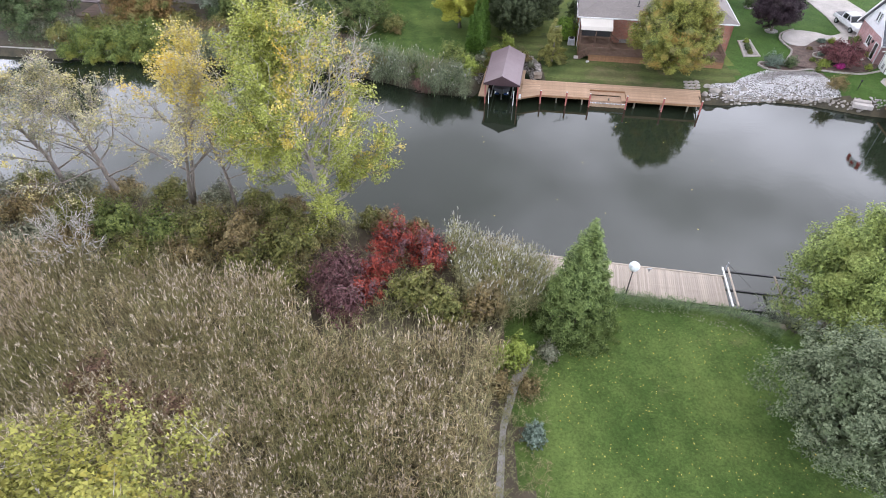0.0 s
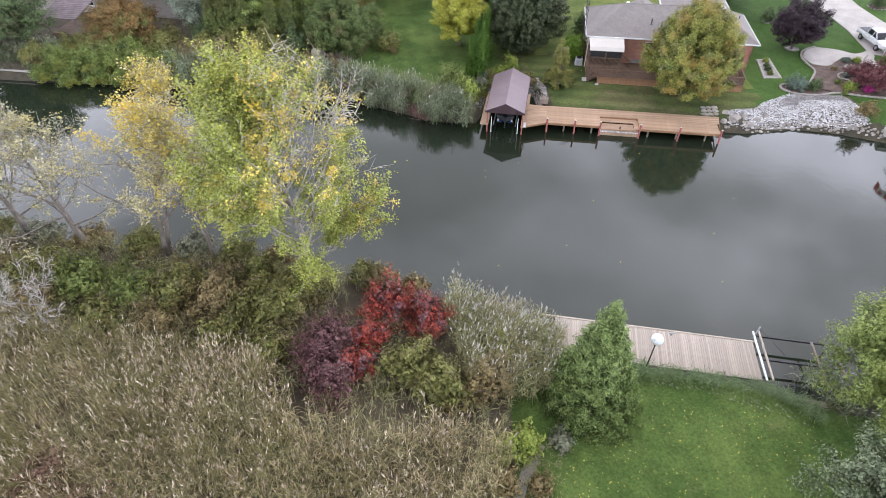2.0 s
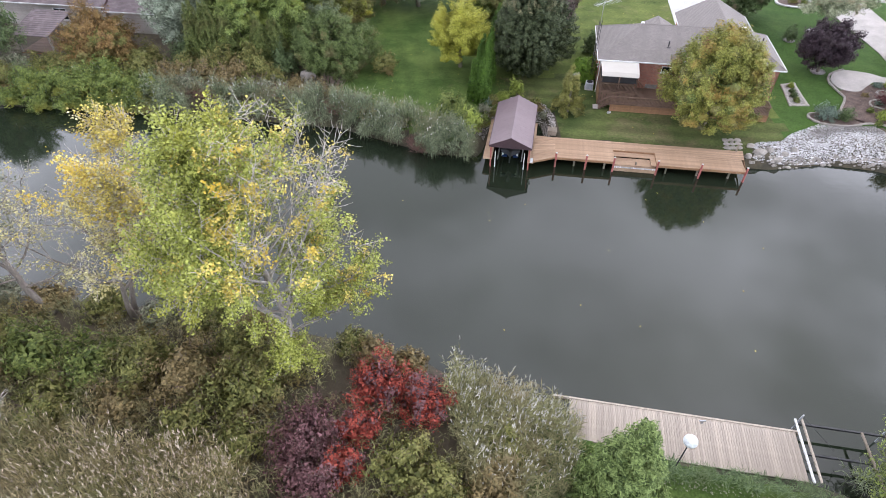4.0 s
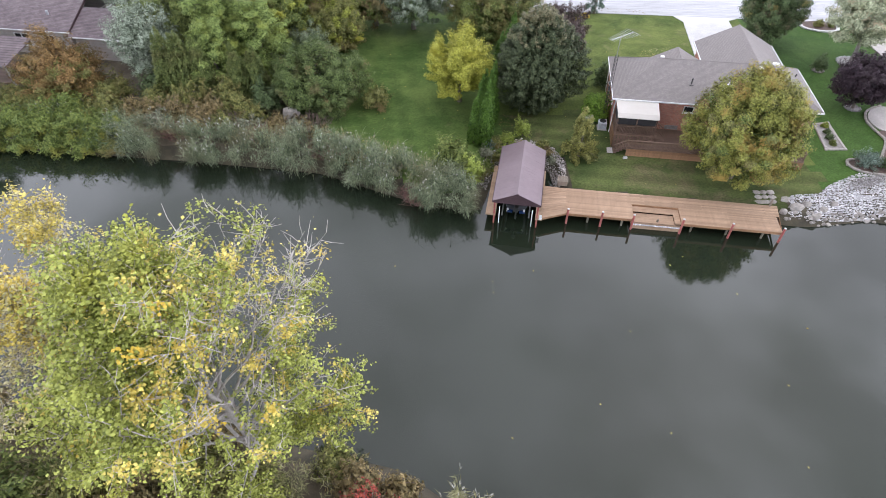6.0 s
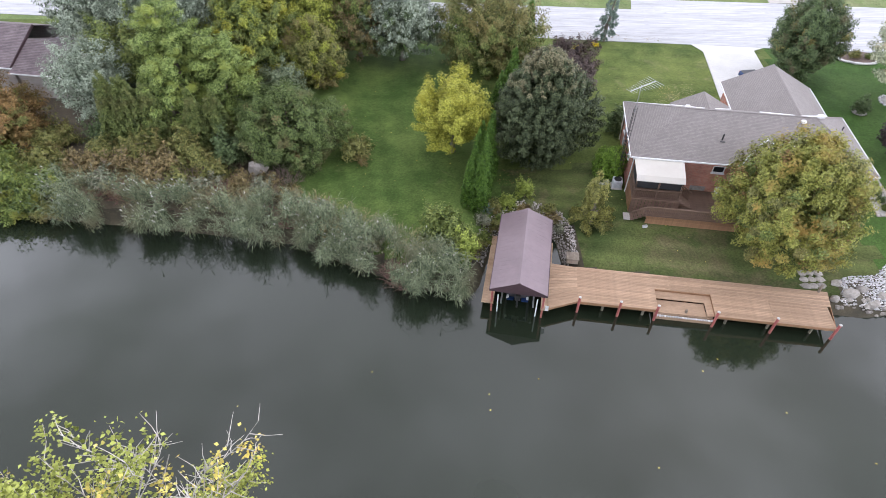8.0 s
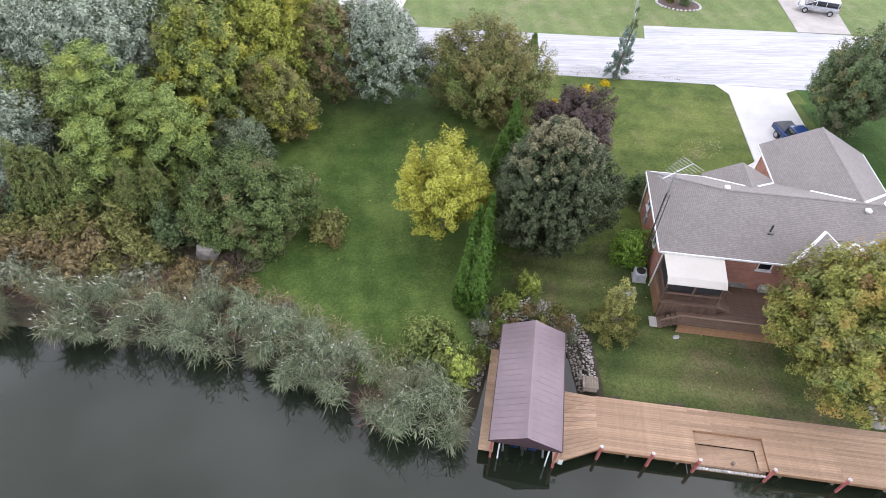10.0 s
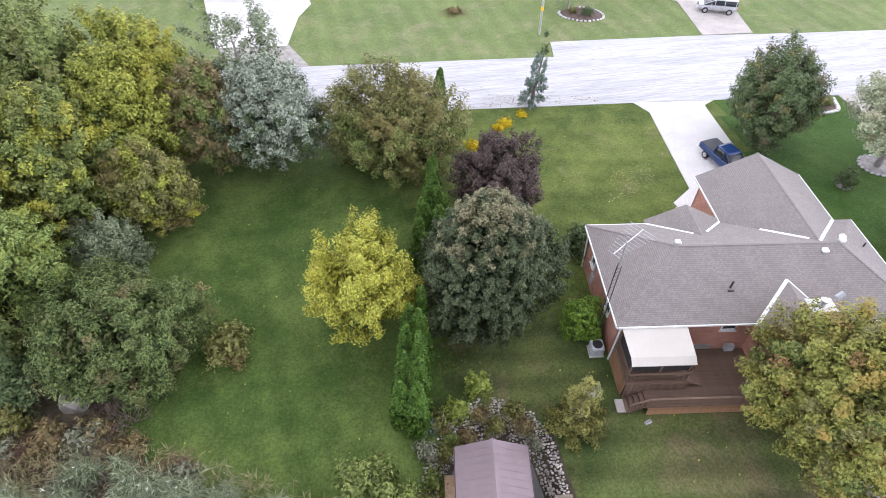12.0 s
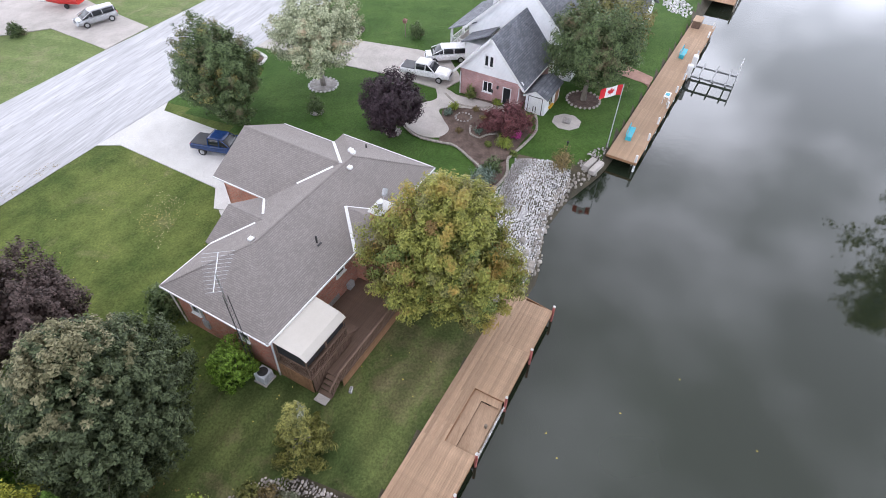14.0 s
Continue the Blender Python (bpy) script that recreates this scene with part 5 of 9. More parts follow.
def hip_house():
    H = thing("brick_house", "red brick bungalow with a grey shingled hip roof", "house", *site(0, 0), 0, -9.0)
    E, P = 5.0, 0.522  # eave height, pitch
    U, V = 19.75, 9.1
    R = V / 2
    zr = E + P * R
    # walls
    o = 0.45
    fl, fr, br, bl = (o, o), (U - o, o), (U - o, V - o), (o, V - o)
    g = Geo()
    wall(g, fl, fr, 0.6, E - 0.1, holes=[(1.2, 3.0, 2.6, 4.5), (6.6, 7.6, 3.75, 4.45), (12.4, 14.4, 2.5, 4.2), (15.6, 17.4, 2.9, 4.2)])
    part("wall", g, "brick", H)
    g = Geo()
    wall(g, fr, br, 0.6, E - 0.1, holes=[(1.8, 3.0, 2.9, 4.2), (5.2, 6.4, 2.9, 4.2)])
    part("wall", g, "brick", H)
    g = Geo()
    wall(g, br, bl, 0.6, E - 0.1, holes=[(11.2, 13.4, 2.6, 4.2), (15.4, 17.0, 2.8, 4.2)])
    part("wall", g, "brick", H)
    g = Geo()
    wall(g, bl, fl, 0.6, E - 0.1, holes=[(1.2, 2.0, 2.9, 4.1), (5.4, 6.3, 3.0, 4.1)])
    part("wall", g, "brick", H)
    window(H, fl, fr, 1.2, 3.0, 2.6, 4.5, 2, "patio_door", label="white-framed glass patio door")
    window(H, fl, fr, 6.6, 7.6, 3.75, 4.45, 1)
    window(H, fl, fr, 12.4, 14.4, 2.5, 4.2, 3)
    window(H, fl, fr, 15.6, 17.4, 2.9, 4.2, 2)
    window(H, fr, br, 1.8, 3.0, 2.9, 4.2, 2)
    window(H, fr, br, 5.2, 6.4, 2.9, 4.2, 2)
    window(H, br, bl, 11.2, 13.4, 2.6, 4.2, 3)
    window(H, br, bl, 15.4, 17.0, 2.8, 4.2, 2)
    window(H, bl, fl, 1.2, 2.0, 2.9, 4.1, 1)
    window(H, bl, fl, 5.4, 6.3, 3.0, 4.1, 1)
    # main hip roof
    A, B, C, D = (0, 0, E), (U, 0, E), (U, V, E), (0, V, E)
    r0, r1 = (R, R, zr), (U - R, R, zr)
    roof_plane(H, [A, B, r1, r0], "shingle_x")
    roof_plane(H, [C, D, r0, r1], "shingle_x")
    roof_plane(H, [D, A, r0], "shingle_y")
    roof_plane(H, [B, C, r1], "shingle_y")
    for a, b in ((A, r0), (D, r0), (B, r1), (C, r1), (r0, r1)):
        strip(H, a, b, 0.15, "shingle_y", "ridge_cap", 0.004, 0.02)
    part("soffit", Geo().box(0.06, 0.06, E - 0.19, U - 0.06, V - 0.06, E - 0.13), "white", H)
    for a, b in (((0, 0), (U, 0)), ((U, 0), (U, V)), ((0, V), (0, 0)), ((0, V), (4.4, V))):
        gutter(H, a, b, E - 0.06)
    # garage wing with a gable to the street
    ga, gb, gm, gv = 9.95, 18.4, 14.18, 14.45
    gz = E + P * (gm - ga)
    reach = V - (gz - E) / P
    roof_plane(H, [(ga, gv, E), (gm, gv, gz), (gm, reach, gz), (ga, V, E)], "shingle_y")
    roof_plane(H, [(gb, gv, E), (gb, V, E), (gm, reach, gz), (gm, gv, gz)], "shingle_y")
    strip(H, (gm, gv, gz), (gm, reach, gz), 0.15, "shingle_x", "ridge_cap", 0.004, 0.02)
    strip(H, (ga + .42 * (gm - ga), V - .42 * (V - reach), E + .42 * (gz - E)), (ga + .9 * (gm - ga), V - .9 * (V - reach), E + .9 * (gz - E)), 0.24, "white", "valley_flashing", 0.03, 0.02)
    strip(H, (gb, V, E), (gm, reach, gz), 0.24, "white", "valley_flashing", 0.03, 0.02)
    g = Geo()
    wall(g, (ga + o, gv - o), (ga + o, V - o), 0.6, E - 0.1)
    wall(g, (gb - o, V - o), (gb - o, gv - o), 0.6, E - 0.1)
    wall(g, (gb - o, gv - o), (ga + o, gv - o), 0.6, E - 0.1, holes=[(1.2, 6.2, 1.05, 3.4)])
    part("garage_wall", g, "brick", H)
    gg = Geo().add([(ga + o, gv - o, E - 0.1), (gb - o, gv - o, E - 0.1), (gm, gv - o, gz - 0.35), (ga + o, gv - o - 0.2, E - 0.1), (gb - o, gv - o - 0.2, E - 0.1), (gm, gv - o - 0.2, gz - 0.35)],
                   [(0, 1, 2), (5, 4, 3), (0, 3, 4, 1), (1, 4, 5, 2), (2, 5, 3, 0)])
    part("gable", gg, "brick", H)
    part("garage_door", Geo().box(gb - o - 6.2, gv - o - 0.12, 1.05, gb - o - 1.2, gv - o - 0.06, 3.4), "white", H, "white panelled garage door")
    gutter(H, (ga, gv), (ga, V), E - 0.06)
    gutter(H, (gb, gv), (gb, V), E - 0.06)
    # entrance gable
    pa, pb, pm, pv = 4.4, 9.85, 7.12, 9.55
    pz = E + P * (pm - pa)
    rv = V - (pz - E) / P
    roof_plane(H, [(pa, pv, E), (pm, pv, pz), (pm, rv, pz), (pa, V, E)], "shingle_y")
    roof_plane(H, [(pb, pv, E), (pb, V, E), (pm, rv, pz), (pm, pv, pz)], "shingle_y")
    strip(H, (pa, V, E), (pa + .86 * (pm - pa), V - .86 * (V - rv), E + .86 * (pz - E)), 0.16, "white", "valley_flashing", 0.03, 0.02)
    strip(H, (pb, V, E), (pb + .74 * (pm - pb), V - .74 * (V - rv), E + .74 * (pz - E)), 0.18, "white", "valley_flashing", 0.03, 0.02)
    part("entrance_gable", Geo().add([(pa + .3, pv - .2, E - .1), (pb - .3, pv - .2, E - .1), (pm, pv - .2, pz - .25), (pa + .3, pv - .4, E - .1), (pb - .3, pv - .4, E - .1), (pm, pv - .4, pz - .25)],
         [(0, 1, 2), (5, 4, 3), (0, 3, 4, 1), (1, 4, 5, 2), (2, 5, 3, 0)]), "siding", H)
    # front wing with the chimney
    wa, wb, wm, wv = 8.85, 13.65, 11.25, -0.9
    wz = E + P * (wm - wa)
    wr = (wz - E) / P
    roof_plane(H, [(wa, 0, E), (wm, wr, wz), (wm, wv, wz), (wa, wv, E)], "shingle_y")
    roof_plane(H, [(wb, 0, E), (wb, wv, E), (wm, wv, wz), (wm, wr, wz)], "shingle_y")
    strip(H, (wa, 0, E), (wm, wr, wz), 0.24, "white", "valley_flashing", 0.03, 0.02)
    strip(H, (wb, 0, E), (wm, wr, wz), 0.09, "white", "valley_flashing", 0.03, 0.02)
    g = Geo()
    wall(g, (wa + .4, wv + .4), (wb - .4, wv + .4), 0.6, E - 0.1)
    wall(g, (wa + .4, 0.45), (wa + .4, wv + .4), 0.6, E - 0.1)
    wall(g, (wb - .4, wv + .4), (wb - .4, 0.45), 0.6, E - 0.1)
    part("wing_wall", g, "brick", H)
    part("wing_gable", Geo().add([(wa + .4, wv + .4, E - .1), (wb - .4, wv + .4, E - .1), (wm, wv + .4, wz - .25), (wa + .4, wv + .6, E - .1), (wb - .4, wv + .6, E - .1), (wm, wv + .6, wz - .25)],
         [(0, 2, 1), (3, 4, 5), (0, 1, 4, 3), (1, 2, 5, 4), (2, 0, 3, 5)]), "brick", H)
    ch = part("chimney", Geo().box(10.85, -0.95, 0.6, 12.25, 0.0, 7.15, 0.03), "brick", H)
    part("chimney_cap", Geo().box(10.75, -1.05, 7.15, 12.35, 0.1, 7.27, 0.03), "concrete", ch)
    part("flue", Geo().tube([(11.45, -0.5, 7.27), (11.45, -0.5, 7.7)], 0.17, 10).tube([(11.45, -0.5, 7.74), (11.45, -0.5, 7.82)], 0.24, 10), "steel", ch)
    part("satellite_arm", Geo().tube([(12.2, -0.2, 7.2), (12.5, -0.2, 7.7)], 0.025, 5).tube([(12.35, -0.25, 7.62), (12.75, -0.1, 7.85)], 0.2, 8), "grey_metal", ch)
    # roof fittings
    for u, v in ((4.75, 5.0), (14.1, 4.0), (15.5, 4.7), (16.0, 5.3)):
        z = min(E + P * min(v, V - v), zr)
        part("roof_vent", Geo().box(u - .19, v - .19, z + 0.0, u + .19, v + .19, z + 0.24, 0.05), "white", H)
    part("vent_pipe", Geo().tube([(7.5, 2.05, E + P * 2.05 - .1), (7.5, 2.05, E + P * 2.05 + .55)], 0.07, 8).box(7.3, 1.8, E + P * 1.8, 7.7, 2.3, E + P * 1.8 + .06), "dark", H)
    part("vent_pipe", Geo().tube([(18.3, 5.6, E + .6), (18.3, 5.6, E + 1.1)], 0.06, 8), "dark", H)
    part("downspout", Geo().bar((0.35, 0.12, E - 0.15), (0.35, 0.3, 0.9), 0.09, 0.09), "white", H)
    part("downspout", Geo().bar((0.3, V - 0.15, E - 0.15), (0.38, V - 0.4, 0.9), 0.09, 0.09), "white", H)
    part("meter_box", Geo().box(0.3, 6.1, 1.9, 0.46, 6.6, 2.7, 0.02).box(0.34, 6.3, 2.7, 0.44, 6.4, 4.8), "grey_metal", H)
    part("hose_box", Geo().box(7.9, 0.1, 1.75, 8.5, 0.44, 2.3, 0.03), "grey_metal", H)
    part("basement_window", Geo().box(5.75, 0.40, 1.75, 7.05, 0.46, 2.2), "stone_grey", H)
    # television mast and aerial
    mast = part("aerial_mast", Geo(), "grey_metal", H, "lattice steel aerial mast")
    legs = Geo()
    mu, mv = -0.25, 1.9
    for du, dv in ((0, 0.16), (-0.14, -0.08), (0.14, -0.08)):
        legs.tube([(mu + du, mv + dv, 0.9), (mu + du, mv + dv, 8.6)], 0.025, 5)
    for k in range(22):
        z = 1.0 + k * 0.34
        legs.tube([(mu, mv + .16, z), (mu - .14, mv - .08, z + .17), (mu + .14, mv - .08, z + .34)], 0.012, 4)
    part("mast_frame", legs, "dark", mast)
    part("mast_pole", Geo().tube([(mu, mv, 8.0), (mu, mv, 10.6)], 0.03, 6), "steel", mast)
    a0, a1 = Vector((mu - 0.9, mv - 0.7, 10.35)), Vector((mu + 1.25, mv + 1.05, 10.5))
    an = Geo().tube([tuple(a0), tuple(a1)], 0.03, 5)
    d = (a1 - a0).normalized()
    s = d.cross(Vector((0, 0, 1))).normalized()
    for k in range(11):
        p = a0 + (a1 - a0) * (k / 10)
        ln = 0.42 + 0.5 * (k / 10)
        an.tube([tuple(p - s * ln), tuple(p + s * ln)], 0.014, 4)
    part("aerial", an, "steel", mast)
    return H


def house_deck():
    D = thing("wooden_deck", "brown stained wooden deck with railings and screened porch", "deck", *site(0, 0), 0, -9.0)
    zp, zl = 2.55, 1.75  # porch floor, lower floor
    # porch platform, posts, awning, screens
    part("porch_floor", Geo().box(0.45, -2.5, zp - 0.14, 4.35, 0.40, zp), "deck_brown", D)
    for u, v in ((0.55, -2.25), (2.4, -2.25), (4.25, -2.25), (0.55, 0.1), (4.25, 0.1)):
        part("post", Geo().box(u - .06, v - .06, 0.9, u + .06, v + .06, 4.3 if v < 0 else 4.75, 0.01), "deck_brown", D)
    part("awning", Geo().add([(0.35, 0.1, 4.88), (4.45, 0.1, 4.88), (4.40, -1.95, 4.58), (4.40, -2.4, 4.32), (0.45, -2.4, 4.32), (0.45, -1.95, 4.58),
                              (0.35, 0.1, 4.82), (4.45, 0.1, 4.82), (4.40, -1.95, 4.52), (4.40, -2.4, 4.26), (0.45, -2.4, 4.26), (0.45, -1.95, 4.52)],
                             [(0, 1, 2, 5), (5, 2, 3, 4), (11, 8, 7, 6), (10, 9, 8, 11), (4, 3, 9, 10), (0, 6, 7, 1), (1, 7, 8, 2), (2, 8, 9, 3), (5, 11, 6, 0), (4, 10, 11, 5)]), "awning", D, "cream curved awning")
    for u0, u1 in ((0.62, 2.33), (2.47, 4.18)):
        part("screen_panel", Geo().box(u0, -2.24, zp + 0.95, u1, -2.21, 4.25), "screen", D)
    part("screen_panel", Geo().box(0.54, -2.33, zp + 0.95, 0.57, 0.0, 4.3), "screen", D)
    part("screen_panel", Geo().box(4.23, -2.33, zp + 0.95, 4.26, 0.0, 4.3), "screen", D)

    BALUSTER = Geo().box(-.018, -.018, 0.1, .018, .018, 0.9).mesh("baluster", "deck_brown")

    def rail(a, b, z, zb=None, gap=0.14):
        zb = z if zb is None else zb
        r = part("railing", Geo().bar((*a, z + 0.92), (*b, zb + 0.92), 0.12, 0.05).bar((*a, z + 0.1), (*b, zb + 0.1), 0.05, 0.07), "deck_brown", D)
        n = max(2, int((Vector(b) - Vector(a)).length / gap))
        for k in range(1, n):
            t = k / n
            part("baluster", BALUSTER, "deck_brown", r).location = (a[0] * (1 - t) + b[0] * t, a[1] * (1 - t) + b[1] * t, z * (1 - t) + zb * t)
        return r

    rail((0.5, -2.45), (4.3, -2.45), zp)
    rail((0.5, 0.0), (0.5, -2.45), zp)
    # skirting under the porch
    for k in range(14):
        u = 0.5 + k * 0.28
        part("skirt_board", Geo().box(u, -2.53, 0.95, u + 0.25, -2.50, zp - 0.14), "deck_brown", D)
    for k in range(9):
        v = -2.45 + k * 0.3
        part("skirt_board", Geo().box(0.42, v, 0.95, 0.45, v + 0.27, zp - 0.14), "deck_side", D)
    # lower deck: planks over a frame
    x0, x1, y0, y1 = 4.4, 18.2, -3.75, 0.40
    part("deck_frame", Geo().box(x0, y0 + .05, zl - 0.26, x1, y1, zl - 0.045), "deck_brown", D)
    plank = Geo().box(0, 0, -0.04, x1 - x0, 0.142, 0, 0.006).mesh("plank", "deck_brown")
    k, v = 0, y0
    while v < y1 - 0.14:
        ob = part("plank", plank, "deck_brown", D)
        ob.location = (x0, v, zl)
        v += 0.149
    # front walk in front of the porch with steps down at its end
    part("walk_frame", Geo().box(1.7, y0 + .05, zl - .26, 4.4, -2.56, zl - .045), "deck_brown", D)
    short = Geo().box(0, 0, -0.04, 2.7, 0.142, 0, 0.006).mesh("plank", "deck_brown")
    v = y0
    while v < -2.65:
        ob = part("plank", short, "deck_brown", D)
        ob.location = (1.7, v, zl)
        v += 0.149
    for k in range(4):
        part("step", Geo().box(1.4 - k * 0.28, y0 + 0.1, zl - 0.2 - k * 0.18, 1.7 - k * 0.28, -2.6, zl - 0.16 - k * 0.18), "deck_brown", D)
    for k in range(4):
        part("step", Geo().box(4.35, -2.4 + k * 0.02, zp - 0.2 - k * 0.18, 4.65 + k * 0.28, -1.3, zp - 0.16 - k * 0.18), "deck_brown", D)
    rail((4.4, -1.25), (5.5, -1.25), zp, zl)
    rail((1.7, y0 + .05), (x1, y0 + .05), zl)
    rail((0.5, y0 + .05), (1.7, y0 + .05), zl - 0.7, zl)
    rail((x1 - .05, y0), (x1 - .05, y1), zl)
    board = Geo().box(0, -0.02, 0.92, 0.132, 0.01, zl - 0.05).mesh("skirt_board", "deck_side")
    u = 1.75
    while u < x1 - 0.1:
        ob = part("skirt_board", board, "deck_side", D)
        ob.location = (u, y0, 0)
        u += 0.142
    side = Geo().box(-0.01, 0, 0.92, 0.02, 0.132, zl - 0.05).mesh("skirt_board", "deck_side")
    v = y0
    while v < y1 - 0.1:
        ob = part("skirt_board", side, "deck_side", D)
        ob.location = (x1, v, 0)
        v += 0.142
    return D


hip_house()
house_deck()


def patio_pad():
    tagged(part("stepping_slab", Geo().box(0.0, -3.6, 0.95, 0.55, -2.7, 1.03, 0.02), "concrete_dark"), "pale concrete slab below the deck steps", "paving slab").matrix_basis = pose(*site(0, 0), 0, 0, 0, -9)
    b = thing("concrete_block", "grey hollow concrete block lying on the lawn", "concrete block", *site(1.7, -4.35), 0.97, 12)
    part("block", Geo().box(-.2, -.1, 0, .2, -.05, .2, .01).box(-.2, .05, 0, .2, .1, .2, .01).box(-.2, -.05, 0, -.15, .05, .2).box(.15, -.05, 0, .2, .05, .2).box(-.025, -.05, 0, .025, .05, .2), "stone", b)
    ac = thing("air_conditioner", "grey metal air conditioning unit beside the brick wall", "air conditioner", *site(-0.35, 0.95), 0.97, -9)
    part("cabinet", Geo().box(-.42, -.42, 0.05, .42, .42, .82, .04), "pale_metal", ac)
    part("fan_grille", Geo().tube([(0, 0, .82), (0, 0, .86)], .34, 18).tube([(0, 0, .86), (0, 0, .89)], .1, 10), "dark", ac)
    part("base_pad", Geo().box(-.5, -.5, -.05, .5, .5, .05, .01), "concrete_dark", ac)
    for k in range(6):
        part("louvre", Geo().box(-.36, -.435, .14 + k * .1, .36, -.42, .2 + k * .1), "grey_metal", ac)


patio_pad()

# ---- boathouse, docks ----
def planked(parent, name, a, b, depth, plank_w, mat, z, along=True, piece=None, gap=0.007, thick=0.045):
    """Planks over a rectangle: a to b is its front edge, depth goes back from it; each plank is an object."""
    a, b = Vector(a), Vector(b)
    d = (b - a).normalized()
    n = Vector((-d.y, d.x))
    L = (b - a).length
    ang = math.degrees(math.atan2(d.y, d.x))
    rnd = random.Random(int(L * 100))
    if along:
        piece = piece or L
        cols = max(1, round(L / piece))
        me = Geo().box(0, 0, -thick, L / cols - 0.004, plank_w - gap, 0, 0.006).mesh("plank", mat)
        rows = int(depth / plank_w)
        for r in range(rows):
            for c in range(cols):
                p = a + d * (c * L / cols) + n * (r * plank_w)
                ob = part("plank", me, mat, parent)
                ob.matrix_basis = pose(p.x, p.y, z + rnd.uniform(-.003, .003), 0, 0, ang)
    else:
        me = Geo().box(0, 0, -thick, plank_w - gap, depth, 0, 0.006).mesh("plank", mat)
        for c in range(int(L / plank_w)):
            p = a + d * (c * plank_w)
            ob = part("plank", me, mat, parent)
            ob.matrix_basis = pose(p.x, p.y, z + rnd.uniform(-.004, .004), 0, 0, ang)


def mooring_post(x, y, top, mat, parent, lean=0.0, r=0.1):
    p = part("mooring_post", Geo().tube([(x, y - lean, -1.2), (x, y, top)], r, 8), mat, parent)
    part("post_cap", Geo().tube([(x, y, top), (x, y, top + 0.05), (x, y, top + 0.09)], [r * 1.1, r * 1.05, 0.03], 8), "concrete", p)
    return p


def main_dock():
    D = thing("wooden_dock", "long reddish stained wooden dock along the seawall", "dock")
    fl, fr, br, bl = Vector((11.85, 61.95)), Vector((29.95, 59.27)), Vector((30.95, 62.75)), Vector((12.5, 65.75))
    d = (fr - fl).normalized()
    n = Vector((-d.y, d.x))
    z = 0.72
    L = (fr - fl).length
    # planks run along the dock; a recessed step breaks the front rows
    rec0, rec1, recd = 5.85, 9.95, 2.05
    pw = 0.15
    rows = 24
    rnd = random.Random(3)
    lengths = {}
    for r in range(rows):
        y = r * pw
        if y < recd:
            spans = [(0, rec0), (rec1, rec1 + (L - rec1) / 2), (rec1 + (L - rec1) / 2, L)]
        else:
            cut = 4.4 + (r % 3) * 1.3
            spans = [(0, cut), (cut, cut + 5.0), (cut + 5.0, L + 0.02 * r)]
        for s0, s1 in spans:
            key = round(s1 - s0, 2)
            if key not in lengths:
                lengths[key] = Geo().box(0, 0, -0.045, key - 0.006, pw - 0.008, 0, 0.006).mesh("plank", "deck_wood")
            p = fl + d * s0 + n * y
            part("plank", lengths[key], "deck_wood", D).matrix_basis = pose(p.x, p.y, z + rnd.uniform(-.003, .003), 0, 0, math.degrees(math.atan2(d.y, d.x)))

    def at(s, q):
        p = fl + d * s + n * q
        return (p.x, p.y)

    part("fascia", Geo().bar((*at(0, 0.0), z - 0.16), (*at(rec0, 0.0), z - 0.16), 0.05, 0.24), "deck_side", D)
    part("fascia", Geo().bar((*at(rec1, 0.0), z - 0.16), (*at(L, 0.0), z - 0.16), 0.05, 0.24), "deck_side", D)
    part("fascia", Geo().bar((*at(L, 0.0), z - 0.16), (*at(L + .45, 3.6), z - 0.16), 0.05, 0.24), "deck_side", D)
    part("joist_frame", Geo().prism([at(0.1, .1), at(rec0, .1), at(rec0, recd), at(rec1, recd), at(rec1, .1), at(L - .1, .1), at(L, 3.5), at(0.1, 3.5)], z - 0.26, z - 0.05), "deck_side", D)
    # the recessed step: two levels and a pebbled front edge
    st = part("recessed_step", Geo().prism([at(rec0, 0.1), at(rec1, 0.1), at(rec1, 0.75), at(rec0, 0.75)], -1.0, 0.22), "tan_wood", D, "sunken boarding step at the water")
    part("tread", Geo().prism([at(rec0 + .02, 0.1), at(rec1 - .5, 0.1), at(rec1 - .5, 1.35), at(rec0 + .02, 1.35)], 0.26, 0.34), "deck_wood", st)
    part("tread", Geo().prism([at(rec0, 1.35), at(rec1, 1.35), at(rec1, recd), at(rec0, recd)], 0.44, 0.52), "deck_wood", st)
    part("tread", Geo().prism([at(rec1 - .5, 0.1), at(rec1, 0.1), at(rec1, 1.35), at(rec1 - .5, 1.35)], 0.44, 0.52), "deck_wood", st)
    g = Geo()
    for k in range(22):
        x, y = at(rec0 + .1 + k * (rec1 - rec0 - .2) / 21, -0.04)
        g.stone(x, y, 0.16, .11, .09, .09, 700 + k)
    part("edge_stones", g, "stone", st)
    for s in (0.1, 3.1, rec0 - .05, rec1 + .05, 14.1):
        x, y = at(s, -0.08)
        mooring_post(x, y, 1.25, "red_post", D)
    x, y = at(L + .02, -.05)
    mooring_post(x, y, 1.2, "red_post", D)
    for s in (2, 5, 8, 11, 14, 17):
        x, y = at(s, 0.35)
        part("pile", Geo().tube([(x, y, -1.3), (x, y, z - .1)], .1, 7), "old_wood", D)
    x, y = at(L - .2, 3.5)
    part("mooring_post", Geo().tube([(x, y, 0.3), (x + .05, y + .05, 1.45)], .09, 8), "old_wood", D)
    # angled link to the boathouse
    k0 = Vector((9.45, 61.25))
    poly = [tuple(k0), tuple(fl), tuple(fl + n * 3.55), (10.35, 65.9)]
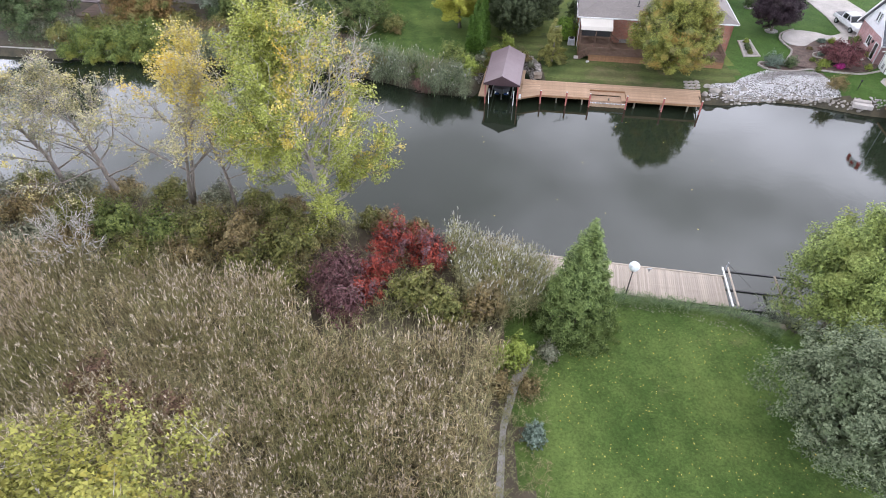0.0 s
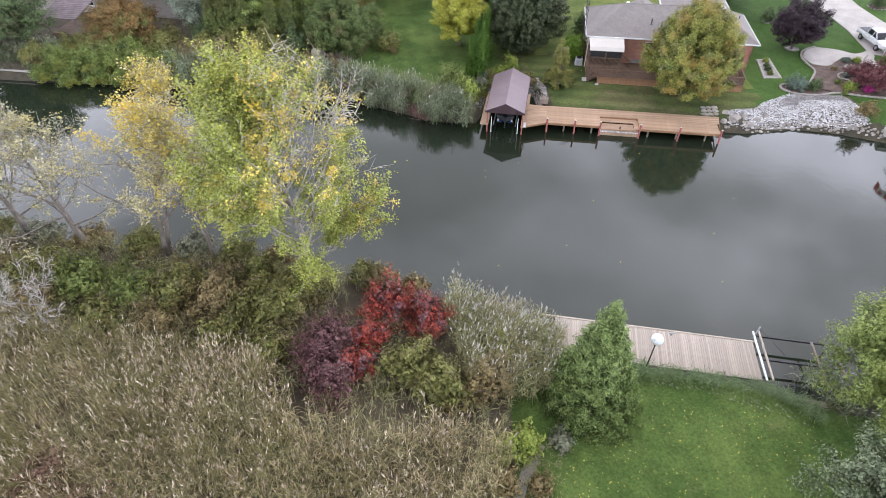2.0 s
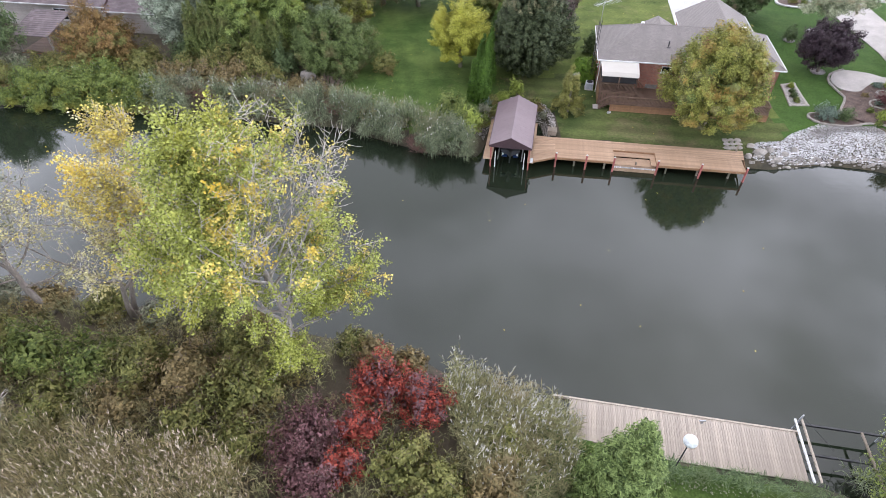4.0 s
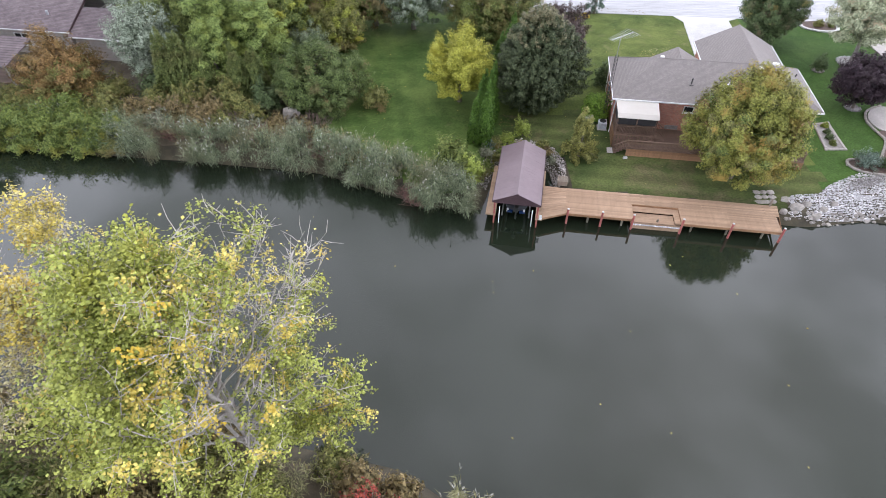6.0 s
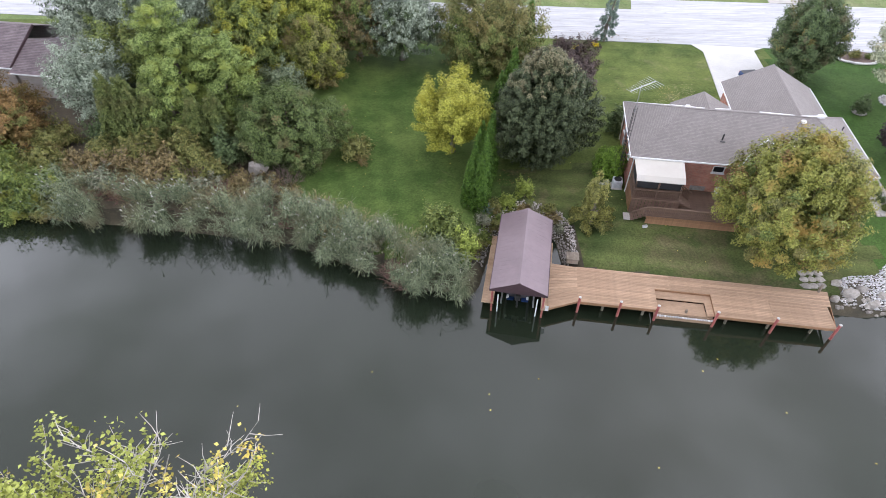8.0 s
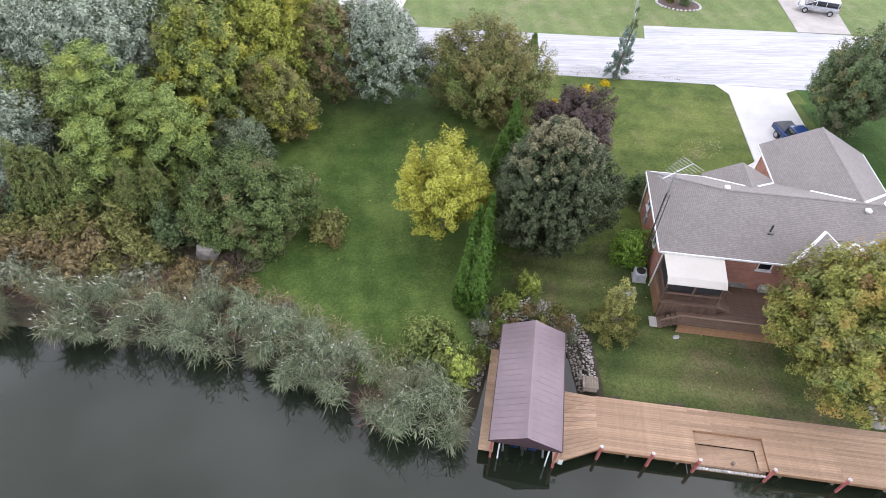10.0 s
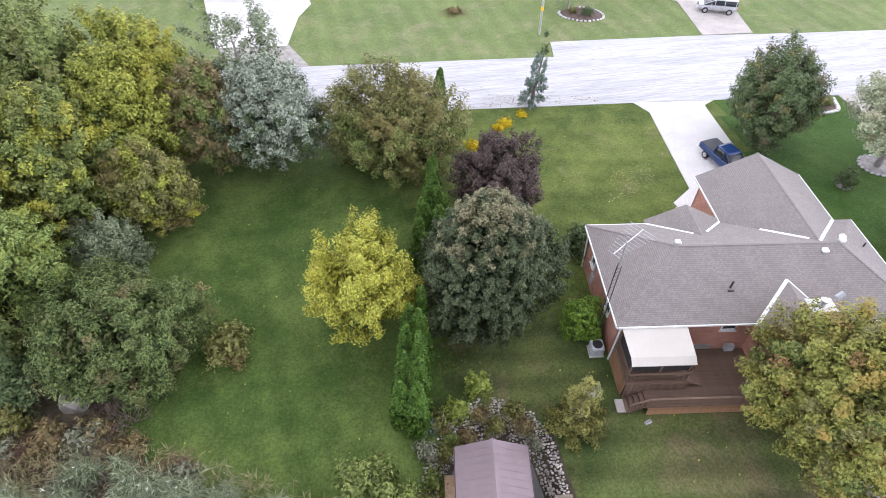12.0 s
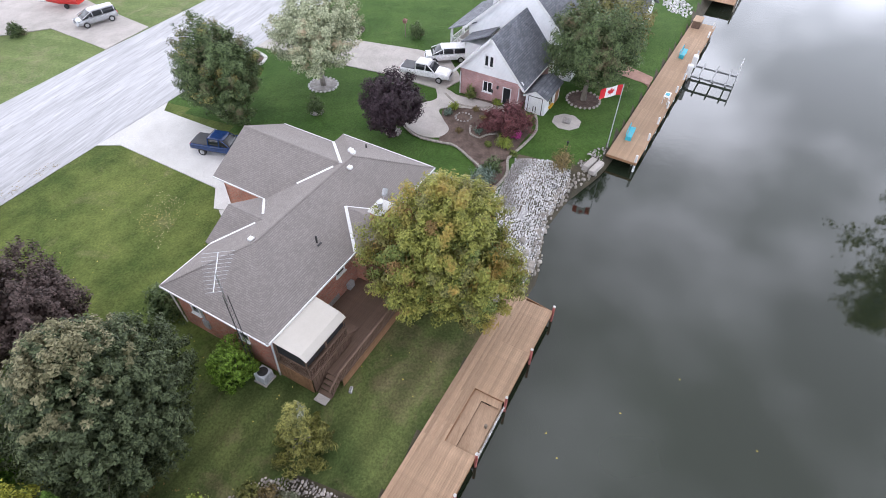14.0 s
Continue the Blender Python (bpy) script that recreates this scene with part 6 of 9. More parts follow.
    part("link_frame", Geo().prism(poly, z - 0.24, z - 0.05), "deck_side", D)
    for k in range(15):
        t0, t1 = k / 15, (k + 0.94) / 15
        q = lambda t, a, b: (a[0] * (1 - t) + b[0] * t, a[1] * (1 - t) + b[1] * t)
        poly2 = [q(t0, poly[0], poly[3]), q(t0, poly[1], poly[2]), q(t1, poly[1], poly[2]), q(t1, poly[0], poly[3])]
        part("plank", Geo().prism(poly2, z - 0.045, z - 0.002), "deck_wood", D)
    for s in (1.25, 3.3):
        p0, p1 = k0 + Vector((.15, .95)).normalized() * s, fl + n * s
        part("seam_board", Geo().bar((*p0, z + .012), (*p1, z + .012), .12, .025), "tan_wood", D)
    s = thing("storage_bench", "weathered wooden slatted storage box on the dock", "storage box", 12.1, 66.2, z, -9)
    part("box", Geo().box(-.45, -.4, 0, .45, .4, .5, .02), "old_wood", s)
    for k in range(6):
        part("slat", Geo().box(-.5 + k * .17, -.45, .5, -.35 + k * .17, .45, .54, .008), "old_wood", s)
    return D


main_dock()


def boathouse():
    B = thing("boathouse", "open boathouse with a plum-brown steel roof over the slip", "boathouse", 7.22, 61.45, 0, -10.3)
    L, W, ze, zr = 8.35, 2.12, 2.3, 3.28
    for sgn in (-1, 1):
        v = [(0, 0, zr), (0, L, zr), (sgn * W, L, ze), (sgn * W, 0, ze)]
        g = Geo().add(v + [(x, y, z - .04) for x, y, z in v], [(0, 1, 2, 3), (7, 6, 5, 4), (0, 4, 5, 1), (1, 5, 6, 2), (2, 6, 7, 3), (3, 7, 4, 0)])
        rf = part("roof", g, "roof_metal", B, "ribbed plum-brown steel roof sheet")
        rib = Geo()
        k = 0.15
        while k < L:
            rib.bar((0.02 * sgn, k, zr + .012), (sgn * W, k, ze + .012), 0.02, 0.004)
            k += 0.41
        part("rib_sheet", rib, "roof_metal", rf)
        part("edge_trim", Geo().bar((sgn * W, 0, ze - .03), (sgn * W, L, ze - .03), .05, .12), "brown_metal", B)
        part("beam", Geo().bar((sgn * (W - .22), .2, ze - .12), (sgn * (W - .22), L - .2, ze - .12), .12, .2), "deck_brown", B)
        for y in (.25, 2.9, 5.5, 8.0):
            part("post", Geo().box(sgn * (W - .22) - .07, y - .07, -1.0, sgn * (W - .22) + .07, y + .07, ze - .05, .01), "red_post" if y < 1 else "deck_brown", B)
        part("side_wall", Geo().box(sgn * (W - .28), 4.2, 0.5, sgn * (W - .24), 8.1, ze - .1), "brown_metal", B)
    part("ridge_cap", Geo().add([(-.2, 0, zr - .05), (0, 0, zr + .05), (.2, 0, zr - .05), (-.2, L, zr - .05), (0, L, zr + .05), (.2, L, zr - .05)], [(0, 1, 4, 3), (1, 2, 5, 4), (0, 2, 1), (3, 4, 5), (0, 3, 5, 2)]), "roof_metal", B)
    for y in (0.02, L - .06):
        part("gable_panel", Geo().add([(-W, y, ze - .22), (W, y, ze - .22), (W, y, ze), (0, y, zr - .03), (-W, y, ze), (-W, y + .04, ze - .22), (W, y + .04, ze - .22), (W, y + .04, ze), (0, y + .04, zr - .03), (-W, y + .04, ze)],
             [(0, 1, 2, 3, 4), (9, 8, 7, 6, 5), (0, 5, 6, 1), (1, 6, 7, 2), (2, 7, 8, 3), (3, 8, 9, 4), (4, 9, 5, 0)]), "brown_metal", B)
    # side catwalks
    part("catwalk", Geo().box(-W - .55, .15, .48, -W + .35, 7.4, .66, .01), "tan_wood", B)
    part("catwalk", Geo().box(W - .35, .15, .48, W + .25, 7.4, .66, .01), "tan_wood", B)
    part("notice_board", Geo().box(W - .05, -.02, .7, W + .2, .02, 1.25), "white", B, "white board beside the slip")
    # boat lift in the slip
    for sgn in (-1, 1):
        part("lift_beam", Geo().bar((sgn * 1.2, .3, .55), (sgn * 1.2, 7.2, .55), .12, .16), "steel", B)
        part("lift_guide", Geo().tube([(sgn * 1.45, .25, -.5), (sgn * 1.45, .25, 1.5)], .05, 8), "white", B)
    boat = thing("motor_boat", "dark motor boat stored on the lift under the roof", "boat", 0, 0)
    boat.matrix_basis = pose(7.22, 61.45, 0, 0, 0, -10.3)
    g = Geo()
    st = []
    for y, w, z0, z1 in ((0.9, .95, .62, 1.25), (2.5, 1.0, .6, 1.3), (4.2, .9, .64, 1.38), (5.4, .55, .75, 1.46), (6.0, .06, .98, 1.5)):
        st.append([(-w, y, z1), (-w * .8, y, z0 + .12), (0, y, z0), (w * .8, y, z0 + .12), (w, y, z1)])
    v = [p for s in st for p in s]
    f = [(i * 5 + k, i * 5 + k + 1, i * 5 + k + 6, i * 5 + k + 5) for i in range(4) for k in range(4)] + [(4, 3, 2, 1, 0)] + [(i * 5, i * 5 + 5, i * 5 + 9, i * 5 + 4) for i in range(4)]
    part("hull", g.add(v, f), "vinyl_black", boat, "dark covered hull")
    part("outboard_motor", Geo().box(-.2, .35, .9, .2, .85, 1.45, .06).box(-.07, .4, .1, .07, .7, .9, .02), "dark", boat)
    for x in (-.75, .72):
        part("fender", Geo().tube([(x, .8, .62), (x, .8, .95)], .09, 8), "white", boat)
    for x in (-.8, .3):
        part("swim_platform", Geo().box(x, .55, .7, x + .5, .9, .76), "car_blue", boat)
    g = thing("mooring_timber", "weathered timber lying against the bank", "timber", 4.2, 63.0, 0, 20)
    part("beam", Geo().bar((-.2, 2.9, .75), (-1.4, 5.3, 1.05), .22, .2), "old_wood", g)
    return B


boathouse()


def near_dock():
    D = thing("grey_dock", "sun-bleached grey plank dock on the marshy bank", "dock")
    fl, fr = Vector((8.0, 34.85)), Vector((23.0, 32.2))
    planked(D, "plank", (8.5, 31.45), (22.35, 29.05), 3.25, 0.155, "grey_wood", 0.68, along=False)
    d = (fr - fl).normalized()
    n = Vector((-d.y, d.x))
    part("fascia", Geo().bar((*(fl - n * 0.05), .55), (*(fr - n * 0.05), .55), .06, .22), "old_wood", D)
    part("edge_board", Geo().bar((*(fl + n * .06), .70), (*(fr + n * .06), .70), .12, .05), "grey_wood", D)
    for k in range(7):
        p = fl + d * (0.4 + k * 2.3) - n * 0.15
        part("pile", Geo().tube([(p.x, p.y, -1.3), (p.x, p.y, .6)], .1, 7), "old_wood", D)
    p = fl + d * 9.35 - n * .35
    part("cleat", Geo().box(p.x - .05, p.y - .05, .68, p.x + .05, p.y + .05, .95).box(p.x - .2, p.y - .04, .9, p.x + .2, p.y + .04, .97), "grey_metal", D)
    # boat lift frame beyond the dock's end
    F = thing("boat_lift", "rusty steel boat lift frame beside the grey dock", "boat lift")
    a, b = Vector((23.0, 33.0)), Vector((22.35, 28.9))
    for off in (0.0, 0.42):
        part("rail", Geo().bar((a.x + off, a.y, .95), (b.x + off, b.y, .95), .12, .1), "white" if off == 0 else "grey_wood", F)
    for q in (.15, 2.2):
        p0 = a + (b - a).normalized() * q
        part("cross_beam", Geo().bar((p0.x + .2, p0.y, .62), (p0.x + 5.4, p0.y - .9, .62), .12, .14), "dark", F)
    for k in (3.9, 5.3):
        part("bunk", Geo().bar((a.x + k, a.y - .2 - k * .16, .7), (b.x + k, b.y - .2 - k * .16, .7), .14, .1), "old_wood", F)
    for k in (.3, 5.3):
        part("upright", Geo().tube([(a.x + k, a.y - k * .16, -1), (a.x + k, a.y - k * .16, 1.5)], .06, 7), "grey_metal", F)
    part("winch_cable", Geo().tube([(23.3, 32.9, 1.4), (24.6, 31.0, .7)], .02, 4), "dark", F)
    # steps from the lawn
    S = thing("wooden_steps", "weathered timber steps down to the water", "steps")
    for k in range(4):
        p = Vector((24.0, 25.6)) + Vector((.22, .62)) * k
        part("tread", Geo().bar((p.x - .9, p.y + .15, .86 - k * .14), (p.x + 1.1, p.y - .2, .86 - k * .14), .55, .1), "old_wood", S)
    # lamp post
    P = thing("lamp_post", "black lamp post with a white globe by the grey dock", "street lamp", 14.42, 29.75, .75)
    part("pole", Geo().tube([(0, 0, -.1), (0, 0, .12), (0, 0, .14), (.02, .05, 3.2)], [.12, .12, .05, .035], 8), "dark", P)
    g = Geo()
    rings = []
    for k in range(9):
        a = math.pi * k / 8
        rings.append((.05 + .35 * math.sin(a) ** .8, 3.55 - .33 * math.cos(a)))
    v = [(r * math.cos(2 * math.pi * j / 14) + .02, r * math.sin(2 * math.pi * j / 14) + .05, z) for r, z in rings for j in range(14)]
    f = [(i * 14 + j, i * 14 + (j + 1) % 14, i * 14 + 14 + (j + 1) % 14, i * 14 + 14 + j) for i in range(8) for j in range(14)]
    part("globe", g.add(v, f + [tuple(range(13, -1, -1)), tuple(range(112, 126))]), "globe", P, "white round lamp globe", smooth=True)


near_dock()

# ---- trees and shrubs on the far bank ----
plant("yellow_tree", "small tree in bright yellow autumn leaf on the lawn", "tree", 2.7, 80.9, 8.3, 3.9, "yellow", "round", h0=.12, count=26000, size=.19, clumps=120, clump_r=.82, hollow=.4, seed=11)
plant("pear_tree", "dense oval grey-green tree with a bronze top", "tree", 10.9, 80.0, 11.3, 4.2, "pear", "egg", oval=1.1, h0=.0, count=50000, size=.20, clumps=640, clump_r=.46, hollow=.64, seed=12, extra=[("pear_top", .75, .84, 2), ("pear_top", .3, .7, .84)])
plant("plum_tree", "round dark purple-leaved plum tree on the lawn", "tree", 14.8, 90.8, 6.7, 3.85, "plum", "round", h0=.08, count=16000, size=.22, clumps=200, clump_r=.6, hollow=.6, seed=13)
plant("autumn_maple", "broad maple turning from green to gold beside the deck", "tree", 28.1, 67.0, 11.2, 5.4, "maple_turn", "egg", oval=.86, h0=.07, count=54000, size=.21, clumps=330, clump_r=.82, hollow=.42, seed=14, extra=[("orange", .05, .3, 1), ("brown", .14, .0, 1), ("green", .10, 0, .75)])
plant("bronze_tree", "wide bushy tree with bronze-green leaves", "tree", 7.1, 98.4, 9.5, 6.0, "brown", "round", h0=-.05, count=30000, size=.24, clumps=260, clump_r=.9, hollow=.55, seed=15, extra=[("green", .35, 0, .75)])
plant("silver_maple", "silver-leaved maple with a short trunk", "tree", -3.2, 100.4, 10.6, 4.9, "silver", "egg", h0=.12, count=18000, size=.27, clumps=240, clump_r=.8, seed=16, extra=[("dark_green", .25, 0, .7)])
plant("purple_green_tree", "tree with reddish-green leaves at the lawn's edge", "tree", -8.4, 101.5, 10.2, 4.2, "bush_brown", "egg", h0=.05, count=14000, size=.27, clumps=180, clump_r=.8, seed=17, extra=[("green", .4, 0, 1)])
plant("apple_tree", "low round dense apple tree", "tree", -12.9, 80.9, 6.6, 4.9, "apple", "round", h0=-.1, count=32000, size=.19, clumps=260, clump_r=.72, hollow=.78, seed=18, extra=[("bush_brown", .03, .3, 1)])
shrub("small bronze-green shrub on the lawn", -6.6, 80.0, 2.5, 1.9, "bush", seed=19, count=2400, size=.2)
for k, (x, y, h) in enumerate(((4.9, 72.1, 4.7), (5.2, 73.6, 5.0), (5.5, 75.1, 5.2), (5.9, 76.6, 5.4), (6.2, 78.2, 5.6), (7.3, 85.2, 4.6), (7.9, 87.0, 4.8), (8.5, 88.7, 4.9), (9.0, 90.3, 5.0), (9.4, 91.9, 5.0), (8.9, 86.6, 4.6), (9.5, 88.4, 4.7), (12.4, 105.2, 4.2), (12.9, 106.4, 4.4), (4.1, 72.7, 4.6), (4.4, 74.3, 4.8), (4.8, 75.9, 5.0), (5.2, 77.4, 5.2))):
    plant("cedar_tree", "narrow bright green arborvitae in a hedge row", "tree", x, y, h * 1.14, 1.12 if 80 < y < 100 else .88, "cedar", "column", h0=.01, count=4800, size=.21, clumps=420, clump_r=.15, limbs=4, seed=30 + k, group="arborvitae row", aspect=.4, droop=-1.5)
plant("young_pine", "young yellowing pine on the lawn near the boathouse", "tree", 14.4, 70.6, 5.6, 1.9, "young_pine", "cone", h0=.03, count=5200, size=.24, clumps=46, clump_r=.52, core=.05, seed=45, aspect=.35, extra=[("bush_grey", .5, .82, 2)])
shrub("round bright green clipped shrub against the house", *site(-0.95, 2.75), 3.0, 1.5, "lime_cedar", seed=46, shape="round", hollow=.86, h0=-.15, count=6500, size=.13, clumps=260, clump_r=.22)
shrub("dark green shrub at the house corner", *site(0.1, 10.2), 3.2, 1.3, "dark_green", seed=47, count=2800)
plant("spindly_spruce", "thin leaning roadside spruce with sparse branches", "tree", 22.4, 105.3, 8.2, 1.5, "blue_spruce", "cone", h0=.08, count=3600, size=.26, clumps=70, clump_r=.36, core=0, seed=48, aspect=.35, lean=(.8, .3), extra=[("dark_green", 1, .72, 2)])
plant("round_maple", "dense dark green round-headed maple by the driveway", "tree", 42.4, 95.6, 9.6, 4.3, "dark_green", "round", h0=.06, count=24000, size=.24, clumps=260, clump_r=.75, hollow=.6, seed=49, extra=[("brown", .15, .4, 1)])
plant("pale_maple", "airy pale-leaved maple in a stone ring", "tree", 51.2, 89.7, 10.0, 5.2, "pale_maple", "round", h0=.26, count=14000, size=.25, clumps=170, clump_r=.8, seed=50, bark="bark_pale")
plant("purple_maple", "small dark purple maple on the lawn", "tree", 45.9, 79.0, 6.2, 3.2, "plum_dark", "round", h0=.16, count=13000, size=.23, clumps=190, clump_r=.6, hollow=.55, seed=51)
plant("maple_tree", "large dark green maple in a round stone bed", "tree", 58.9, 62.6, 10.2, 4.6, "dark_green", "round", h0=.2, count=22000, size=.25, clumps=300, clump_r=.85, seed=52)
plant("brown_maple", "brownish maple behind the green one", "tree", 65.5, 62.2, 9.2, 4.4, "brown", "round", h0=.16, count=10000, size=.28, clumps=220, clump_r=.8, seed=53)
plant("japanese_maple", "low spreading red japanese maple in the garden bed", "tree", 50.0, 68.6, 3.3, 2.5, "jmaple", "dome", h0=.25, count=6500, size=.18, clumps=70, clump_r=.6, seed=54, twigs=30, twig_mat="twig_red")

# the thicket on the left
plant("white_pine", "soft light green white pine in the thicket", "tree", -20.2, 86.6, 10.2, 4.9, "pine", "plates", h0=.06, count=20000, size=.30, clumps=150, clump_r=.82, seed=60, aspect=.3)
plant("white_pine", "tall white pine with tiered branches", "tree", -25.2, 88.2, 12.8, 5.4, "pine", "plates", h0=.1, count=22000, size=.30, clumps=160, clump_r=.9, seed=61, aspect=.3)
plant("white_pine", "white pine with drooping lower branches", "tree", -24.6, 83.4, 9.0, 4.2, "pine", "plates", h0=.05, count=15000, size=.30, clumps=110, clump_r=.8, seed=62, aspect=.3)
for k, (x, y, h, r) in enumerate(((-29.2, 81.2, 8.8, 2.1), (-27.2, 80.9, 8.6, 2.0), (-25.4, 81.2, 7.6, 1.8), (-21.6, 81.0, 7.0, 1.9), (-19.6, 81.2, 6.6, 1.8))):
    plant("old_cedar", "broad old cedar with brownish green sprays", "tree", x, y, h, r, "cedar_old", "column", h0=.01, count=7000, size=.27, clumps=420, clump_r=.26, limbs=5, seed=64 + k, group="old cedars", aspect=.4, droop=-1.5)
plant("silver_willow", "grey-leaved willow beside the brown-roofed house", "tree", -33.6, 87.4, 9.2, 4.2, "willow", "round", h0=.12, count=9500, size=.3, clumps=200, clump_r=.8, seed=70, aspect=.4)
plant("silver_poplar", "tall silver-leaved poplar above the thicket", "tree", -28.4, 97.0, 14.0, 6.0, "silver", "round", h0=.12, count=19000, size=.31, clumps=240, clump_r=1.0, seed=71)
plant("silver_poplar", "silver-leaved poplar at the back of the thicket", "tree", -37.5, 99.5, 13.0, 5.4, "silver", "round", h0=.2, count=10000, size=.35, clumps=200, clump_r=1.0, seed=72)
plant("olive_green_tree", "tall olive-green tree in the thicket", "tree", -19.0, 95.5, 12.5, 5.4, "green", "egg", h0=.03, count=22000, size=.28, clumps=230, clump_r=.9, seed=73, extra=[("ygreen", .35, 0, 1)])
plant("yellow_green_tree", "tall tree turning yellow at the thicket's edge", "tree", -14.6, 101.6, 12.2, 5.6, "ygreen", "egg", h0=.04, count=22000, size=.28, clumps=220, clump_r=.95, seed=74, twigs=40, twig_mat="twig")
plant("yellow_green_tree", "bushy olive tree with yellow tips at the lawn's edge", "tree", -12.6, 94.2, 8.2, 3.4, "bush", "egg", h0=.02, count=13000, size=.25, clumps=150, clump_r=.75, seed=75, twigs=20, twig_mat="twig", extra=[("ygreen", .35, .2, 1)])
plant("willow_bush", "soft grey-green bushy willow at the lawn's edge", "tree", -15.4, 89.4, 5.6, 3.0, "apple_pale", "dome", h0=.03, count=11000, size=.24, clumps=120, clump_r=.7, seed=76, aspect=.35)
plant("dark_green_tree", "broad dark green tree filling the thicket", "tree", -21.2, 103.6, 14.5, 6.0, "green", "round", h0=.02, count=18000, size=.32, clumps=180, clump_r=1.0, seed=376)
plant("dark_green_tree", "leafy green tree between the pines and poplars", "tree", -31.2, 91.6, 9.6, 4.4, "green", "round", h0=.02, count=13000, size=.29, clumps=170, clump_r=.9, seed=377)
plant("dark_green_tree", "olive-green tree behind the thicket near the road", "tree", -14.6, 107.0, 13.0, 4.6, "ygreen", "round", h0=.02, count=15000, size=.32, clumps=150, clump_r=.9, seed=378)
plant("orange_tree", "round tree in rusty orange-green leaf", "tree", -42.6, 83.4, 7.4, 5.2, "orange", "dome", h0=.03, count=24000, size=.22, clumps=240, clump_r=.8, seed=77, extra=[("bush", .25, 0, .6)])
plant("dark_spruce", "dark green dense tree at the water's edge", "tree", -59.0, 82.6, 12.5, 6.8, "dark_green", "egg", h0=.0, count=24000, size=.27, clumps=280, clump_r=1.0, seed=78)
plant("dark_tree", "tall green broad tree behind the thicket", "tree", -33.5, 106, 15, 7, "green", "round", h0=.1, count=9000, size=.38, clumps=160, clump_r=1.2, seed=79)
plant("green_tree", "green tree beyond the thicket beside the road", "tree", -26, 110, 14, 6, "green", "round", h0=.1, count=8000, size=.38, clumps=150, clump_r=1.1, seed=80)
plant("birch_tree", "airy pale-leaved birch behind the silver maple", "tree", -5.6, 106.2, 13.0, 4.4, "apple_pale", "round", h0=.25, count=6500, size=.27, clumps=90, clump_r=.8, core=0, seed=81, bark="bark_pale", twigs=40)

# bank shrubs on the far shore
BANK = [(-44.6, 75.6, 3.0, 2.4, "vine"), (-41.2, 75.4, 3.2, 2.6, "vine"), (-37.8, 75.0, 3.2, 2.6, "vine"), (-34.6, 74.8, 3.0, 2.2, "vine"), (-48.4, 76.4, 2.8, 2.4, "vine"), (-52.0, 77.2, 2.6, 2.2, "bush"), (-40, 78.4, 3.2, 2.4, "vine"), (-35.6, 77.8, 3.0, 2.4, "bush"),
        (-44.4, 79.2, 3.0, 2.6, "bush"), (-32.4, 77.6, 2.8, 2.0, "bush_brown"), (-30.2, 79.6, 3.2, 2.0, "bush"), (-27.4, 77.4, 3.0, 1.9, "bush_brown"), (-24.0, 77.4, 3.4, 2.0, "bush_brown"), (-21.2, 77.8, 3.2, 2.0, "bush"), (-19.4, 76.6, 2.4, 1.5, "bush"),
        (-22.4, 79.4, 4.2, 2.0, "bush"), (-18.6, 79.2, 4.0, 2.0, "dark_green"), (-26.0, 79.2, 4.0, 1.9, "bush"), (-29.0, 75.0, 2.4, 1.6, "bush_grey"), (-24.6, 75.2, 2.2, 1.6, "bush_brown"), (-14.2, 75.6, 1.5, 1.2, "bush_brown"), (1.9, 68.4, 3.4, 2.3, "green"), (3.4, 67.0, 2.4, 1.4, "lime"),
        (-36.6, 82.0, 2.8, 2.4, "bush"), (-31.4, 82.6, 3.6, 2.2, "dark_green"), (-56, 79.4, 2.8, 2.4, "bush_grey"), (-48, 80.6, 2.6, 2.4, "bush"), (-52.4, 81.0, 2.2, 2.0, "bush_grey"), (-7.6, 69.6, 1.5, 1.3, "bush_brown"), (-4.2, 67.6, 1.6, 1.3, "bush_grey"),
        (-46.6, 74.2, 2.2, 2.0, "vine"), (-43.0, 74.0, 2.2, 2.0, "vine"), (-39.6, 73.6, 2.3, 2.0, "vine"), (-36.2, 73.3, 2.2, 1.9, "vine"), (-50.2, 75.0, 2.0, 1.9, "vine"), (-33.4, 73.0, 1.8, 1.5, "bush"), (-14.6, 75.0, 1.5, 1.4, "bush_grey"), (-16.6, 75.4, 1.8, 1.4, "bush_brown"), (-12.2, 73.8, 1.4, 1.3, "bush_brown"), (-19.4, 74.6, 2.0, 1.5, "bush_grey"), (-22.4, 75.6, 2.2, 1.6, "bush"), (-25.4, 76.2, 2.4, 1.7, "bush_brown"), (-8.8, 71.6, 1.3, 1.2, "bush_grey"), (-30.6, 76.8, 2.8, 1.8, "bush_brown"), (-27.8, 79.0, 3.2, 1.8, "bush")]
for k, (x, y, h, r, kind) in enumerate(BANK):
    shrub("leafy bank shrub on the far shore", x, y, h, r, kind, seed=90 + k, group="bank shrubs", twigs=40 if kind in ("bush_brown", "bush_grey") else 0, twig_mat="twig", count=int(700 + 400 * r * h) if kind in ("bush_brown", "bush_grey") else int(900 + 520 * r * h), size=.2)


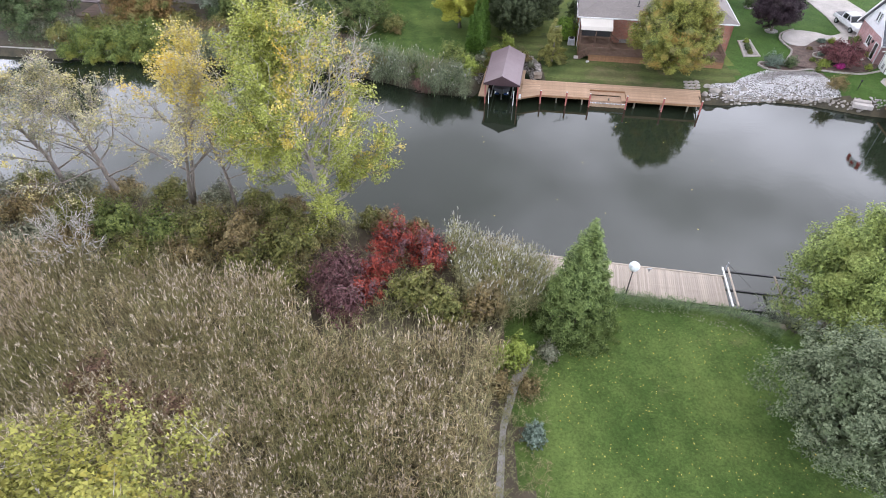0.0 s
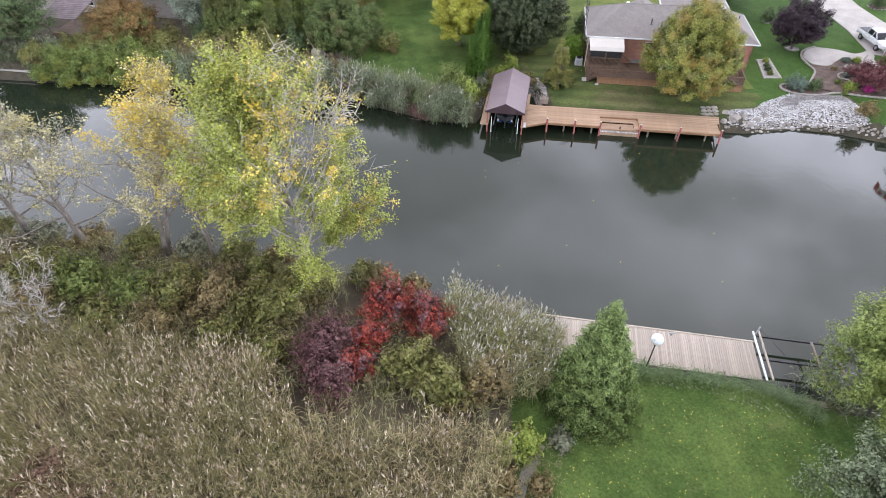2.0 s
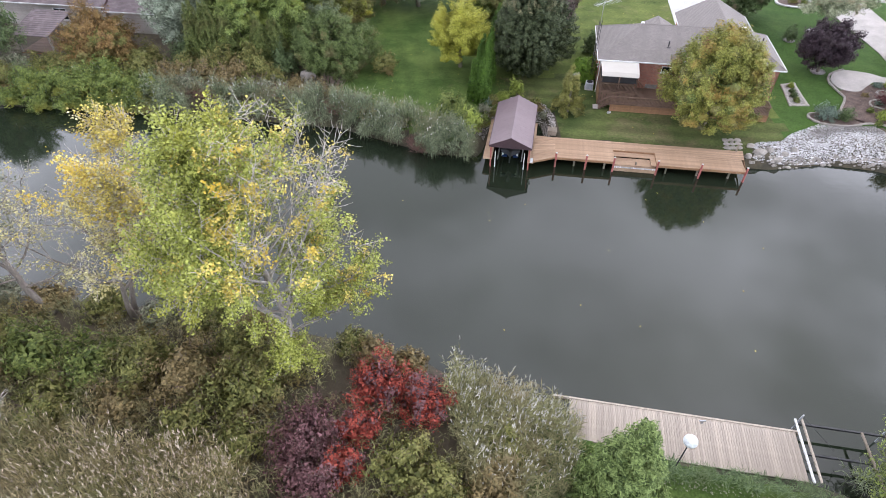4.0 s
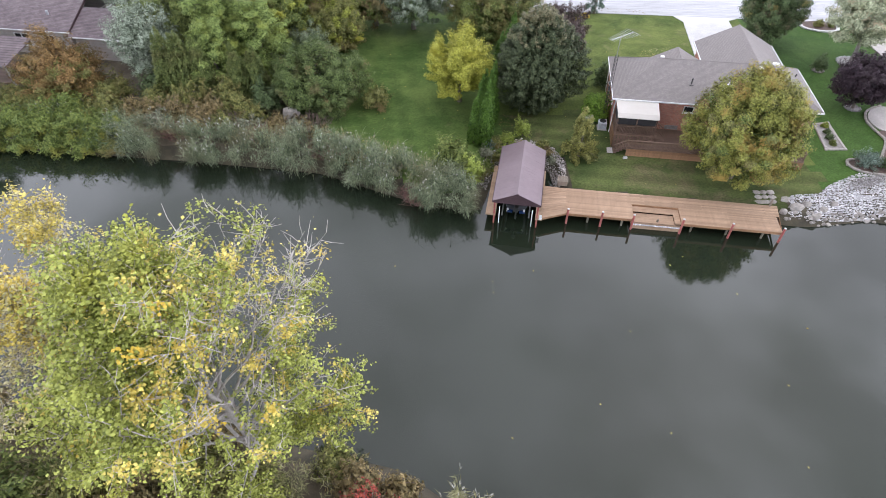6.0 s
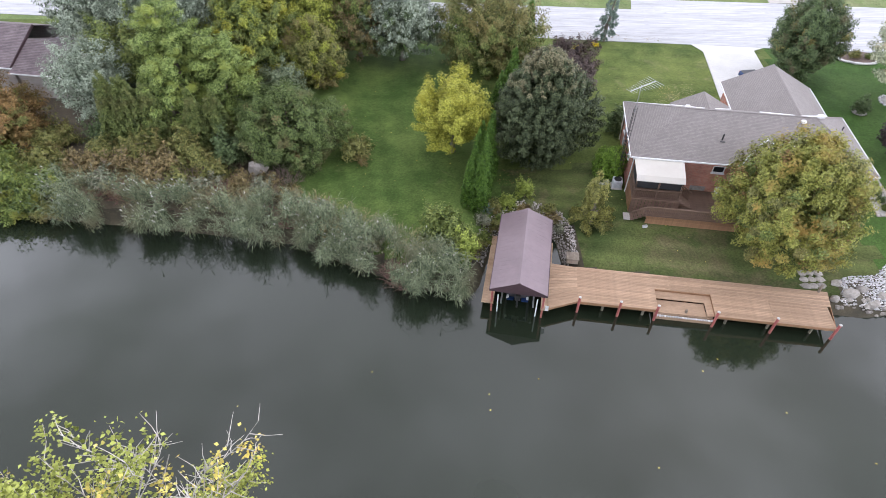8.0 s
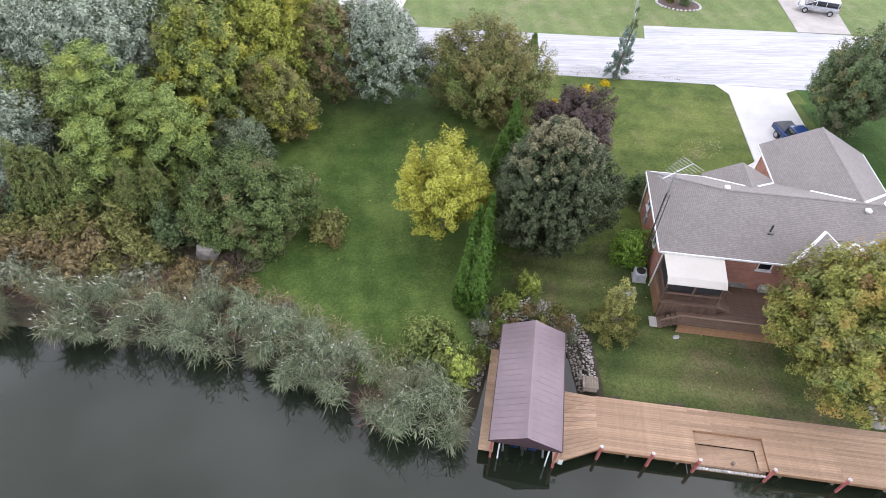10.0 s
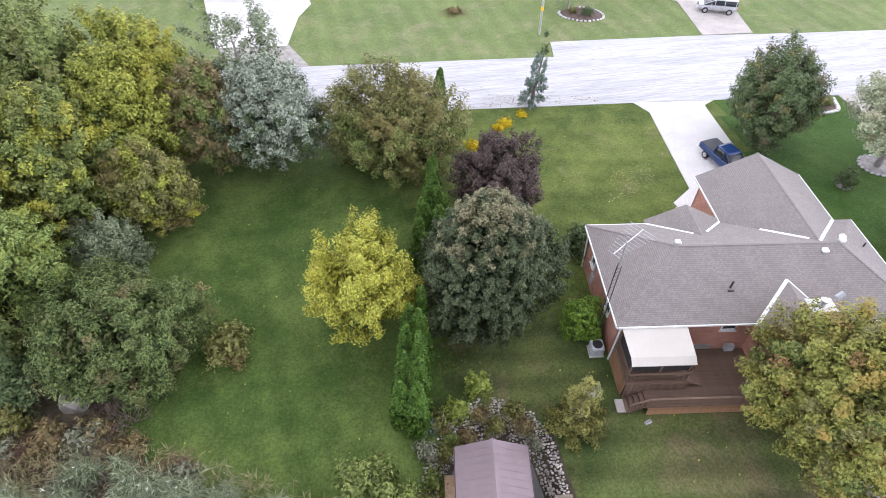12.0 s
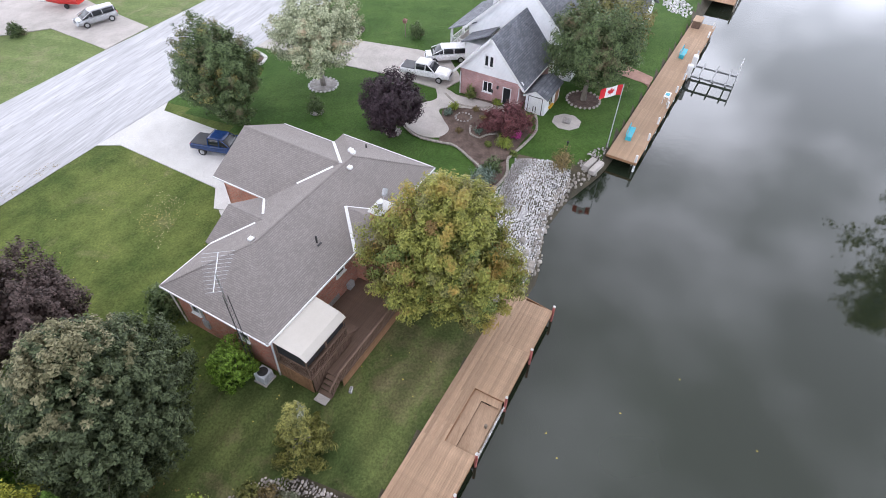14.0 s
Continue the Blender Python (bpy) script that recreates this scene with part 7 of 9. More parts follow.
def twig_heap(label, x, y, r, h, n, mat, seed):
    rng = np.random.default_rng(seed)
    z = float(ground_z(np.array([x]), np.array([y]))[0])
    g = Geo()
    for k in range(n):
        a, q = rng.uniform(0, 6.28), r * math.sqrt(rng.uniform(0, 1))
        b = (q * math.cos(a) * .7, q * math.sin(a) * .7, -.2)
        e = (q * math.cos(a) * 1.2 + rng.normal() * .3, q * math.sin(a) * 1.2 + rng.normal() * .3, h * rng.uniform(.4, 1.0) * (1.1 - q / r * .6))
        m = ((b[0] + e[0]) / 2 + rng.normal() * .12, (b[1] + e[1]) / 2 + rng.normal() * .12, e[2] * .6)
        g.tube([b, m, e], [.028, .02, .008], 3, caps=False)
        for s in range(2):
            d = rng.normal(size=3) * .35
            g.tube([m, (m[0] + d[0], m[1] + d[1], m[2] + abs(d[2]) + .1)], [.016, .006], 3, caps=False)
    ob = part("bare_shrub", g, mat)
    ob.location = (x, y, z)
    return tagged(ob, label, "shrub")


twig_heap("bare reddish-brown shrub on the bank", -10.6, 71.2, 2.1, 1.7, 240, "twig_red", 1)
twig_heap("bare reddish shrub hanging over the water", -1.5, 65.2, 1.7, 1.7, 220, "twig_red", 2)
twig_heap("bare grey-brown brush on the bank", -20.8, 75.6, 2.4, 2.4, 240, "twig", 3)
twig_heap("bare brush beneath the apple tree", -12.9, 76.6, 1.7, 1.3, 150, "twig", 4)
twig_heap("bare brush among the reeds", -29.5, 75.3, 2.0, 2.2, 200, "twig_red", 5)

for k, (x, y, r, h) in enumerate(((-17.0, 75.2, 1.5, 1.2), (-13.4, 73.2, 1.6, 1.4), (-9.0, 71.8, 1.2, 1.2), (-5.4, 68.2, 1.4, 1.6), (-18.6, 73.8, 1.6, 2.0), (-22.8, 74.4, 1.8, 2.2), (-26.6, 74.6, 1.8, 2.0))):
    twig_heap("tangled bare brush behind the bank reeds", x, y, r, h, 120, ("twig_red", "twig")[k % 2], 10 + k)

# reeds and willows along the far shore
line = [(-33.5, 73.4), (-31.5, 72.9), (-24.4, 72.0), (-17.4, 70.9), (-11.2, 69.9), (-6.5, 67.6), (-0.2, 64.6), (3.6, 64.0)]
bank = [(x, y - 1.3) for x, y in line] + [(x, y + 2.9) for x, y in line[::-1]]
bx, by = tufts(bank, .8, 15, .3, 4)
reed_bed("bank_reeds", "grey-green reeds drooping over the far bank", bx, by, 2.7, ["reed_bank", "plume_grey"], seed=5, plume=.22, lean=(.06, -.32), blade=.85, blades=14, droop=.75, plume_size=1.0, blade_w=.019)
bx, by = scatter([(x, y + .6) for x, y in line] + [(x, y + 4.2) for x, y in line[::-1]], 8.0, 8, thin=.25)
reed_bed("bank_weeds", "brownish weeds behind the bank reeds", bx, by, 1.5, ["reed_olive", "reed_leaf"], seed=9, plume=.4, lean=(.1, -.2), blades=7, blade=.6, blade_w=.02)
bx, by = scatter([(-60, 76.4), (-33, 72.4), (-33, 77), (-60, 82)], 4.0, 6, thin=.3)
reed_bed("bank_reeds", "grey reeds and weeds among the vines", bx, by, 2.0, ["reed_sedge", "plume_grey"], seed=7, plume=.12, lean=(.1, -.35), blades=8, blade=.8, blade_w=.034, droop=.5)

# ---- the near bank ----
twig_tree("poplar_tree", "tall yellow-green poplar with pale limbs on the near bank", -9.8, 38.8, 21.2, 8.0, "poplar", 200, taper=.22, leader=.8, widest=5.7, trunk_r=.36, limbs=54, low=.10, twig_r=.019, leaves_per=58, size=.14, branches=8, twigs=6,
          second=("gold", lambda p: .02 + .34 * (p[0] > -.2) * (p[2] > 10.5) + .08 * (p[0] > 2.5)), bare=lambda p: .03 + .80 * (p[0] > .3) * (p[2] > 10.5) + .12 * (p[0] > 4.4) * (p[2] < 10.5))
twig_tree("cottonwood", "nearly bare cottonwood with a few golden leaves", -22.6, 41.4, 16.2, 7.0, "dry", 201, bark="bark", trunk_r=.30, limbs=26, low=.22, leaves_per=32, size=.145, twigs=6, twig_r=.017, stems=2, lean=(.5, .8), second=("gold", lambda p: .06 + .7 * (p[2] > 11.5)), bare=lambda p: .74 - .2 * (p[2] > 11.5))
twig_tree("cottonwood", "leaning sparse cottonwood on the near bank", -28.6, 41.8, 13.5, 6.4, "dry", 202, bark="bark", trunk_r=.28, limbs=24, low=.22, leaves_per=32, size=.145, twigs=6, twig_r=.017, lean=(-2.2, 1.0), second=("bush_grey", lambda p: .35), bare=lambda p: .66)
twig_tree("cottonwood", "sparse grey cottonwood leaning over the canal", -34.4, 43.0, 12.5, 6.6, "dry", 203, bark="bark", trunk_r=.28, limbs=24, low=.22, leaves_per=32, size=.145, twigs=6, twig_r=.017, lean=(-2.8, 1.2), second=("bush_grey", lambda p: .35), bare=lambda p: .62)
twig_tree("cottonwood", "slender bare cottonwood with pale twigs", -18.0, 40.2, 13.5, 5.2, "gold", 204, bark="bark", trunk_r=.2, limbs=22, low=.25, leaves_per=20, size=.15, twigs=7, twig_r=.016, lean=(-.8, .3), second=("dry", lambda p: .6), bare=lambda p: .76)
twig_tree("cottonwood", "yellow-green cottonwood at the end of the thicket", -43.5, 41.5, 9.5, 5.0, "poplar", 205, bark="bark", trunk_r=.2, limbs=20, low=.15, leaves_per=32, size=.12, second=("bush_grey", lambda p: .3), bare=lambda p: .3)
twig_tree("bare_shrub", "leafless pale grey shrub among the reeds", -29.0, 33.4, 5.4, 5.0, "bush_grey", 206, bark="bark_pale", trunk_r=.09, limbs=14, low=.05, leaves_per=6, size=.12, stems=2, bare=lambda p: .8, twig_len=.7, branches=5, twigs=4, category="shrub")
twig_tree("poplar_tree", "tall poplar farther along the near bank", 64.5, 21.5, 23.0, 9.5, "poplar_near", 207, limbs=30, low=.15, leaves_per=22, size=.3, branches=6, twigs=4, twig_len=1.4)
plant("tall_poplar", "tall yellow-green poplar rising from the marsh", "tree", -14.4, 6.6, 17.8, 7.6, "poplar_near", "round", h0=.2, count=30000, size=.19, clumps=240, clump_r=1.15, hollow=.4, seed=206, trunk_r=.4, limbs=70, twigs=90, aspect=.75)
plant("spruce_tree", "dense green spruce at the corner of the lawn", "tree", 10.1, 27.3, 10.0, 3.2, "spruce", "cone", h0=.01, count=30000, size=.25, clumps=330, clump_r=.5, seed=207, aspect=.3)
plant("locust_tree", "light green feathery tree by the boat lift", "tree", 28.7, 27.2, 12.4, 4.3, "locust", "egg", h0=.05, count=27000, size=.2, clumps=110, clump_r=1.05, hollow=.3, seed=208)
plant("olive_tree", "silvery grey-green tree at the lawn's edge", "tree", 24.0, 18.0, 9.8, 4.4, "olive", "egg", h0=.03, count=26000, size=.2, clumps=230, clump_r=.8, seed=209)
plant("marsh_tree", "yellow-green sapling at the lawn's edge", "tree", 3.4, 9.6, 9.5, 1.6, "locust", "egg", h0=.2, count=3000, size=.22, clumps=60, clump_r=.5, seed=210)
for k, (x, y, h, r, kind) in enumerate(((-3.6, 34.6, 3.6, 2.3, "red"), (-0.6, 33.6, 3.3, 2.2, "red"), (-4.4, 31.8, 2.7, 1.6, "red"), (-7.4, 31.4, 3.2, 2.5, "purple"), (-7.0, 28.8, 3.0, 2.6, "purple"), (-5.0, 29.4, 2.6, 1.4, "red"), (-1.4, 29.4, 3.0, 2.3, "bush"), (0.6, 27.8, 3.2, 2.2, "bush"),
                                        (3.6, 28.2, 2.9, 1.8, "bush_brown"), (4.6, 30.4, 2.6, 1.5, "bush"), (-12.0, 34.6, 3.6, 2.8, "bush"), (-16.0, 35.6, 3.6, 2.8, "bush_brown"), (-19.5, 36.4, 3.4, 2.6, "bush"), (-23.0, 36.8, 3.0, 2.5, "green"),
                                        (-27.0, 37.2, 3.4, 2.6, "green"), (-31.0, 38.6, 3.2, 2.6, "bush"), (-35.5, 39.6, 3.4, 3.0, "bush_brown"), (-40, 40, 3.2, 3.0, "bush_grey"), (-10.0, 36.8, 3.0, 2.3, "bush"), (-13.6, 38.0, 2.8, 2.2, "bush"), (-4.0, 37.2, 2.4, 1.6, "bush_brown"),
                                        (5.6, 24.2, 2.0, 1.2, "lime"), (-15.5, 31.8, 2.6, 2.2, "bush"), (-11.4, 31.0, 2.4, 1.8, "bush"), (-24.4, 33.4, 2.6, 2.2, "bush"), (-30.5, 35.2, 2.6, 2.4, "bush_brown"), (-20.0, 33.4, 2.4, 2.0, "bush_brown"), (-34, 35.6, 2.6, 2.4, "bush_grey"), (-47, 42, 3.2, 3.2, "bush"), (-13.2, 40.4, 1.9, 1.7, "bush_brown"), (-16.4, 41.0, 2.1, 1.9, "bush"), (-20.2, 41.6, 2.0, 1.9, "bush_grey"), (-24.6, 42.2, 2.2, 2.0, "bush"), (-29.2, 42.6, 2.1, 2.0, "bush_brown"), (-33.4, 43.2, 2.2, 2.0, "bush_grey"), (-38.0, 43.8, 2.3, 2.3, "bush"), (-5.6, 38.6, 1.8, 1.5, "bush"), (-1.6, 36.6, 1.9, 1.4, "bush_brown"))):
    words = {"red": "scarlet-leaved sumac shrub among the marsh bushes", "purple": "dusky purple dogwood shrub in the marsh"}.get(kind, "green and brown marsh shrub on the near bank")
    shrub(words, x, y, h, r, kind, seed=220 + k, group="marsh shrubs", count=int(900 + 560 * r * h), size=.195 if kind not in ("red", "purple") else .16, twigs=40, twig_mat="twig", extra=[("purple", .3, 0, 1)] if kind == "red" else None)
shrub("small blue-green round spruce on the lawn", 6.2, 18.2, 1.3, .85, "blue_spruce", seed=260, count=1700, size=.14)
shrub("grey-leaved low bush at the lawn's edge", 7.9, 24.5, 1.2, .9, "bush_grey", seed=261, count=1200, size=.14)
shrub("brown weedy clump at the lawn's edge", 6.2, 21.6, 1.0, 1.0, "bush_brown", seed=262, count=900, size=.14)
shrub("dry brown shrub beside the gravel strip", 4.2, 21.6, 1.8, 1.1, "bush_brown", seed=263, count=1300)
shrub("yellow-green shrub beside the gravel strip", 4.5, 23.6, 2.2, 1.1, "lime", seed=264, count=1300)
shrub("rusty shrub in the marsh", -18.6, 19.4, 3.7, 2.3, "rust", seed=265, count=4200, twigs=30, twig_mat="twig_red")
shrub("rusty shrub in the marsh", -15.2, 18.6, 3.5, 1.9, "rust", seed=266, count=3200, twigs=30, twig_mat="twig_red")
shrub("rusty shrub in the marsh", -21.8, 21.6, 3.5, 1.9, "rust", seed=267, count=3200, twigs=20, twig_mat="twig_red")

marsh = [(-62, 37), (-62, -12), (3.4, -12), (3.2, 16), (3.6, 20.6), (4.6, 24.2), (1.2, 24.8), (-4.2, 24.4), (-9.4, 26.2), (-12.0, 30.2), (-21, 31.6), (-29, 33.6), (-40, 34.6)]
mx, my = scatter(marsh, 12.0, 21)
keep = (mx > -32) | (np.random.default_rng(5).uniform(0, 1, len(mx)) < .45)
keep &= (my > 9) | (np.random.default_rng(6).uniform(0, 1, len(mx)) < .2)
reed_bed("marsh_reeds", "tall dry tan and brown reeds with pale plumes", mx[keep], my[keep], 3.0, ["reed_leaf", "reed_plume"], seed=22, plume=.5, lean=(.04, .03), blades=3, blade=.65, blade_w=.019, thick=.028, droop=.15, plume_size=.9)
mx, my = tufts(marsh, 1.0, 8, .26, 71)
keep = (mx > -36) & (my > 8)
reed_bed("marsh_reeds", "tufts of taller pale plumed reeds in the marsh", mx[keep], my[keep], 3.3, ["reed_leaf", "reed_plume"], seed=72, plume=.8, lean=(.05, .04), blades=3, blade=.65, blade_w=.017, thick=.032, droop=.1, plume_size=1.15)
mx, my = scatter(marsh, 13.0, 61, thin=.16)
keep = (mx > -36) & (my > 8)
reed_bed("marsh_reeds", "patches of olive green reeds in the marsh", mx[keep], my[keep], 2.5, ["reed_olive", "reed_plume"], seed=62, plume=.12, lean=(.0, .05), blades=6, blade=.65, blade_w=.017, droop=0)
under = [(-60, 40), (-44, 36), (-24, 32.5), (-12, 30.5), (-9.4, 26.4), (-4, 24.6), (4.4, 24.6), (6, 29), (2, 34), (-6, 38), (-20, 41), (-40, 44)]
mx, my = scatter(under, 7.0, 63, thin=.3)
reed_bed("marsh_undergrowth", "brownish green undergrowth between the marsh shrubs", mx, my, 1.6, ["reed_olive", "reed_leaf"], seed=64, plume=.3, lean=(.0, .05), blades=7, blade=.55, blade_w=.018)
mx, my = scatter([(3.2, 9), (3.6, 20), (5.0, 25.5), (8.0, 26), (7.4, 21), (6.2, 9)], 14.0, 66, thin=.5)
reed_bed("lawn_weeds", "low dry weeds along the edge of the lawn", mx, my, .45, ["reed_olive", "reed_leaf"], seed=67, plume=.2, lean=(.1, .0), blades=5, blade=.3, blade_w=.014, plume_size=.5)
mx, my = scatter([(3.0, 9), (3.4, 15.2), (3.9, 19), (4.9, 22.6), (6.2, 25.0), (7.3, 24.4), (6.2, 21.4), (5.0, 18.4), (4.5, 14), (4.1, 9)], 17.0, 68, thin=.8)
reed_bed("lawn_weeds", "dry weeds growing over the gravel strip", mx, my, .55, ["reed_olive", "reed_leaf"], seed=69, plume=.2, lean=(.0, .0), blades=5, blade=.3, blade_w=.012, plume_size=.5)
rx, ry = scatter([(2.4, 28.0), (6.6, 27.0), (8.6, 29.0), (9.2, 32.6), (7.4, 34.0), (1.5, 36.8), (0.6, 34)], 19.0, 23)
reed_bed("shore_reeds", "tall grey-green reeds with silvery plumes at the water", rx, ry, 2.7, ["reed_olive", "plume_grey"], seed=24, plume=.6, lean=(.06, .05), blades=10, blade=.6, blade_w=.02, plume_size=1.0)
rx, ry = scatter([(12.6, 29.0), (17, 28.7), (22.4, 27.3), (24.2, 25.4), (24.8, 27.2), (22.6, 28.9), (13, 30.6)], 26.0, 25)
reed_bed("dock_grass", "low green sedge behind the grey dock", rx, ry, .75, ["reed_sedge", "reed_sedge"], seed=26, plume=0, lean=(.1, -.1), blade=.45, blades=6, blade_w=.014)
rx, ry = scatter([(24.6, 30.2), (28.5, 29.6), (28.2, 26), (25.2, 25.8)], 10.0, 27)
reed_bed("dock_grass", "grey-green sedge around the boat lift", rx, ry, 1.4, ["reed_bank", "plume_grey"], seed=28, plume=.3, lean=(.1, -.1), blade=.7, blades=6)
slab("path", [(3.3, 9), (3.7, 15.2), (4.2, 19), (5.2, 22.5), (6.4, 24.6), (6.9, 24.2), (5.6, 21.8), (4.55, 18.7), (4.05, 14.2), (3.65, 9)], "path_gravel", "narrow grey gravel strip beside the marsh", 1.02)

# fallen leaves
def fallen(name, label, x, y, mat, size, seed):
    rng = np.random.default_rng(seed)
    p = np.stack([x, y, np.full(len(x), 1.05)], 1)
    p[:, 2] = ground_z(x, y) + .07
    nr = np.tile([0, 0, 1.0], (len(x), 1)) + rng.normal(size=(len(x), 3)) * .25
    v = leaves(rng, p, nr, size * rng.uniform(.6, 1.5, len(x)), .8)
    return tagged(new(name, raw_mesh(name, v, np.arange(len(v)).reshape(-1, 3), [mat])), label, "leaves", kind="stuff")


lx, ly = scatter([(7, 5), (30, 5), (24, 26), (13, 28), (8, 24)], 2.6, 31)
fallen("fallen_leaves", "pale yellow fallen leaves on the near lawn", lx, ly, "leaf_gold", .065, 32)
lx, ly = scatter([(13.0, 29.2), (17, 28.8), (22.5, 27.0), (24.0, 25.2), (22.2, 26.3), (17, 28.1), (13.0, 28.6)], 44, 33, thin=1.2)
fallen("fallen_leaves", "brown leaf litter along the edge of the lawn", lx, ly, "leaf_bush_grey", .085, 34)
lx, ly = scatter([(-14, 74), (12, 66), (28, 64), (36, 70), (30, 100), (-2, 103)], .12, 35)
fallen("fallen_leaves", "scattered pale fallen leaves on the lawn", lx, ly, "leaf_gold", .09, 36)
lx, ly = scatter([(6.6, 75.5), (10.2, 75.4), (9.8, 77.6), (7.0, 78)], 14, 37)
fallen("fallen_leaves", "orange-brown leaf litter below the pear tree", lx, ly, "leaf_orange", .09, 38)
lx, ly = scatter([(14.2, 106.4), (22.4, 105.5), (30, 104.9), (30, 105.9), (22.4, 107.8), (14.2, 109.2)], 16, 43, thin=.5)
fallen("fallen_leaves", "brown leaf litter on the road's edge", lx, ly, "leaf_bush_brown", .12, 44)
lx, ly = scatter([(24.4, 89.4), (27.2, 95.2), (30.4, 94.0), (29.8, 91.0)], 26, 45, thin=.35)
fallen("dry_clippings", "pale dry grass clippings on the street lawn", lx, ly, "leaf_dry", .075, 46)
rng = np.random.default_rng(41)
lx, ly = rng.uniform(-8, 30, 14), rng.uniform(38, 58, 14)
p = np.stack([lx, ly, np.full(14, WATER + .012)], 1)
v = leaves(rng, p, np.tile([0, 0, 1.0], (14, 1)), np.full(14, .13), .8)
tagged(new("floating_leaves", raw_mesh("floating_leaves", v, np.arange(len(v)).reshape(-1, 3), ["leaf_gold"])), "a few pale leaves floating on the canal", "leaves", kind="stuff")

# ---- the pink house and its garden ----
def gable_roof(parent, axis, a, b, lo, hi, ze, zr, mats, thick=0.14):
    """Two slopes; the ridge runs along axis from a to b, the eaves lie at lo and hi."""
    mid = (lo + hi) / 2
    for e in (lo, hi):
        pts = [(a, e, ze), (b, e, ze), (b, mid, zr), (a, mid, zr)]
        if axis == "v":
            pts = [(y, x, z) for x, y, z in pts]
        roof_plane(parent, pts, mats, thick)


def pink_house():
    H = thing("pink_house", "pink brick and white siding house with a dark steep roof", "house", *site(0, 0), 0, -9.0)
    # steep front wing, gable towards the brick house
    f, b, lo, hi, ze, zr = 37.0, 46.0, 0.0, 6.9, 3.9, 8.0
    g = Geo()
    wall(g, (f, hi), (f, lo), 0.9, ze, holes=[(2.7, 3.8, 2.0, 3.2), (5.0, 5.95, 1.05, 3.15)])
    wall(g, (f, lo), (b, lo), 0.9, ze)
    wall(g, (b, hi), (f, hi), 0.9, ze)
    part("wall", g, "pink_brick", H)
    window(H, (f, hi), (f, lo), 2.7, 3.8, 2.0, 3.2, 2)
    window(H, (f, hi), (f, lo), 5.0, 5.95, 1.05, 3.15, 1, "door", label="dark glazed door in a white frame")
    mid = (lo + hi) / 2
    gw = part("gable", Geo().add([(f, lo - .3, ze), (f, hi + .3, ze), (f, mid, zr - .25), (f + .2, lo - .3, ze), (f + .2, hi + .3, ze), (f + .2, mid, zr - .25)],
              [(0, 2, 1), (3, 4, 5), (0, 1, 4, 3), (1, 2, 5, 4), (2, 0, 3, 5)]), "siding", H, "white sided gable")
    window(gw, (f - .12, hi), (f - .12, lo), 2.75, 3.25, 4.9, 6.1, 1)
    window(gw, (f - .12, hi), (f - .12, lo), 3.3, 3.8, 4.9, 6.1, 1)
    gable_roof(H, "u", f - .45, b + 2, lo - .6, hi + .6, ze - .35, zr, "slate_x")
    for e in (lo - .6, hi + .6):
        part("verge_board", Geo().bar((f - .46, e, ze - .38), (f - .46, mid, zr - .05), .05, .24), "white", H)
        gutter(H, (f - .4, e), (b - 1, e), ze - .42)
    part("downspout", Geo().bar((f - .08, hi - .1, ze - .4), (f - .08, hi - .1, 1.0), .09, .09), "white", H)
    part("downspout", Geo().bar((f - .08, lo + .1, ze - .4), (f - .08, lo + .1, 1.0), .09, .09), "white", H)
    part("wall_lamp", Geo().box(f - .2, 2.35, 2.75, f, 2.55, 3.1, .03), "dark", H)
    part("mail_box", Geo().box(f - .12, 2.95, 2.15, f, 3.2, 2.5, .02), "dark", H)
    # main block with a white gable wall
    f2, b2, lo2, hi2, ze2, zr2 = 45.2, 63.0, -2.6, 10.2, 4.6, 10.6
    g = Geo()
    for a, c in (((f2, hi2), (f2, lo2)), ((f2, lo2), (b2, lo2)), ((b2, lo2), (b2, hi2)), ((b2, hi2), (f2, hi2))):
        wall(g, a, c, 0.9, ze2)
    part("wall", g, "siding", H)
    mid2 = (lo2 + hi2) / 2
    for u in (f2, b2 - .2):
        part("gable", Geo().add([(u, lo2, ze2), (u, hi2, ze2), (u, mid2, zr2 - .2), (u + .2, lo2, ze2), (u + .2, hi2, ze2), (u + .2, mid2, zr2 - .2)],
             [(0, 2, 1), (3, 4, 5), (0, 1, 4, 3), (1, 2, 5, 4), (2, 0, 3, 5)]), "siding", H)
    gable_roof(H, "u", f2 - .35, b2 + .35, lo2 - .5, hi2 + .5, ze2 - .4, zr2, "slate_x")
    for e in (lo2 - .5, hi2 + .5):
        part("verge_board", Geo().bar((f2 - .36, e, ze2 - .45), (f2 - .36, mid2, zr2 - .06), .05, .24), "white", H)
    for u, v in ((55.2, 0.2), (57.6, 1.2)):
        z = ze2 - .4 + (v - lo2 + .5) / (mid2 - lo2 + .5) * (zr2 - ze2 + .4)
        part("skylight", Geo().add([(u - .3, v - .5, z - .45), (u + .3, v - .5, z - .45), (u + .3, v + .5, z + .62), (u - .3, v + .5, z + .62), (u - .3, v - .5, z - .3), (u + .3, v - .5, z - .3), (u + .3, v + .5, z + .77), (u - .3, v + .5, z + .77)],
             [(3, 2, 1, 0), (4, 5, 6, 7), (0, 1, 5, 4), (1, 2, 6, 5), (2, 3, 7, 6), (3, 0, 4, 7)]), "white", H)
    # dormer on the street side
    part("dormer_wall", Geo().box(49.2, 7.6, 5.2, 53.4, 9.2, 7.0), "siding", H)
    roof_plane(H, [(48.9, 9.6, 6.8), (53.7, 9.6, 6.8), (53.7, 6.4, 8.3), (48.9, 6.4, 8.3)], "slate_x")
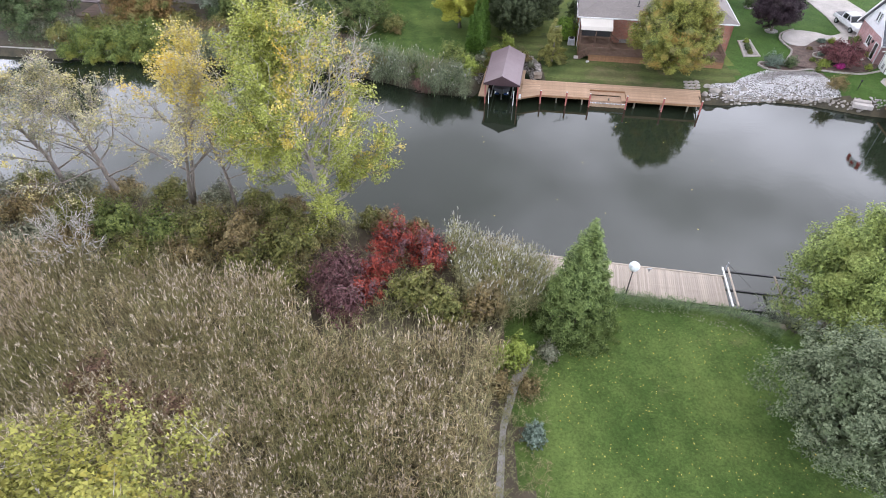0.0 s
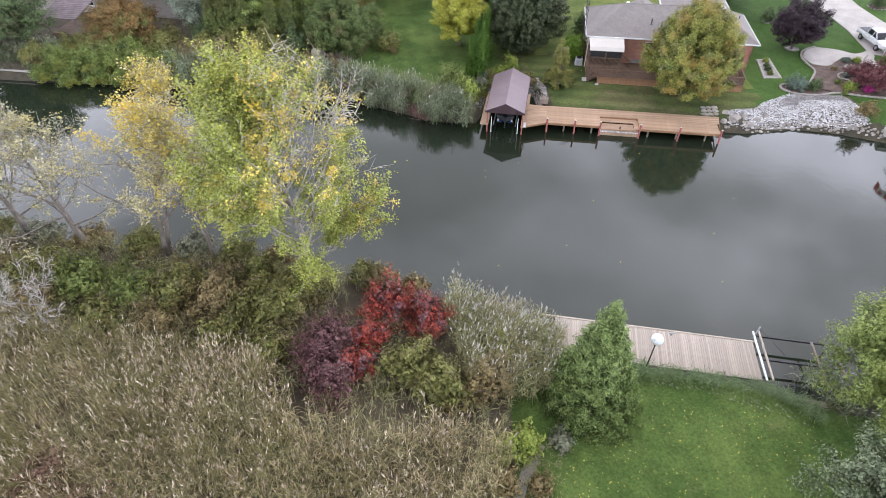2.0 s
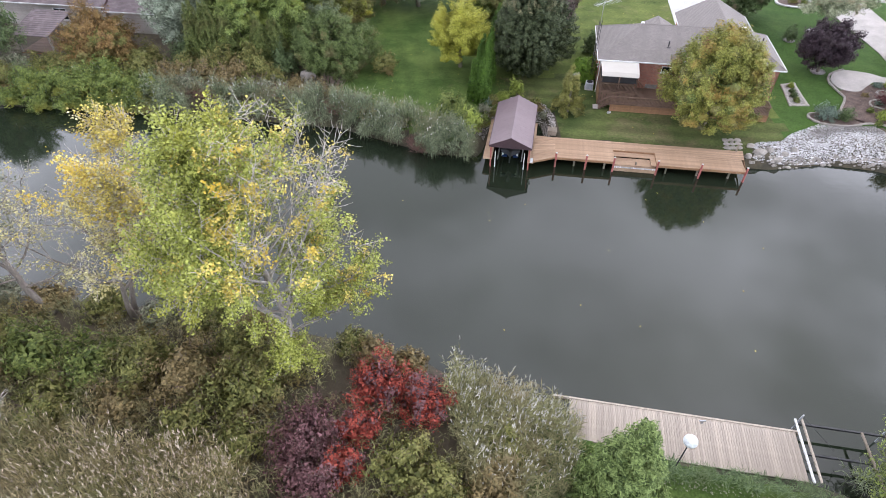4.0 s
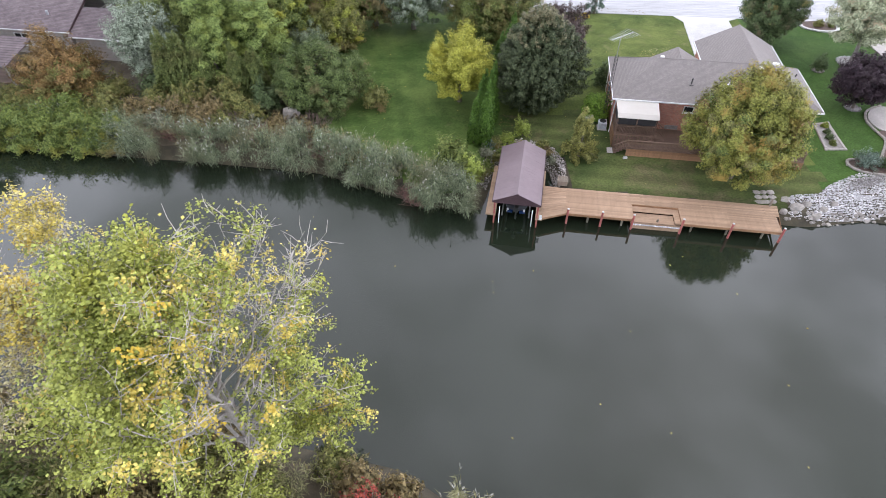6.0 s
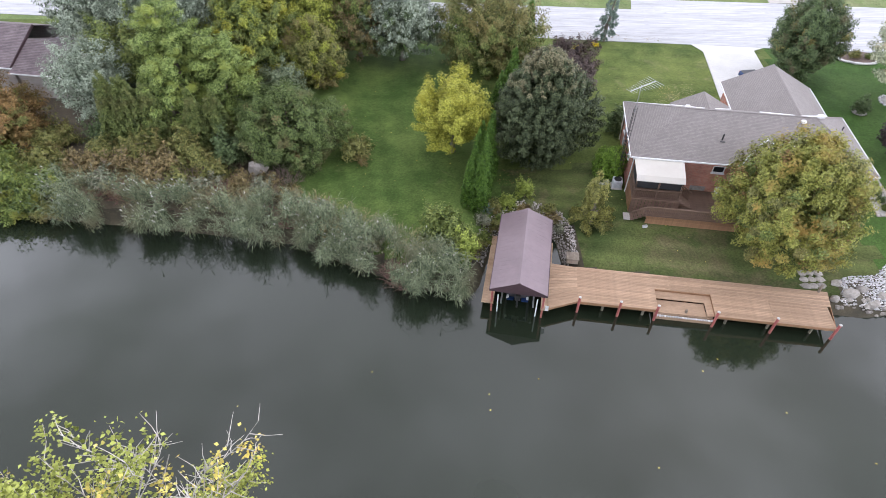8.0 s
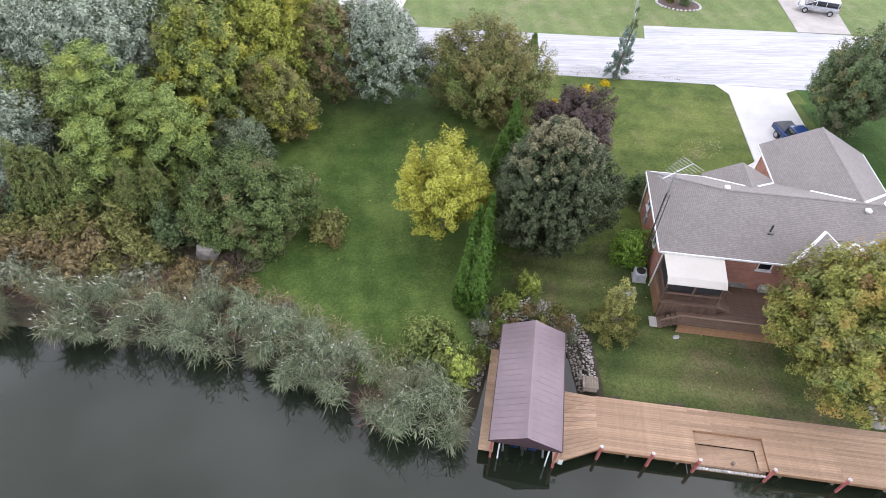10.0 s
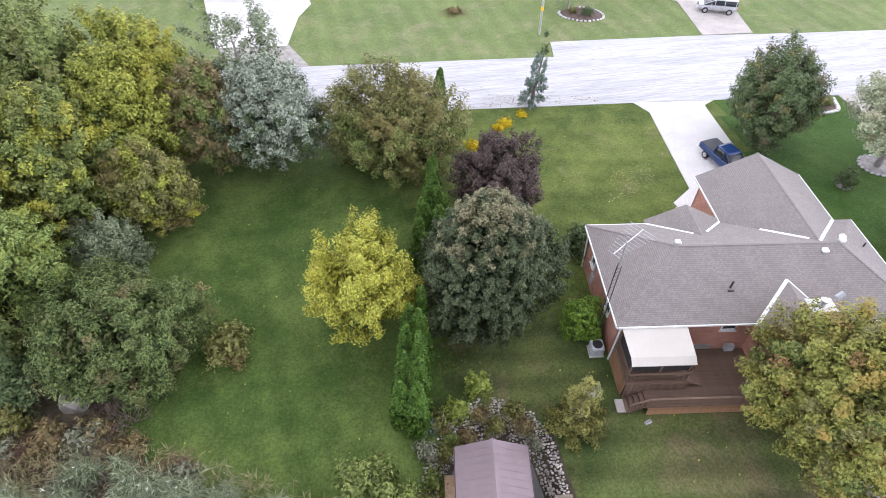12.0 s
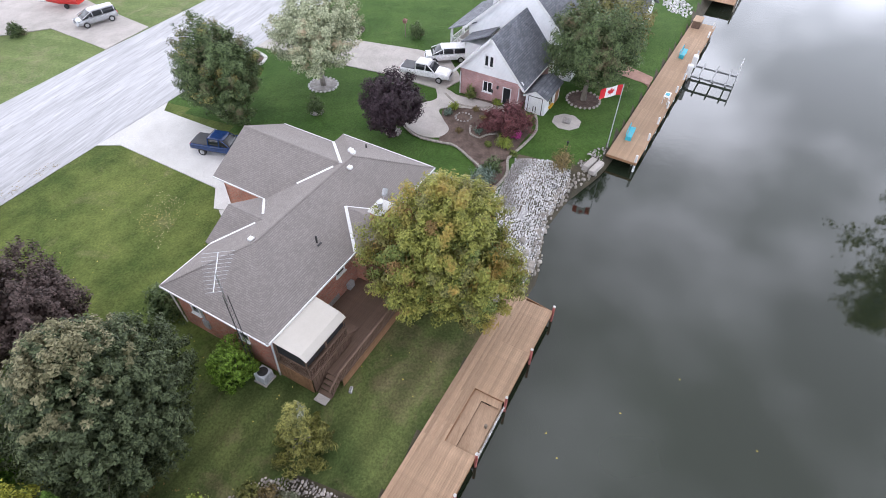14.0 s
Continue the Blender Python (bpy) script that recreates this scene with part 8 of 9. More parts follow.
    # porch roof, posts, floor and railing
    roof_plane(H, [(45.1, 12.9, 3.45), (54.0, 12.9, 3.45), (54.0, 9.2, 5.1), (45.1, 9.2, 5.1)], "slate_x")
    roof_plane(H, [(42.5, 9.8, 3.7), (47.0, 9.8, 3.7), (47.0, 6.4, 5.2), (42.5, 6.4, 5.2)], "slate_x")
    part("porch_infill", Geo().box(42.9, 6.9, 0.95, 45.2, 9.4, 3.65), "siding", H)
    part("porch_floor", Geo().box(45.2, 10.2, .9, 53.9, 12.7, 1.45), "concrete_dark", H)
    for u in (45.5, 48.5, 51.5):
        part("porch_post", Geo().box(u - .12, 12.45, 1.45, u + .12, 12.7, 3.4, .02), "white", H)
    for u0, u1 in ((45.7, 48.3), (48.7, 51.3)):
        r = part("railing", Geo().bar((u0, 12.55, 2.35), (u1, 12.55, 2.35), .07, .07).bar((u0, 12.55, 1.6), (u1, 12.55, 1.6), .07, .07), "white", H)
        gb = Geo()
        for k in range(12):
            uu = u0 + (k + .5) * (u1 - u0) / 12
            gb.box(uu - .02, 12.53, 1.6, uu + .02, 12.57, 2.35)
        part("balusters", gb, "white", r)
    r = part("railing", Geo().bar((45.5, 10.4, 2.35), (45.5, 12.4, 2.35), .07, .07).bar((45.5, 10.4, 1.6), (45.5, 12.4, 1.6), .07, .07), "white", H)
    gb = Geo()
    for k in range(9):
        vv = 10.5 + k * .22
        gb.box(45.48, vv - .02, 1.6, 45.52, vv + .02, 2.35)
    part("balusters", gb, "white", r)
    # low wing towards the canal
    part("wing_wall", Geo().box(57.2, -6.0, .9, 66, -2.2, 3.3), "siding", H)
    gable_roof(H, "v", -6.5, -1.0, 56.7, 66.5, 3.2, 5.8, "slate_y")
    part("wing_gable", Geo().add([(57.2, -6.0, 3.3), (66, -6.0, 3.3), (61.6, -6.0, 5.5), (57.2, -5.8, 3.3), (66, -5.8, 3.3), (61.6, -5.8, 5.5)], [(0, 1, 2), (5, 4, 3), (0, 3, 4, 1), (1, 4, 5, 2), (2, 5, 3, 0)]), "siding", H)
    part("verge_board", Geo().bar((56.7, -6.52, 3.15), (61.6, -6.52, 5.75), .05, .26), "white", H)
    window(H, (57.2, -2.2), (57.2, -6.0), 1.0, 2.2, 1.9, 3.0, 2)
    # garden shed leaning against the wing
    S = thing("garden_shed", "small white sided shed with dark roof beside the house", "shed", *site(37.3, -2.75), 0, -9.0)
    part("wall", Geo().box(0, 0, .95, 4.2, 2.15, 2.95), "siding", S)
    part("gable", Geo().add([(0, 0, 2.95), (0, 2.15, 2.95), (0, 1.07, 3.5), (.1, 0, 2.95), (.1, 2.15, 2.95), (.1, 1.07, 3.5)], [(0, 2, 1), (3, 4, 5), (0, 1, 4, 3), (1, 2, 5, 4), (2, 0, 3, 5)]), "siding", S)
    roof_plane(S, [(-.2, -.25, 2.85), (4.4, -.25, 2.85), (4.4, 1.07, 3.55), (-.2, 1.07, 3.55)], "slate_x", .08)
    roof_plane(S, [(-.2, 2.4, 2.85), (4.4, 2.4, 2.85), (4.4, 1.07, 3.55), (-.2, 1.07, 3.55)], "slate_x", .08)
    for e in (-.25, 2.4):
        part("verge_board", Geo().bar((-.21, e, 2.8), (-.21, 1.07, 3.5), .04, .14), "white", S)
    d = part("door", Geo().box(-.05, .35, 1.0, -.01, 1.8, 2.85), "white", S, "white double door with black hinges and trim")
    part("door_trim", Geo().box(-.06, .29, 1.0, -.02, .35, 2.9).box(-.06, 1.8, 1.0, -.02, 1.86, 2.9).box(-.06, .29, 2.85, -.02, 1.86, 2.91), "dark", d)
    part("door_handle", Geo().box(-.09, .9, 1.25, -.05, .98, 1.85).box(-.09, 1.17, 1.25, -.05, 1.25, 1.85), "dark", d)
    part("side_door", Geo().box(2.9, -.05, 1.0, 3.8, -.01, 2.7), "deck_side", S, "brown wooden side door")
    w = part("window", Geo().box(1.0, -.05, 1.7, 1.9, -.01, 2.6), "car_glass", S)
    part("window_frame", Geo().box(.94, -.07, 1.64, 1.0, -.01, 2.66).box(1.9, -.07, 1.64, 1.96, -.01, 2.66).box(.94, -.07, 2.6, 1.96, -.01, 2.66).box(1.42, -.07, 1.7, 1.47, -.01, 2.6), "white", w)
    part("window_box", Geo().box(.95, -.3, 1.42, 1.95, -.07, 1.62, .02), "amber", w)


pink_house()

# garden bed, walk, edging
walk_poly = smooth_loop([(55.6, 78.2), (53.2, 77.2), (51.6, 78.4), (49.0, 79.2), (47.3, 78.2), (46.3, 76.4), (46.6, 74.6), (48.2, 74.0), (49.8, 75.2), (51.4, 76.2), (52.4, 74.4), (52.8, 71.8), (52.4, 70.2), (53.8, 69.8), (54.5, 72.4), (54.6, 75.2), (55.3, 76.6)], 4)
slab("pavement", walk_poly, "concrete_dark", "curved concrete garden walk", 1.09)
bed = smooth_loop([(46.0, 74.2), (45.9, 72.6), (44.6, 70.6), (43.5, 69.2), (45.8, 67.2), (48.6, 66.8), (51.6, 66.4), (54.2, 67.6), (54.8, 69.4), (54.7, 75.4), (53.2, 75.6), (51.0, 75.8), (48.4, 74.6)], 4)
slab("garden_bed", bed, "mulch", "mulched garden bed with stones and small plants", 1.06)
bed2 = smooth_loop([(43.2, 69.4), (40.6, 69.2), (40.2, 68.4), (41.0, 67.4), (43.4, 66.9), (45.6, 67.3), (44.6, 68.4)], 4)
slab("garden_bed", bed2, "mulch", "lower mulched bed above the stone slope", 1.06)


def edge_row(label, pts, size, mat, seed, z=1.12):
    """A row of edging stones, each its own piece."""
    E = thing("stone_edging", label, "edging")
    rnd = random.Random(seed)
    d0 = 0.0
    P = [Vector(p) for p in pts]
    made = [Geo().box(-size * .55, -size * .38, -.12, size * .5, size * .36, .08, .03).mesh("edging_stone", mat), Geo().box(-size * .5, -size * .36, -.12, size * .48, size * .4, .06, .04).mesh("edging_stone", mat)]
    for a, b in zip(P, P[1:]):
        L = (b - a).length
        if L < 1e-6:
            continue
        ang = math.degrees(math.atan2(b.y - a.y, b.x - a.x))
        while d0 < L:
            p = a + (b - a) * (d0 / L)
            ob = part("edging_stone", made[rnd.random() < .5], mat, E)
            ob.matrix_basis = pose(p.x, p.y, z + rnd.uniform(-.02, .02), rnd.uniform(-4, 4), rnd.uniform(-4, 4), ang + rnd.uniform(-8, 8))
            d0 += size * 1.06
        d0 -= L
    return E


def soft(pts, steps=6):
    """An open soft curve through the points."""
    out = []
    for i in range(len(pts) - 1):
        p = [Vector(pts[min(max(i + k, 0), len(pts) - 1)]) for k in (-1, 0, 1, 2)]
        for s in range(steps):
            t = s / steps
            q = .5 * (2 * p[1] + (p[2] - p[0]) * t + (2 * p[0] - 5 * p[1] + 4 * p[2] - p[3]) * t * t + (3 * p[1] - p[0] - 3 * p[2] + p[3]) * t ** 3)
            out.append((q.x, q.y))
    return out + [tuple(pts[-1])]


edge_row("tan stone edging round the garden walk and bed", soft([(49.0, 79.3), (47.1, 78.3), (46.0, 76.4), (45.9, 74.2), (45.9, 72.6), (44.6, 70.6), (43.4, 69.2), (41.8, 69.4), (40.4, 69.2), (40.0, 68.4)]), .32, "edging", 1)
edge_row("tan stone edging of the lower bed", soft([(40.0, 68.4), (40.9, 67.3), (43.4, 66.7), (45.6, 67.2), (46.6, 67.0), (48.6, 66.4), (51.4, 65.9), (54.0, 66.6)]), .32, "edging", 2)
edge_row("winding low stone line within the bed", soft([(49.6, 72.2), (48.4, 71.8), (48.0, 70.8), (48.8, 70.2), (49.2, 69.2), (47.6, 68.8)]), .26, "edging", 3, 1.1)
edge_row("stone edging along the house bed", soft([(54.4, 76.6), (53.0, 74.8), (53.2, 72.4), (54.2, 70.2)]), .3, "edging", 4, 1.1)



def stone_ring(label, x, y, r, mat, n=16, size=.3, fill="path_gravel"):
    R = thing("stone_ring", label, "stone ring", x, y, 1.0)
    part("bed", Geo().tube([(0, 0, -.2), (0, 0, .05)], r, 24), fill, R)
    for k in range(n):
        a = 2 * math.pi * k / n
        part("edging_stone", Geo().stone(r * math.cos(a), r * math.sin(a), .06, size * .6, size * .45, .12, 900 + k), mat, R)
    return R


stone_ring("round bed of pale stones under the maple", 51.2, 89.7, 1.55, "stone", 20, .34, "stone_grey")
stone_ring("round stone edged bed under the large maple", 58.9, 62.6, 1.75, "edging", 22, .4, "mulch")
stone_ring("small round stone bed under the purple maple", 45.9, 79.0, .75, "stone_grey", 12, .26, "stone_grey")
stone_ring("small mulched ring under a shrub", 46.2, 87.7, .62, "stone_grey", 10, .24, "concrete_dark")
stone_ring("round pale stone heap in the garden bed", 50.9, 73.4, .8, "stone_grey", 14, .3, "stone_grey")
stone_ring("mulched ring round a lawn tree", 64.4, 92.6, 1.2, "edging", 16, .3, "mulch")
R = thing("fire_pit", "octagonal pale paving with a square fire pit", "fire pit", 54.05, 63.4, 1.0)
part("paving", Geo().prism([(1.5 * math.cos(math.pi * (k + .5) / 4), 1.5 * math.sin(math.pi * (k + .5) / 4)) for k in range(8)], -.2, .05), "concrete_dark", R)
part("pit", Geo().box(-.42, -.42, .05, .42, .42, .3, .04), "stone_grey", R)
# curb bed by the road
slab("garden_bed", smooth_loop([(50.5, 99.5), (53.6, 98.8), (54.6, 101.2), (52.4, 102.0), (50.2, 101.4)], 4), "mulch", "roadside mulched bed in a curved kerb", 1.06)
edge_row("pale kerb round the roadside bed", soft([(50.2, 101.6), (50.0, 99.8), (51.8, 98.6), (54.0, 98.8), (55.0, 101.0)]), .5, "concrete", 5)
slab("garden_bed", [(40.2, 75.6), (41.6, 75.9), (41.0, 71.2), (39.3, 71.2)], "path_gravel", "rectangular gravel bed with small plants", 1.06)
edge_row("white edging round the rectangular bed", [(40.2, 75.7), (41.7, 76.0), (41.1, 71.1), (39.2, 71.1), (40.2, 75.7)], .36, "concrete_dark", 6, 1.05)
for k, (x, y, h, r, kind) in enumerate(((40.9, 75.1, .7, .4, "lime"), (40.6, 74.0, .55, .4, "dark_green"), (40.4, 73.0, .6, .45, "dark_green"), (40.2, 71.9, .6, .4, "green"), (41.6, 68.4, 1.9, 1.35, "blue_spruce"), (43.6, 68.2, 1.5, 1.05, "dark_green"),
                                        (47.9, 68.2, 1.0, 1.0, "lime"), (49.5, 67.5, .9, .6, "magenta"), (46.5, 62.2, 1.9, 1.3, "bush_brown"), (47.2, 69.6, .6, .4, "green"), (49.0, 71.2, .7, .5, "blue_spruce"), (52.1, 74.9, .8, .6, "lime"), (50.9, 75.1, .7, .5, "blue_spruce"),
                                        (54.6, 73.9, 1.7, .65, "green"), (54.6, 70.9, .7, .6, "lime"), (46.2, 87.7, 2.2, 1.0, "dark_green"), (46.6, 66.9, .5, .4, "green"), (52.9, 67.2, .7, .5, "lime"), (52.2, 100.4, .9, .9, "bush"), (53.6, 100.0, .6, .5, "green"),
                                        (65.6, 84.6, 2.0, 1.1, "dark_green"), (36.6, 125.4, 1.1, 1.0, "dark_green"), (34.8, 126.4, .8, .7, "bush"), (64.4, 92.6, 2.6, 1.3, "dark_green"))):
    shrub("small garden shrub in a bed", x, y, h, r, kind, seed=300 + k, group="garden shrubs", count=int(500 + 700 * r * h), size=.12, z=1.05)
twig_heap_late = [(49.9, 70.0), (51.4, 71.4), (52.6, 72.6), (48.4, 73.0)]
for k, (x, y) in enumerate(twig_heap_late):
    shrub("low faded perennial in the mulch bed", x, y, .45, .45, "bush_brown", seed=340 + k, group="garden shrubs", count=350, size=.11, z=1.05)
B = thing("flower_bed", "kerbed island bed with shrubs across the road", "flower bed", 36.2, 125.6, 1.0)
part("bed", Geo().prism(smooth_loop([(-3.0, 1.4), (-2.8, -.6), (-.6, -2.0), (2.0, -1.6), (2.2, .6), (.2, 2.2)], 4), -.2, .06), "mulch", B)
for k in range(26):
    q = smooth_loop([(-3.0, 1.4), (-2.8, -.6), (-.6, -2.0), (2.0, -1.6), (2.2, .6), (.2, 2.2)], 5)[k]
    part("edging_stone", Geo().stone(q[0], q[1], .08, .22, .18, .12, 950 + k), "stone", B)
plant("weeping_tree", "thin-leaved weeping tree in the island bed", "tree", 34.6, 127.6, 6.6, 3.6, "bush_grey", "round", h0=.16, count=5200, size=.2, clumps=90, clump_r=.7, core=0, seed=360, aspect=.3, droop=1.5, twigs=110, twig_mat="twig", bark="bark_pale")
post = thing("bird_house", "brown bird house on a thin post in the lawn", "bird house", 65.3, 86.0, 1.0)
part("post", Geo().tube([(0, 0, -.2), (0, 0, 1.7)], .06, 6), "old_wood", post)
part("box", Geo().box(-.2, -.2, 1.7, .2, .2, 2.05, .03).add([(-.28, -.28, 2.05), (.28, -.28, 2.05), (.28, .28, 2.05), (-.28, .28, 2.05), (0, 0, 2.3)], [(0, 1, 4), (1, 2, 4), (2, 3, 4), (3, 0, 4), (3, 2, 1, 0)]), "twig_red", post)

# ---- stones ----
def stones(name, label, poly, n, r0, r1, mat, seed, lift=.05, flat=.6, thin=None):
    rnd = np.random.default_rng(seed)
    xs, ys = [p[0] for p in poly], [p[1] for p in poly]
    g, k = Geo(), 0
    step = r0 + r1 * 1.05
    spots = [(x + rnd.uniform(-.3, .3) * step, y + rnd.uniform(-.3, .3) * step) for x in np.arange(min(xs), max(xs), step) for y in np.arange(min(ys), max(ys), step)]
    spots = spots + [(rnd.uniform(min(xs), max(xs)), rnd.uniform(min(ys), max(ys))) for q in range(n)]
    ok = inside(poly, np.array([p[0] for p in spots]), np.array([p[1] for p in spots]))
    for x, y in [p for p, good in zip(spots, ok) if good]:
        r = rnd.uniform(r0, r1)
        g.stone(x, y, float(ground_z(np.array([x]), np.array([y]))[0]) + lift, r, r * rnd.uniform(.6, 1), r * flat, seed * 1000 + k)
        k += 1
    return tagged(part(name, g, mat), label, "stones", kind="stuff")


slope = [(31.8, 62.0), (34.9, 61.6), (40.4, 62.0), (45.3, 61.0), (47.0, 61.4), (47.3, 63.4), (46.2, 66.6), (42.4, 66.6), (40.5, 67.2), (37.5, 65.9), (35.4, 64.4), (32.6, 64.2)]
struct("stone_bed", Geo().prism(slope, -.2, lambda x, y: float(ground_z(np.array([x]), np.array([y]))[0]) - .17), "stone_bed", "gravel bed under the riprap")
stones("riprap", "bright white limestone riprap on the sloping bank", slope, 2200, .055, .12, "stone", 11, .04)
stones("riprap", "grey gravel band across the white stones", [(38.6, 65.6), (41.0, 66.6), (43.6, 66.6), (45.9, 66.5), (46.6, 65.2), (46.0, 65.0), (44.6, 65.7), (41.6, 65.6), (39.2, 64.7)], 420, .04, .08, "stone_grey", 12, .2)
stones("shore_stones", "tan wet stones along the waterline", [(31.5, 61.9), (34.9, 61.1), (40.4, 61.7), (45.3, 60.6), (48.6, 58.8), (48.9, 59.6), (45.6, 61.6), (40.4, 62.7), (35, 62.3), (31.8, 62.8)], 120, .12, .3, "edging", 13, .05)
stones("shore_stones", "grey stones under the dock's end", [(47.6, 60.4), (49.4, 58.9), (51.2, 58.9), (50.8, 59.8), (48.4, 61.0)], 50, .07, .18, "stone_grey", 14, .03)
for k, (x, y, rx, ry) in enumerate(((32.6, 62.6, .75, .5), (33.8, 63.1, .55, .4), (34.3, 61.9, .6, .35), (32.0, 63.6, .5, .35), (35.2, 62.6, .45, .35), (31.4, 62.3, .4, .3), (36.4, 63.2, .4, .3))):
    b = part("boulder", Geo().stone(x, y, float(ground_z(np.array([x]), np.array([y]))[0]) + .12, rx, ry, .32, 60 + k), "edging")
    tagged(b, "large pale boulder at the water's edge", "boulder", "boulders")
S = thing("stone_steps", "flat pale flagstone steps beside the dock", "steps")
for k in range(9):
    x, y = 29.6 + (k % 3) * .62 + (k // 3) * .1, 63.4 + (k // 3) * .62
    part("flagstone", Geo().stone(x, y, .72 + (k // 3) * .06, .42, .36, .12, 80 + k), "edging", S)
slip = [(4.3, 66.6), (4.7, 69.6), (6.2, 71.7), (8.0, 73.3), (10.0, 73.5), (12.1, 72.2), (12.9, 69.6), (12.6, 66.4), (11.6, 66.3), (11.5, 69.4), (10.2, 71.2), (7.8, 71.3), (5.9, 69.4), (4.9, 66.4)]
stones("slip_stones", "pale rounded stones round the boat slip", slip, 420, .05, .13, "stone_mixed", 15, .05)
stones("slip_stones", "dark wet stones and debris at the slip's edge", [(4.9, 66.4), (5.9, 69.4), (7.8, 71.3), (10.2, 71.2), (11.5, 69.4), (11.6, 66.3), (12.0, 66.3), (12.1, 70.6), (10.4, 72.4), (7.4, 72.2), (5.2, 69.8), (4.5, 66.6)], 200, .05, .13, "stone_grey", 16, .03)
for k, (x, y, h, r, kind) in enumerate(((6.2, 72.3, 1.1, .8, "bush"), (7.4, 72.8, 1.3, .9, "lime"), (5.1, 70.6, .9, .8, "bush_grey"), (6.6, 71.2, .9, .7, "vine"), (9.0, 73.9, 2.4, .9, "lime"), (10.9, 72.2, .8, .9, "bush"), (8.8, 72.4, .6, .7, "bush_brown"), (5.6, 72.0, .8, .6, "blue_spruce"), (11.8, 70.2, .6, .6, "bush_grey"), (7.6, 71.5, 1.0, 1.0, "bush_brown"), (9.6, 71.7, .9, .9, "bush"), (5.2, 69.0, 1.1, .9, "vine"), (6.2, 70.6, .9, .8, "bush"), (11.3, 71.2, .8, .8, "bush_brown"), (4.4, 67.6, 1.2, .9, "bush"))):
    shrub("wild plant among the slip stones", x, y, h, r, kind, seed=380 + k, group="slip plants", count=int(450 + 700 * r * h), size=.13)
tagged(part("boulder", Geo().stone(-15.7, 77.8, 1.55, 1.15, .8, .85, 77), "edging"), "large pinkish boulder under the apple tree", "boulder")

# ---- the far dock ----
def far_dock():
    D = thing("tan_dock", "long weathered tan dock with white posts", "dock")
    a, b = Vector((50.15, 55.84)), Vector((84.0, 49.85))
    d = (b - a).normalized()
    n = Vector((-d.y, d.x))
    planked(D, "plank", a, b, 2.95, .147, "tan_wood", .68, along=True, piece=4.9)
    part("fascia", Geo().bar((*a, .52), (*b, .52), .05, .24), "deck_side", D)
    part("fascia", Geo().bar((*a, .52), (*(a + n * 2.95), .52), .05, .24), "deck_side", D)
    part("joist_frame", Geo().prism([tuple(a + n * .1), tuple(b + n * .1), tuple(b + n * 2.9), tuple(a + n * 2.9)], .42, .62), "old_wood", D)
    for s in (.15, 4.3, 7.7, 11.2, 14.9, 18.2, 30.5, 33.5):
        p = a + d * s + n * .12
        part("bumper_post", Geo().tube([(p.x, p.y, -1), (p.x, p.y, 1.45)], .11, 10), "white", D)
    for s in (1, 6, 11, 16, 21, 26, 31):
        p = a + d * s + n * .5
        part("pile", Geo().tube([(p.x, p.y, -1.3), (p.x, p.y, .6)], .1, 7), "old_wood", D)
    ang = math.degrees(math.atan2(d.y, d.x))
    for x, y, t in ((54.5, 57.0, ang + 4), (74.0, 53.3, ang)):
        B = thing("bench", "turquoise painted wooden bench on the dock", "bench", x, y, .68, t, "dock benches")
        for k in range(3):
            part("slat", Geo().box(-1.0, -.28 + k * .17, .44, 1.0, -.13 + k * .17, .49, .01), "turquoise", B)
        for k in range(2):
            part("back_slat", Geo().box(-1.0, .28, .56 + k * .2, 1.0, .33, .72 + k * .2, .01), "turquoise", B)
        for q in (-.85, .85):
            part("leg", Geo().box(q - .05, -.26, 0, q + .05, .3, .44).box(q - .05, .24, .44, q + .05, .3, .95), "turquoise", B)
    p = a + d * 12.3 + n * .6
    T = thing("cleaning_table", "small white and green table on the dock", "table", p.x, p.y, .68, ang)
    part("tabletop", Geo().box(-.6, -.3, .85, .6, .3, .92, .02), "white", T)
    part("basin", Geo().box(-.25, -.2, .92, .25, .2, .98, .02), "turquoise", T)
    for q, w in ((-.5, -.25), (.5, -.25), (-.5, .25), (.5, .25)):
        part("leg", Geo().box(q - .03, w - .03, 0, q + .03, w + .03, .85), "white", T)
    # boat lift with white motor housings
    F = thing("boat_lift", "grey steel boat lift with white motor housings", "boat lift")
    for s in (19.9, 22.6):
        q = a + d * s
        part("motor_housing", Geo().box(q.x - .4, q.y - .3, .3, q.x + .4, q.y + .3, 1.75, .1), "white", F)
        part("guide_post", Geo().tube([(q.x + .5, q.y - .1, -1), (q.x + .5, q.y - .1, 2.1)], .08, 8), "white", F)
        part("beam", Geo().bar((q.x, q.y, .5), (*(q - n * 5.0), .5), .18, .2), "dull_steel", F)
    for s, t in ((19.3, 1.2), (19.3, 2.7), (19.3, 4.2)):
        q = a + d * s - n * t
        part("cross_beam", Geo().bar((q.x, q.y, .66), (*(q + d * 4.2), .66), .16, .16), "dull_steel", F)
    q = a + d * 22.6 - n * 5.0
    part("guide_pole", Geo().tube([(q.x, q.y, -.5), (q.x + .1, q.y, 2.6)], .07, 8), "white", F)
    # deck box at the end
    q = a + d * 33.2 + n * 2.2
    C = thing("deck_box", "brown wooden deck box at the end of the dock", "storage box", q.x, q.y, .68, ang)
    part("box", Geo().box(-.9, -.5, 0, .9, .5, .9, .03), "deck_brown", C)
    part("lid", Geo().box(-.95, -.55, .9, .95, .55, .98, .02), "tan_wood", C)
    slab("path", [(64.7, 56.4), (66.6, 56.1), (68.4, 59.6), (66.0, 60.2)], "terracotta", "short salmon paver path to the dock", 1.06)
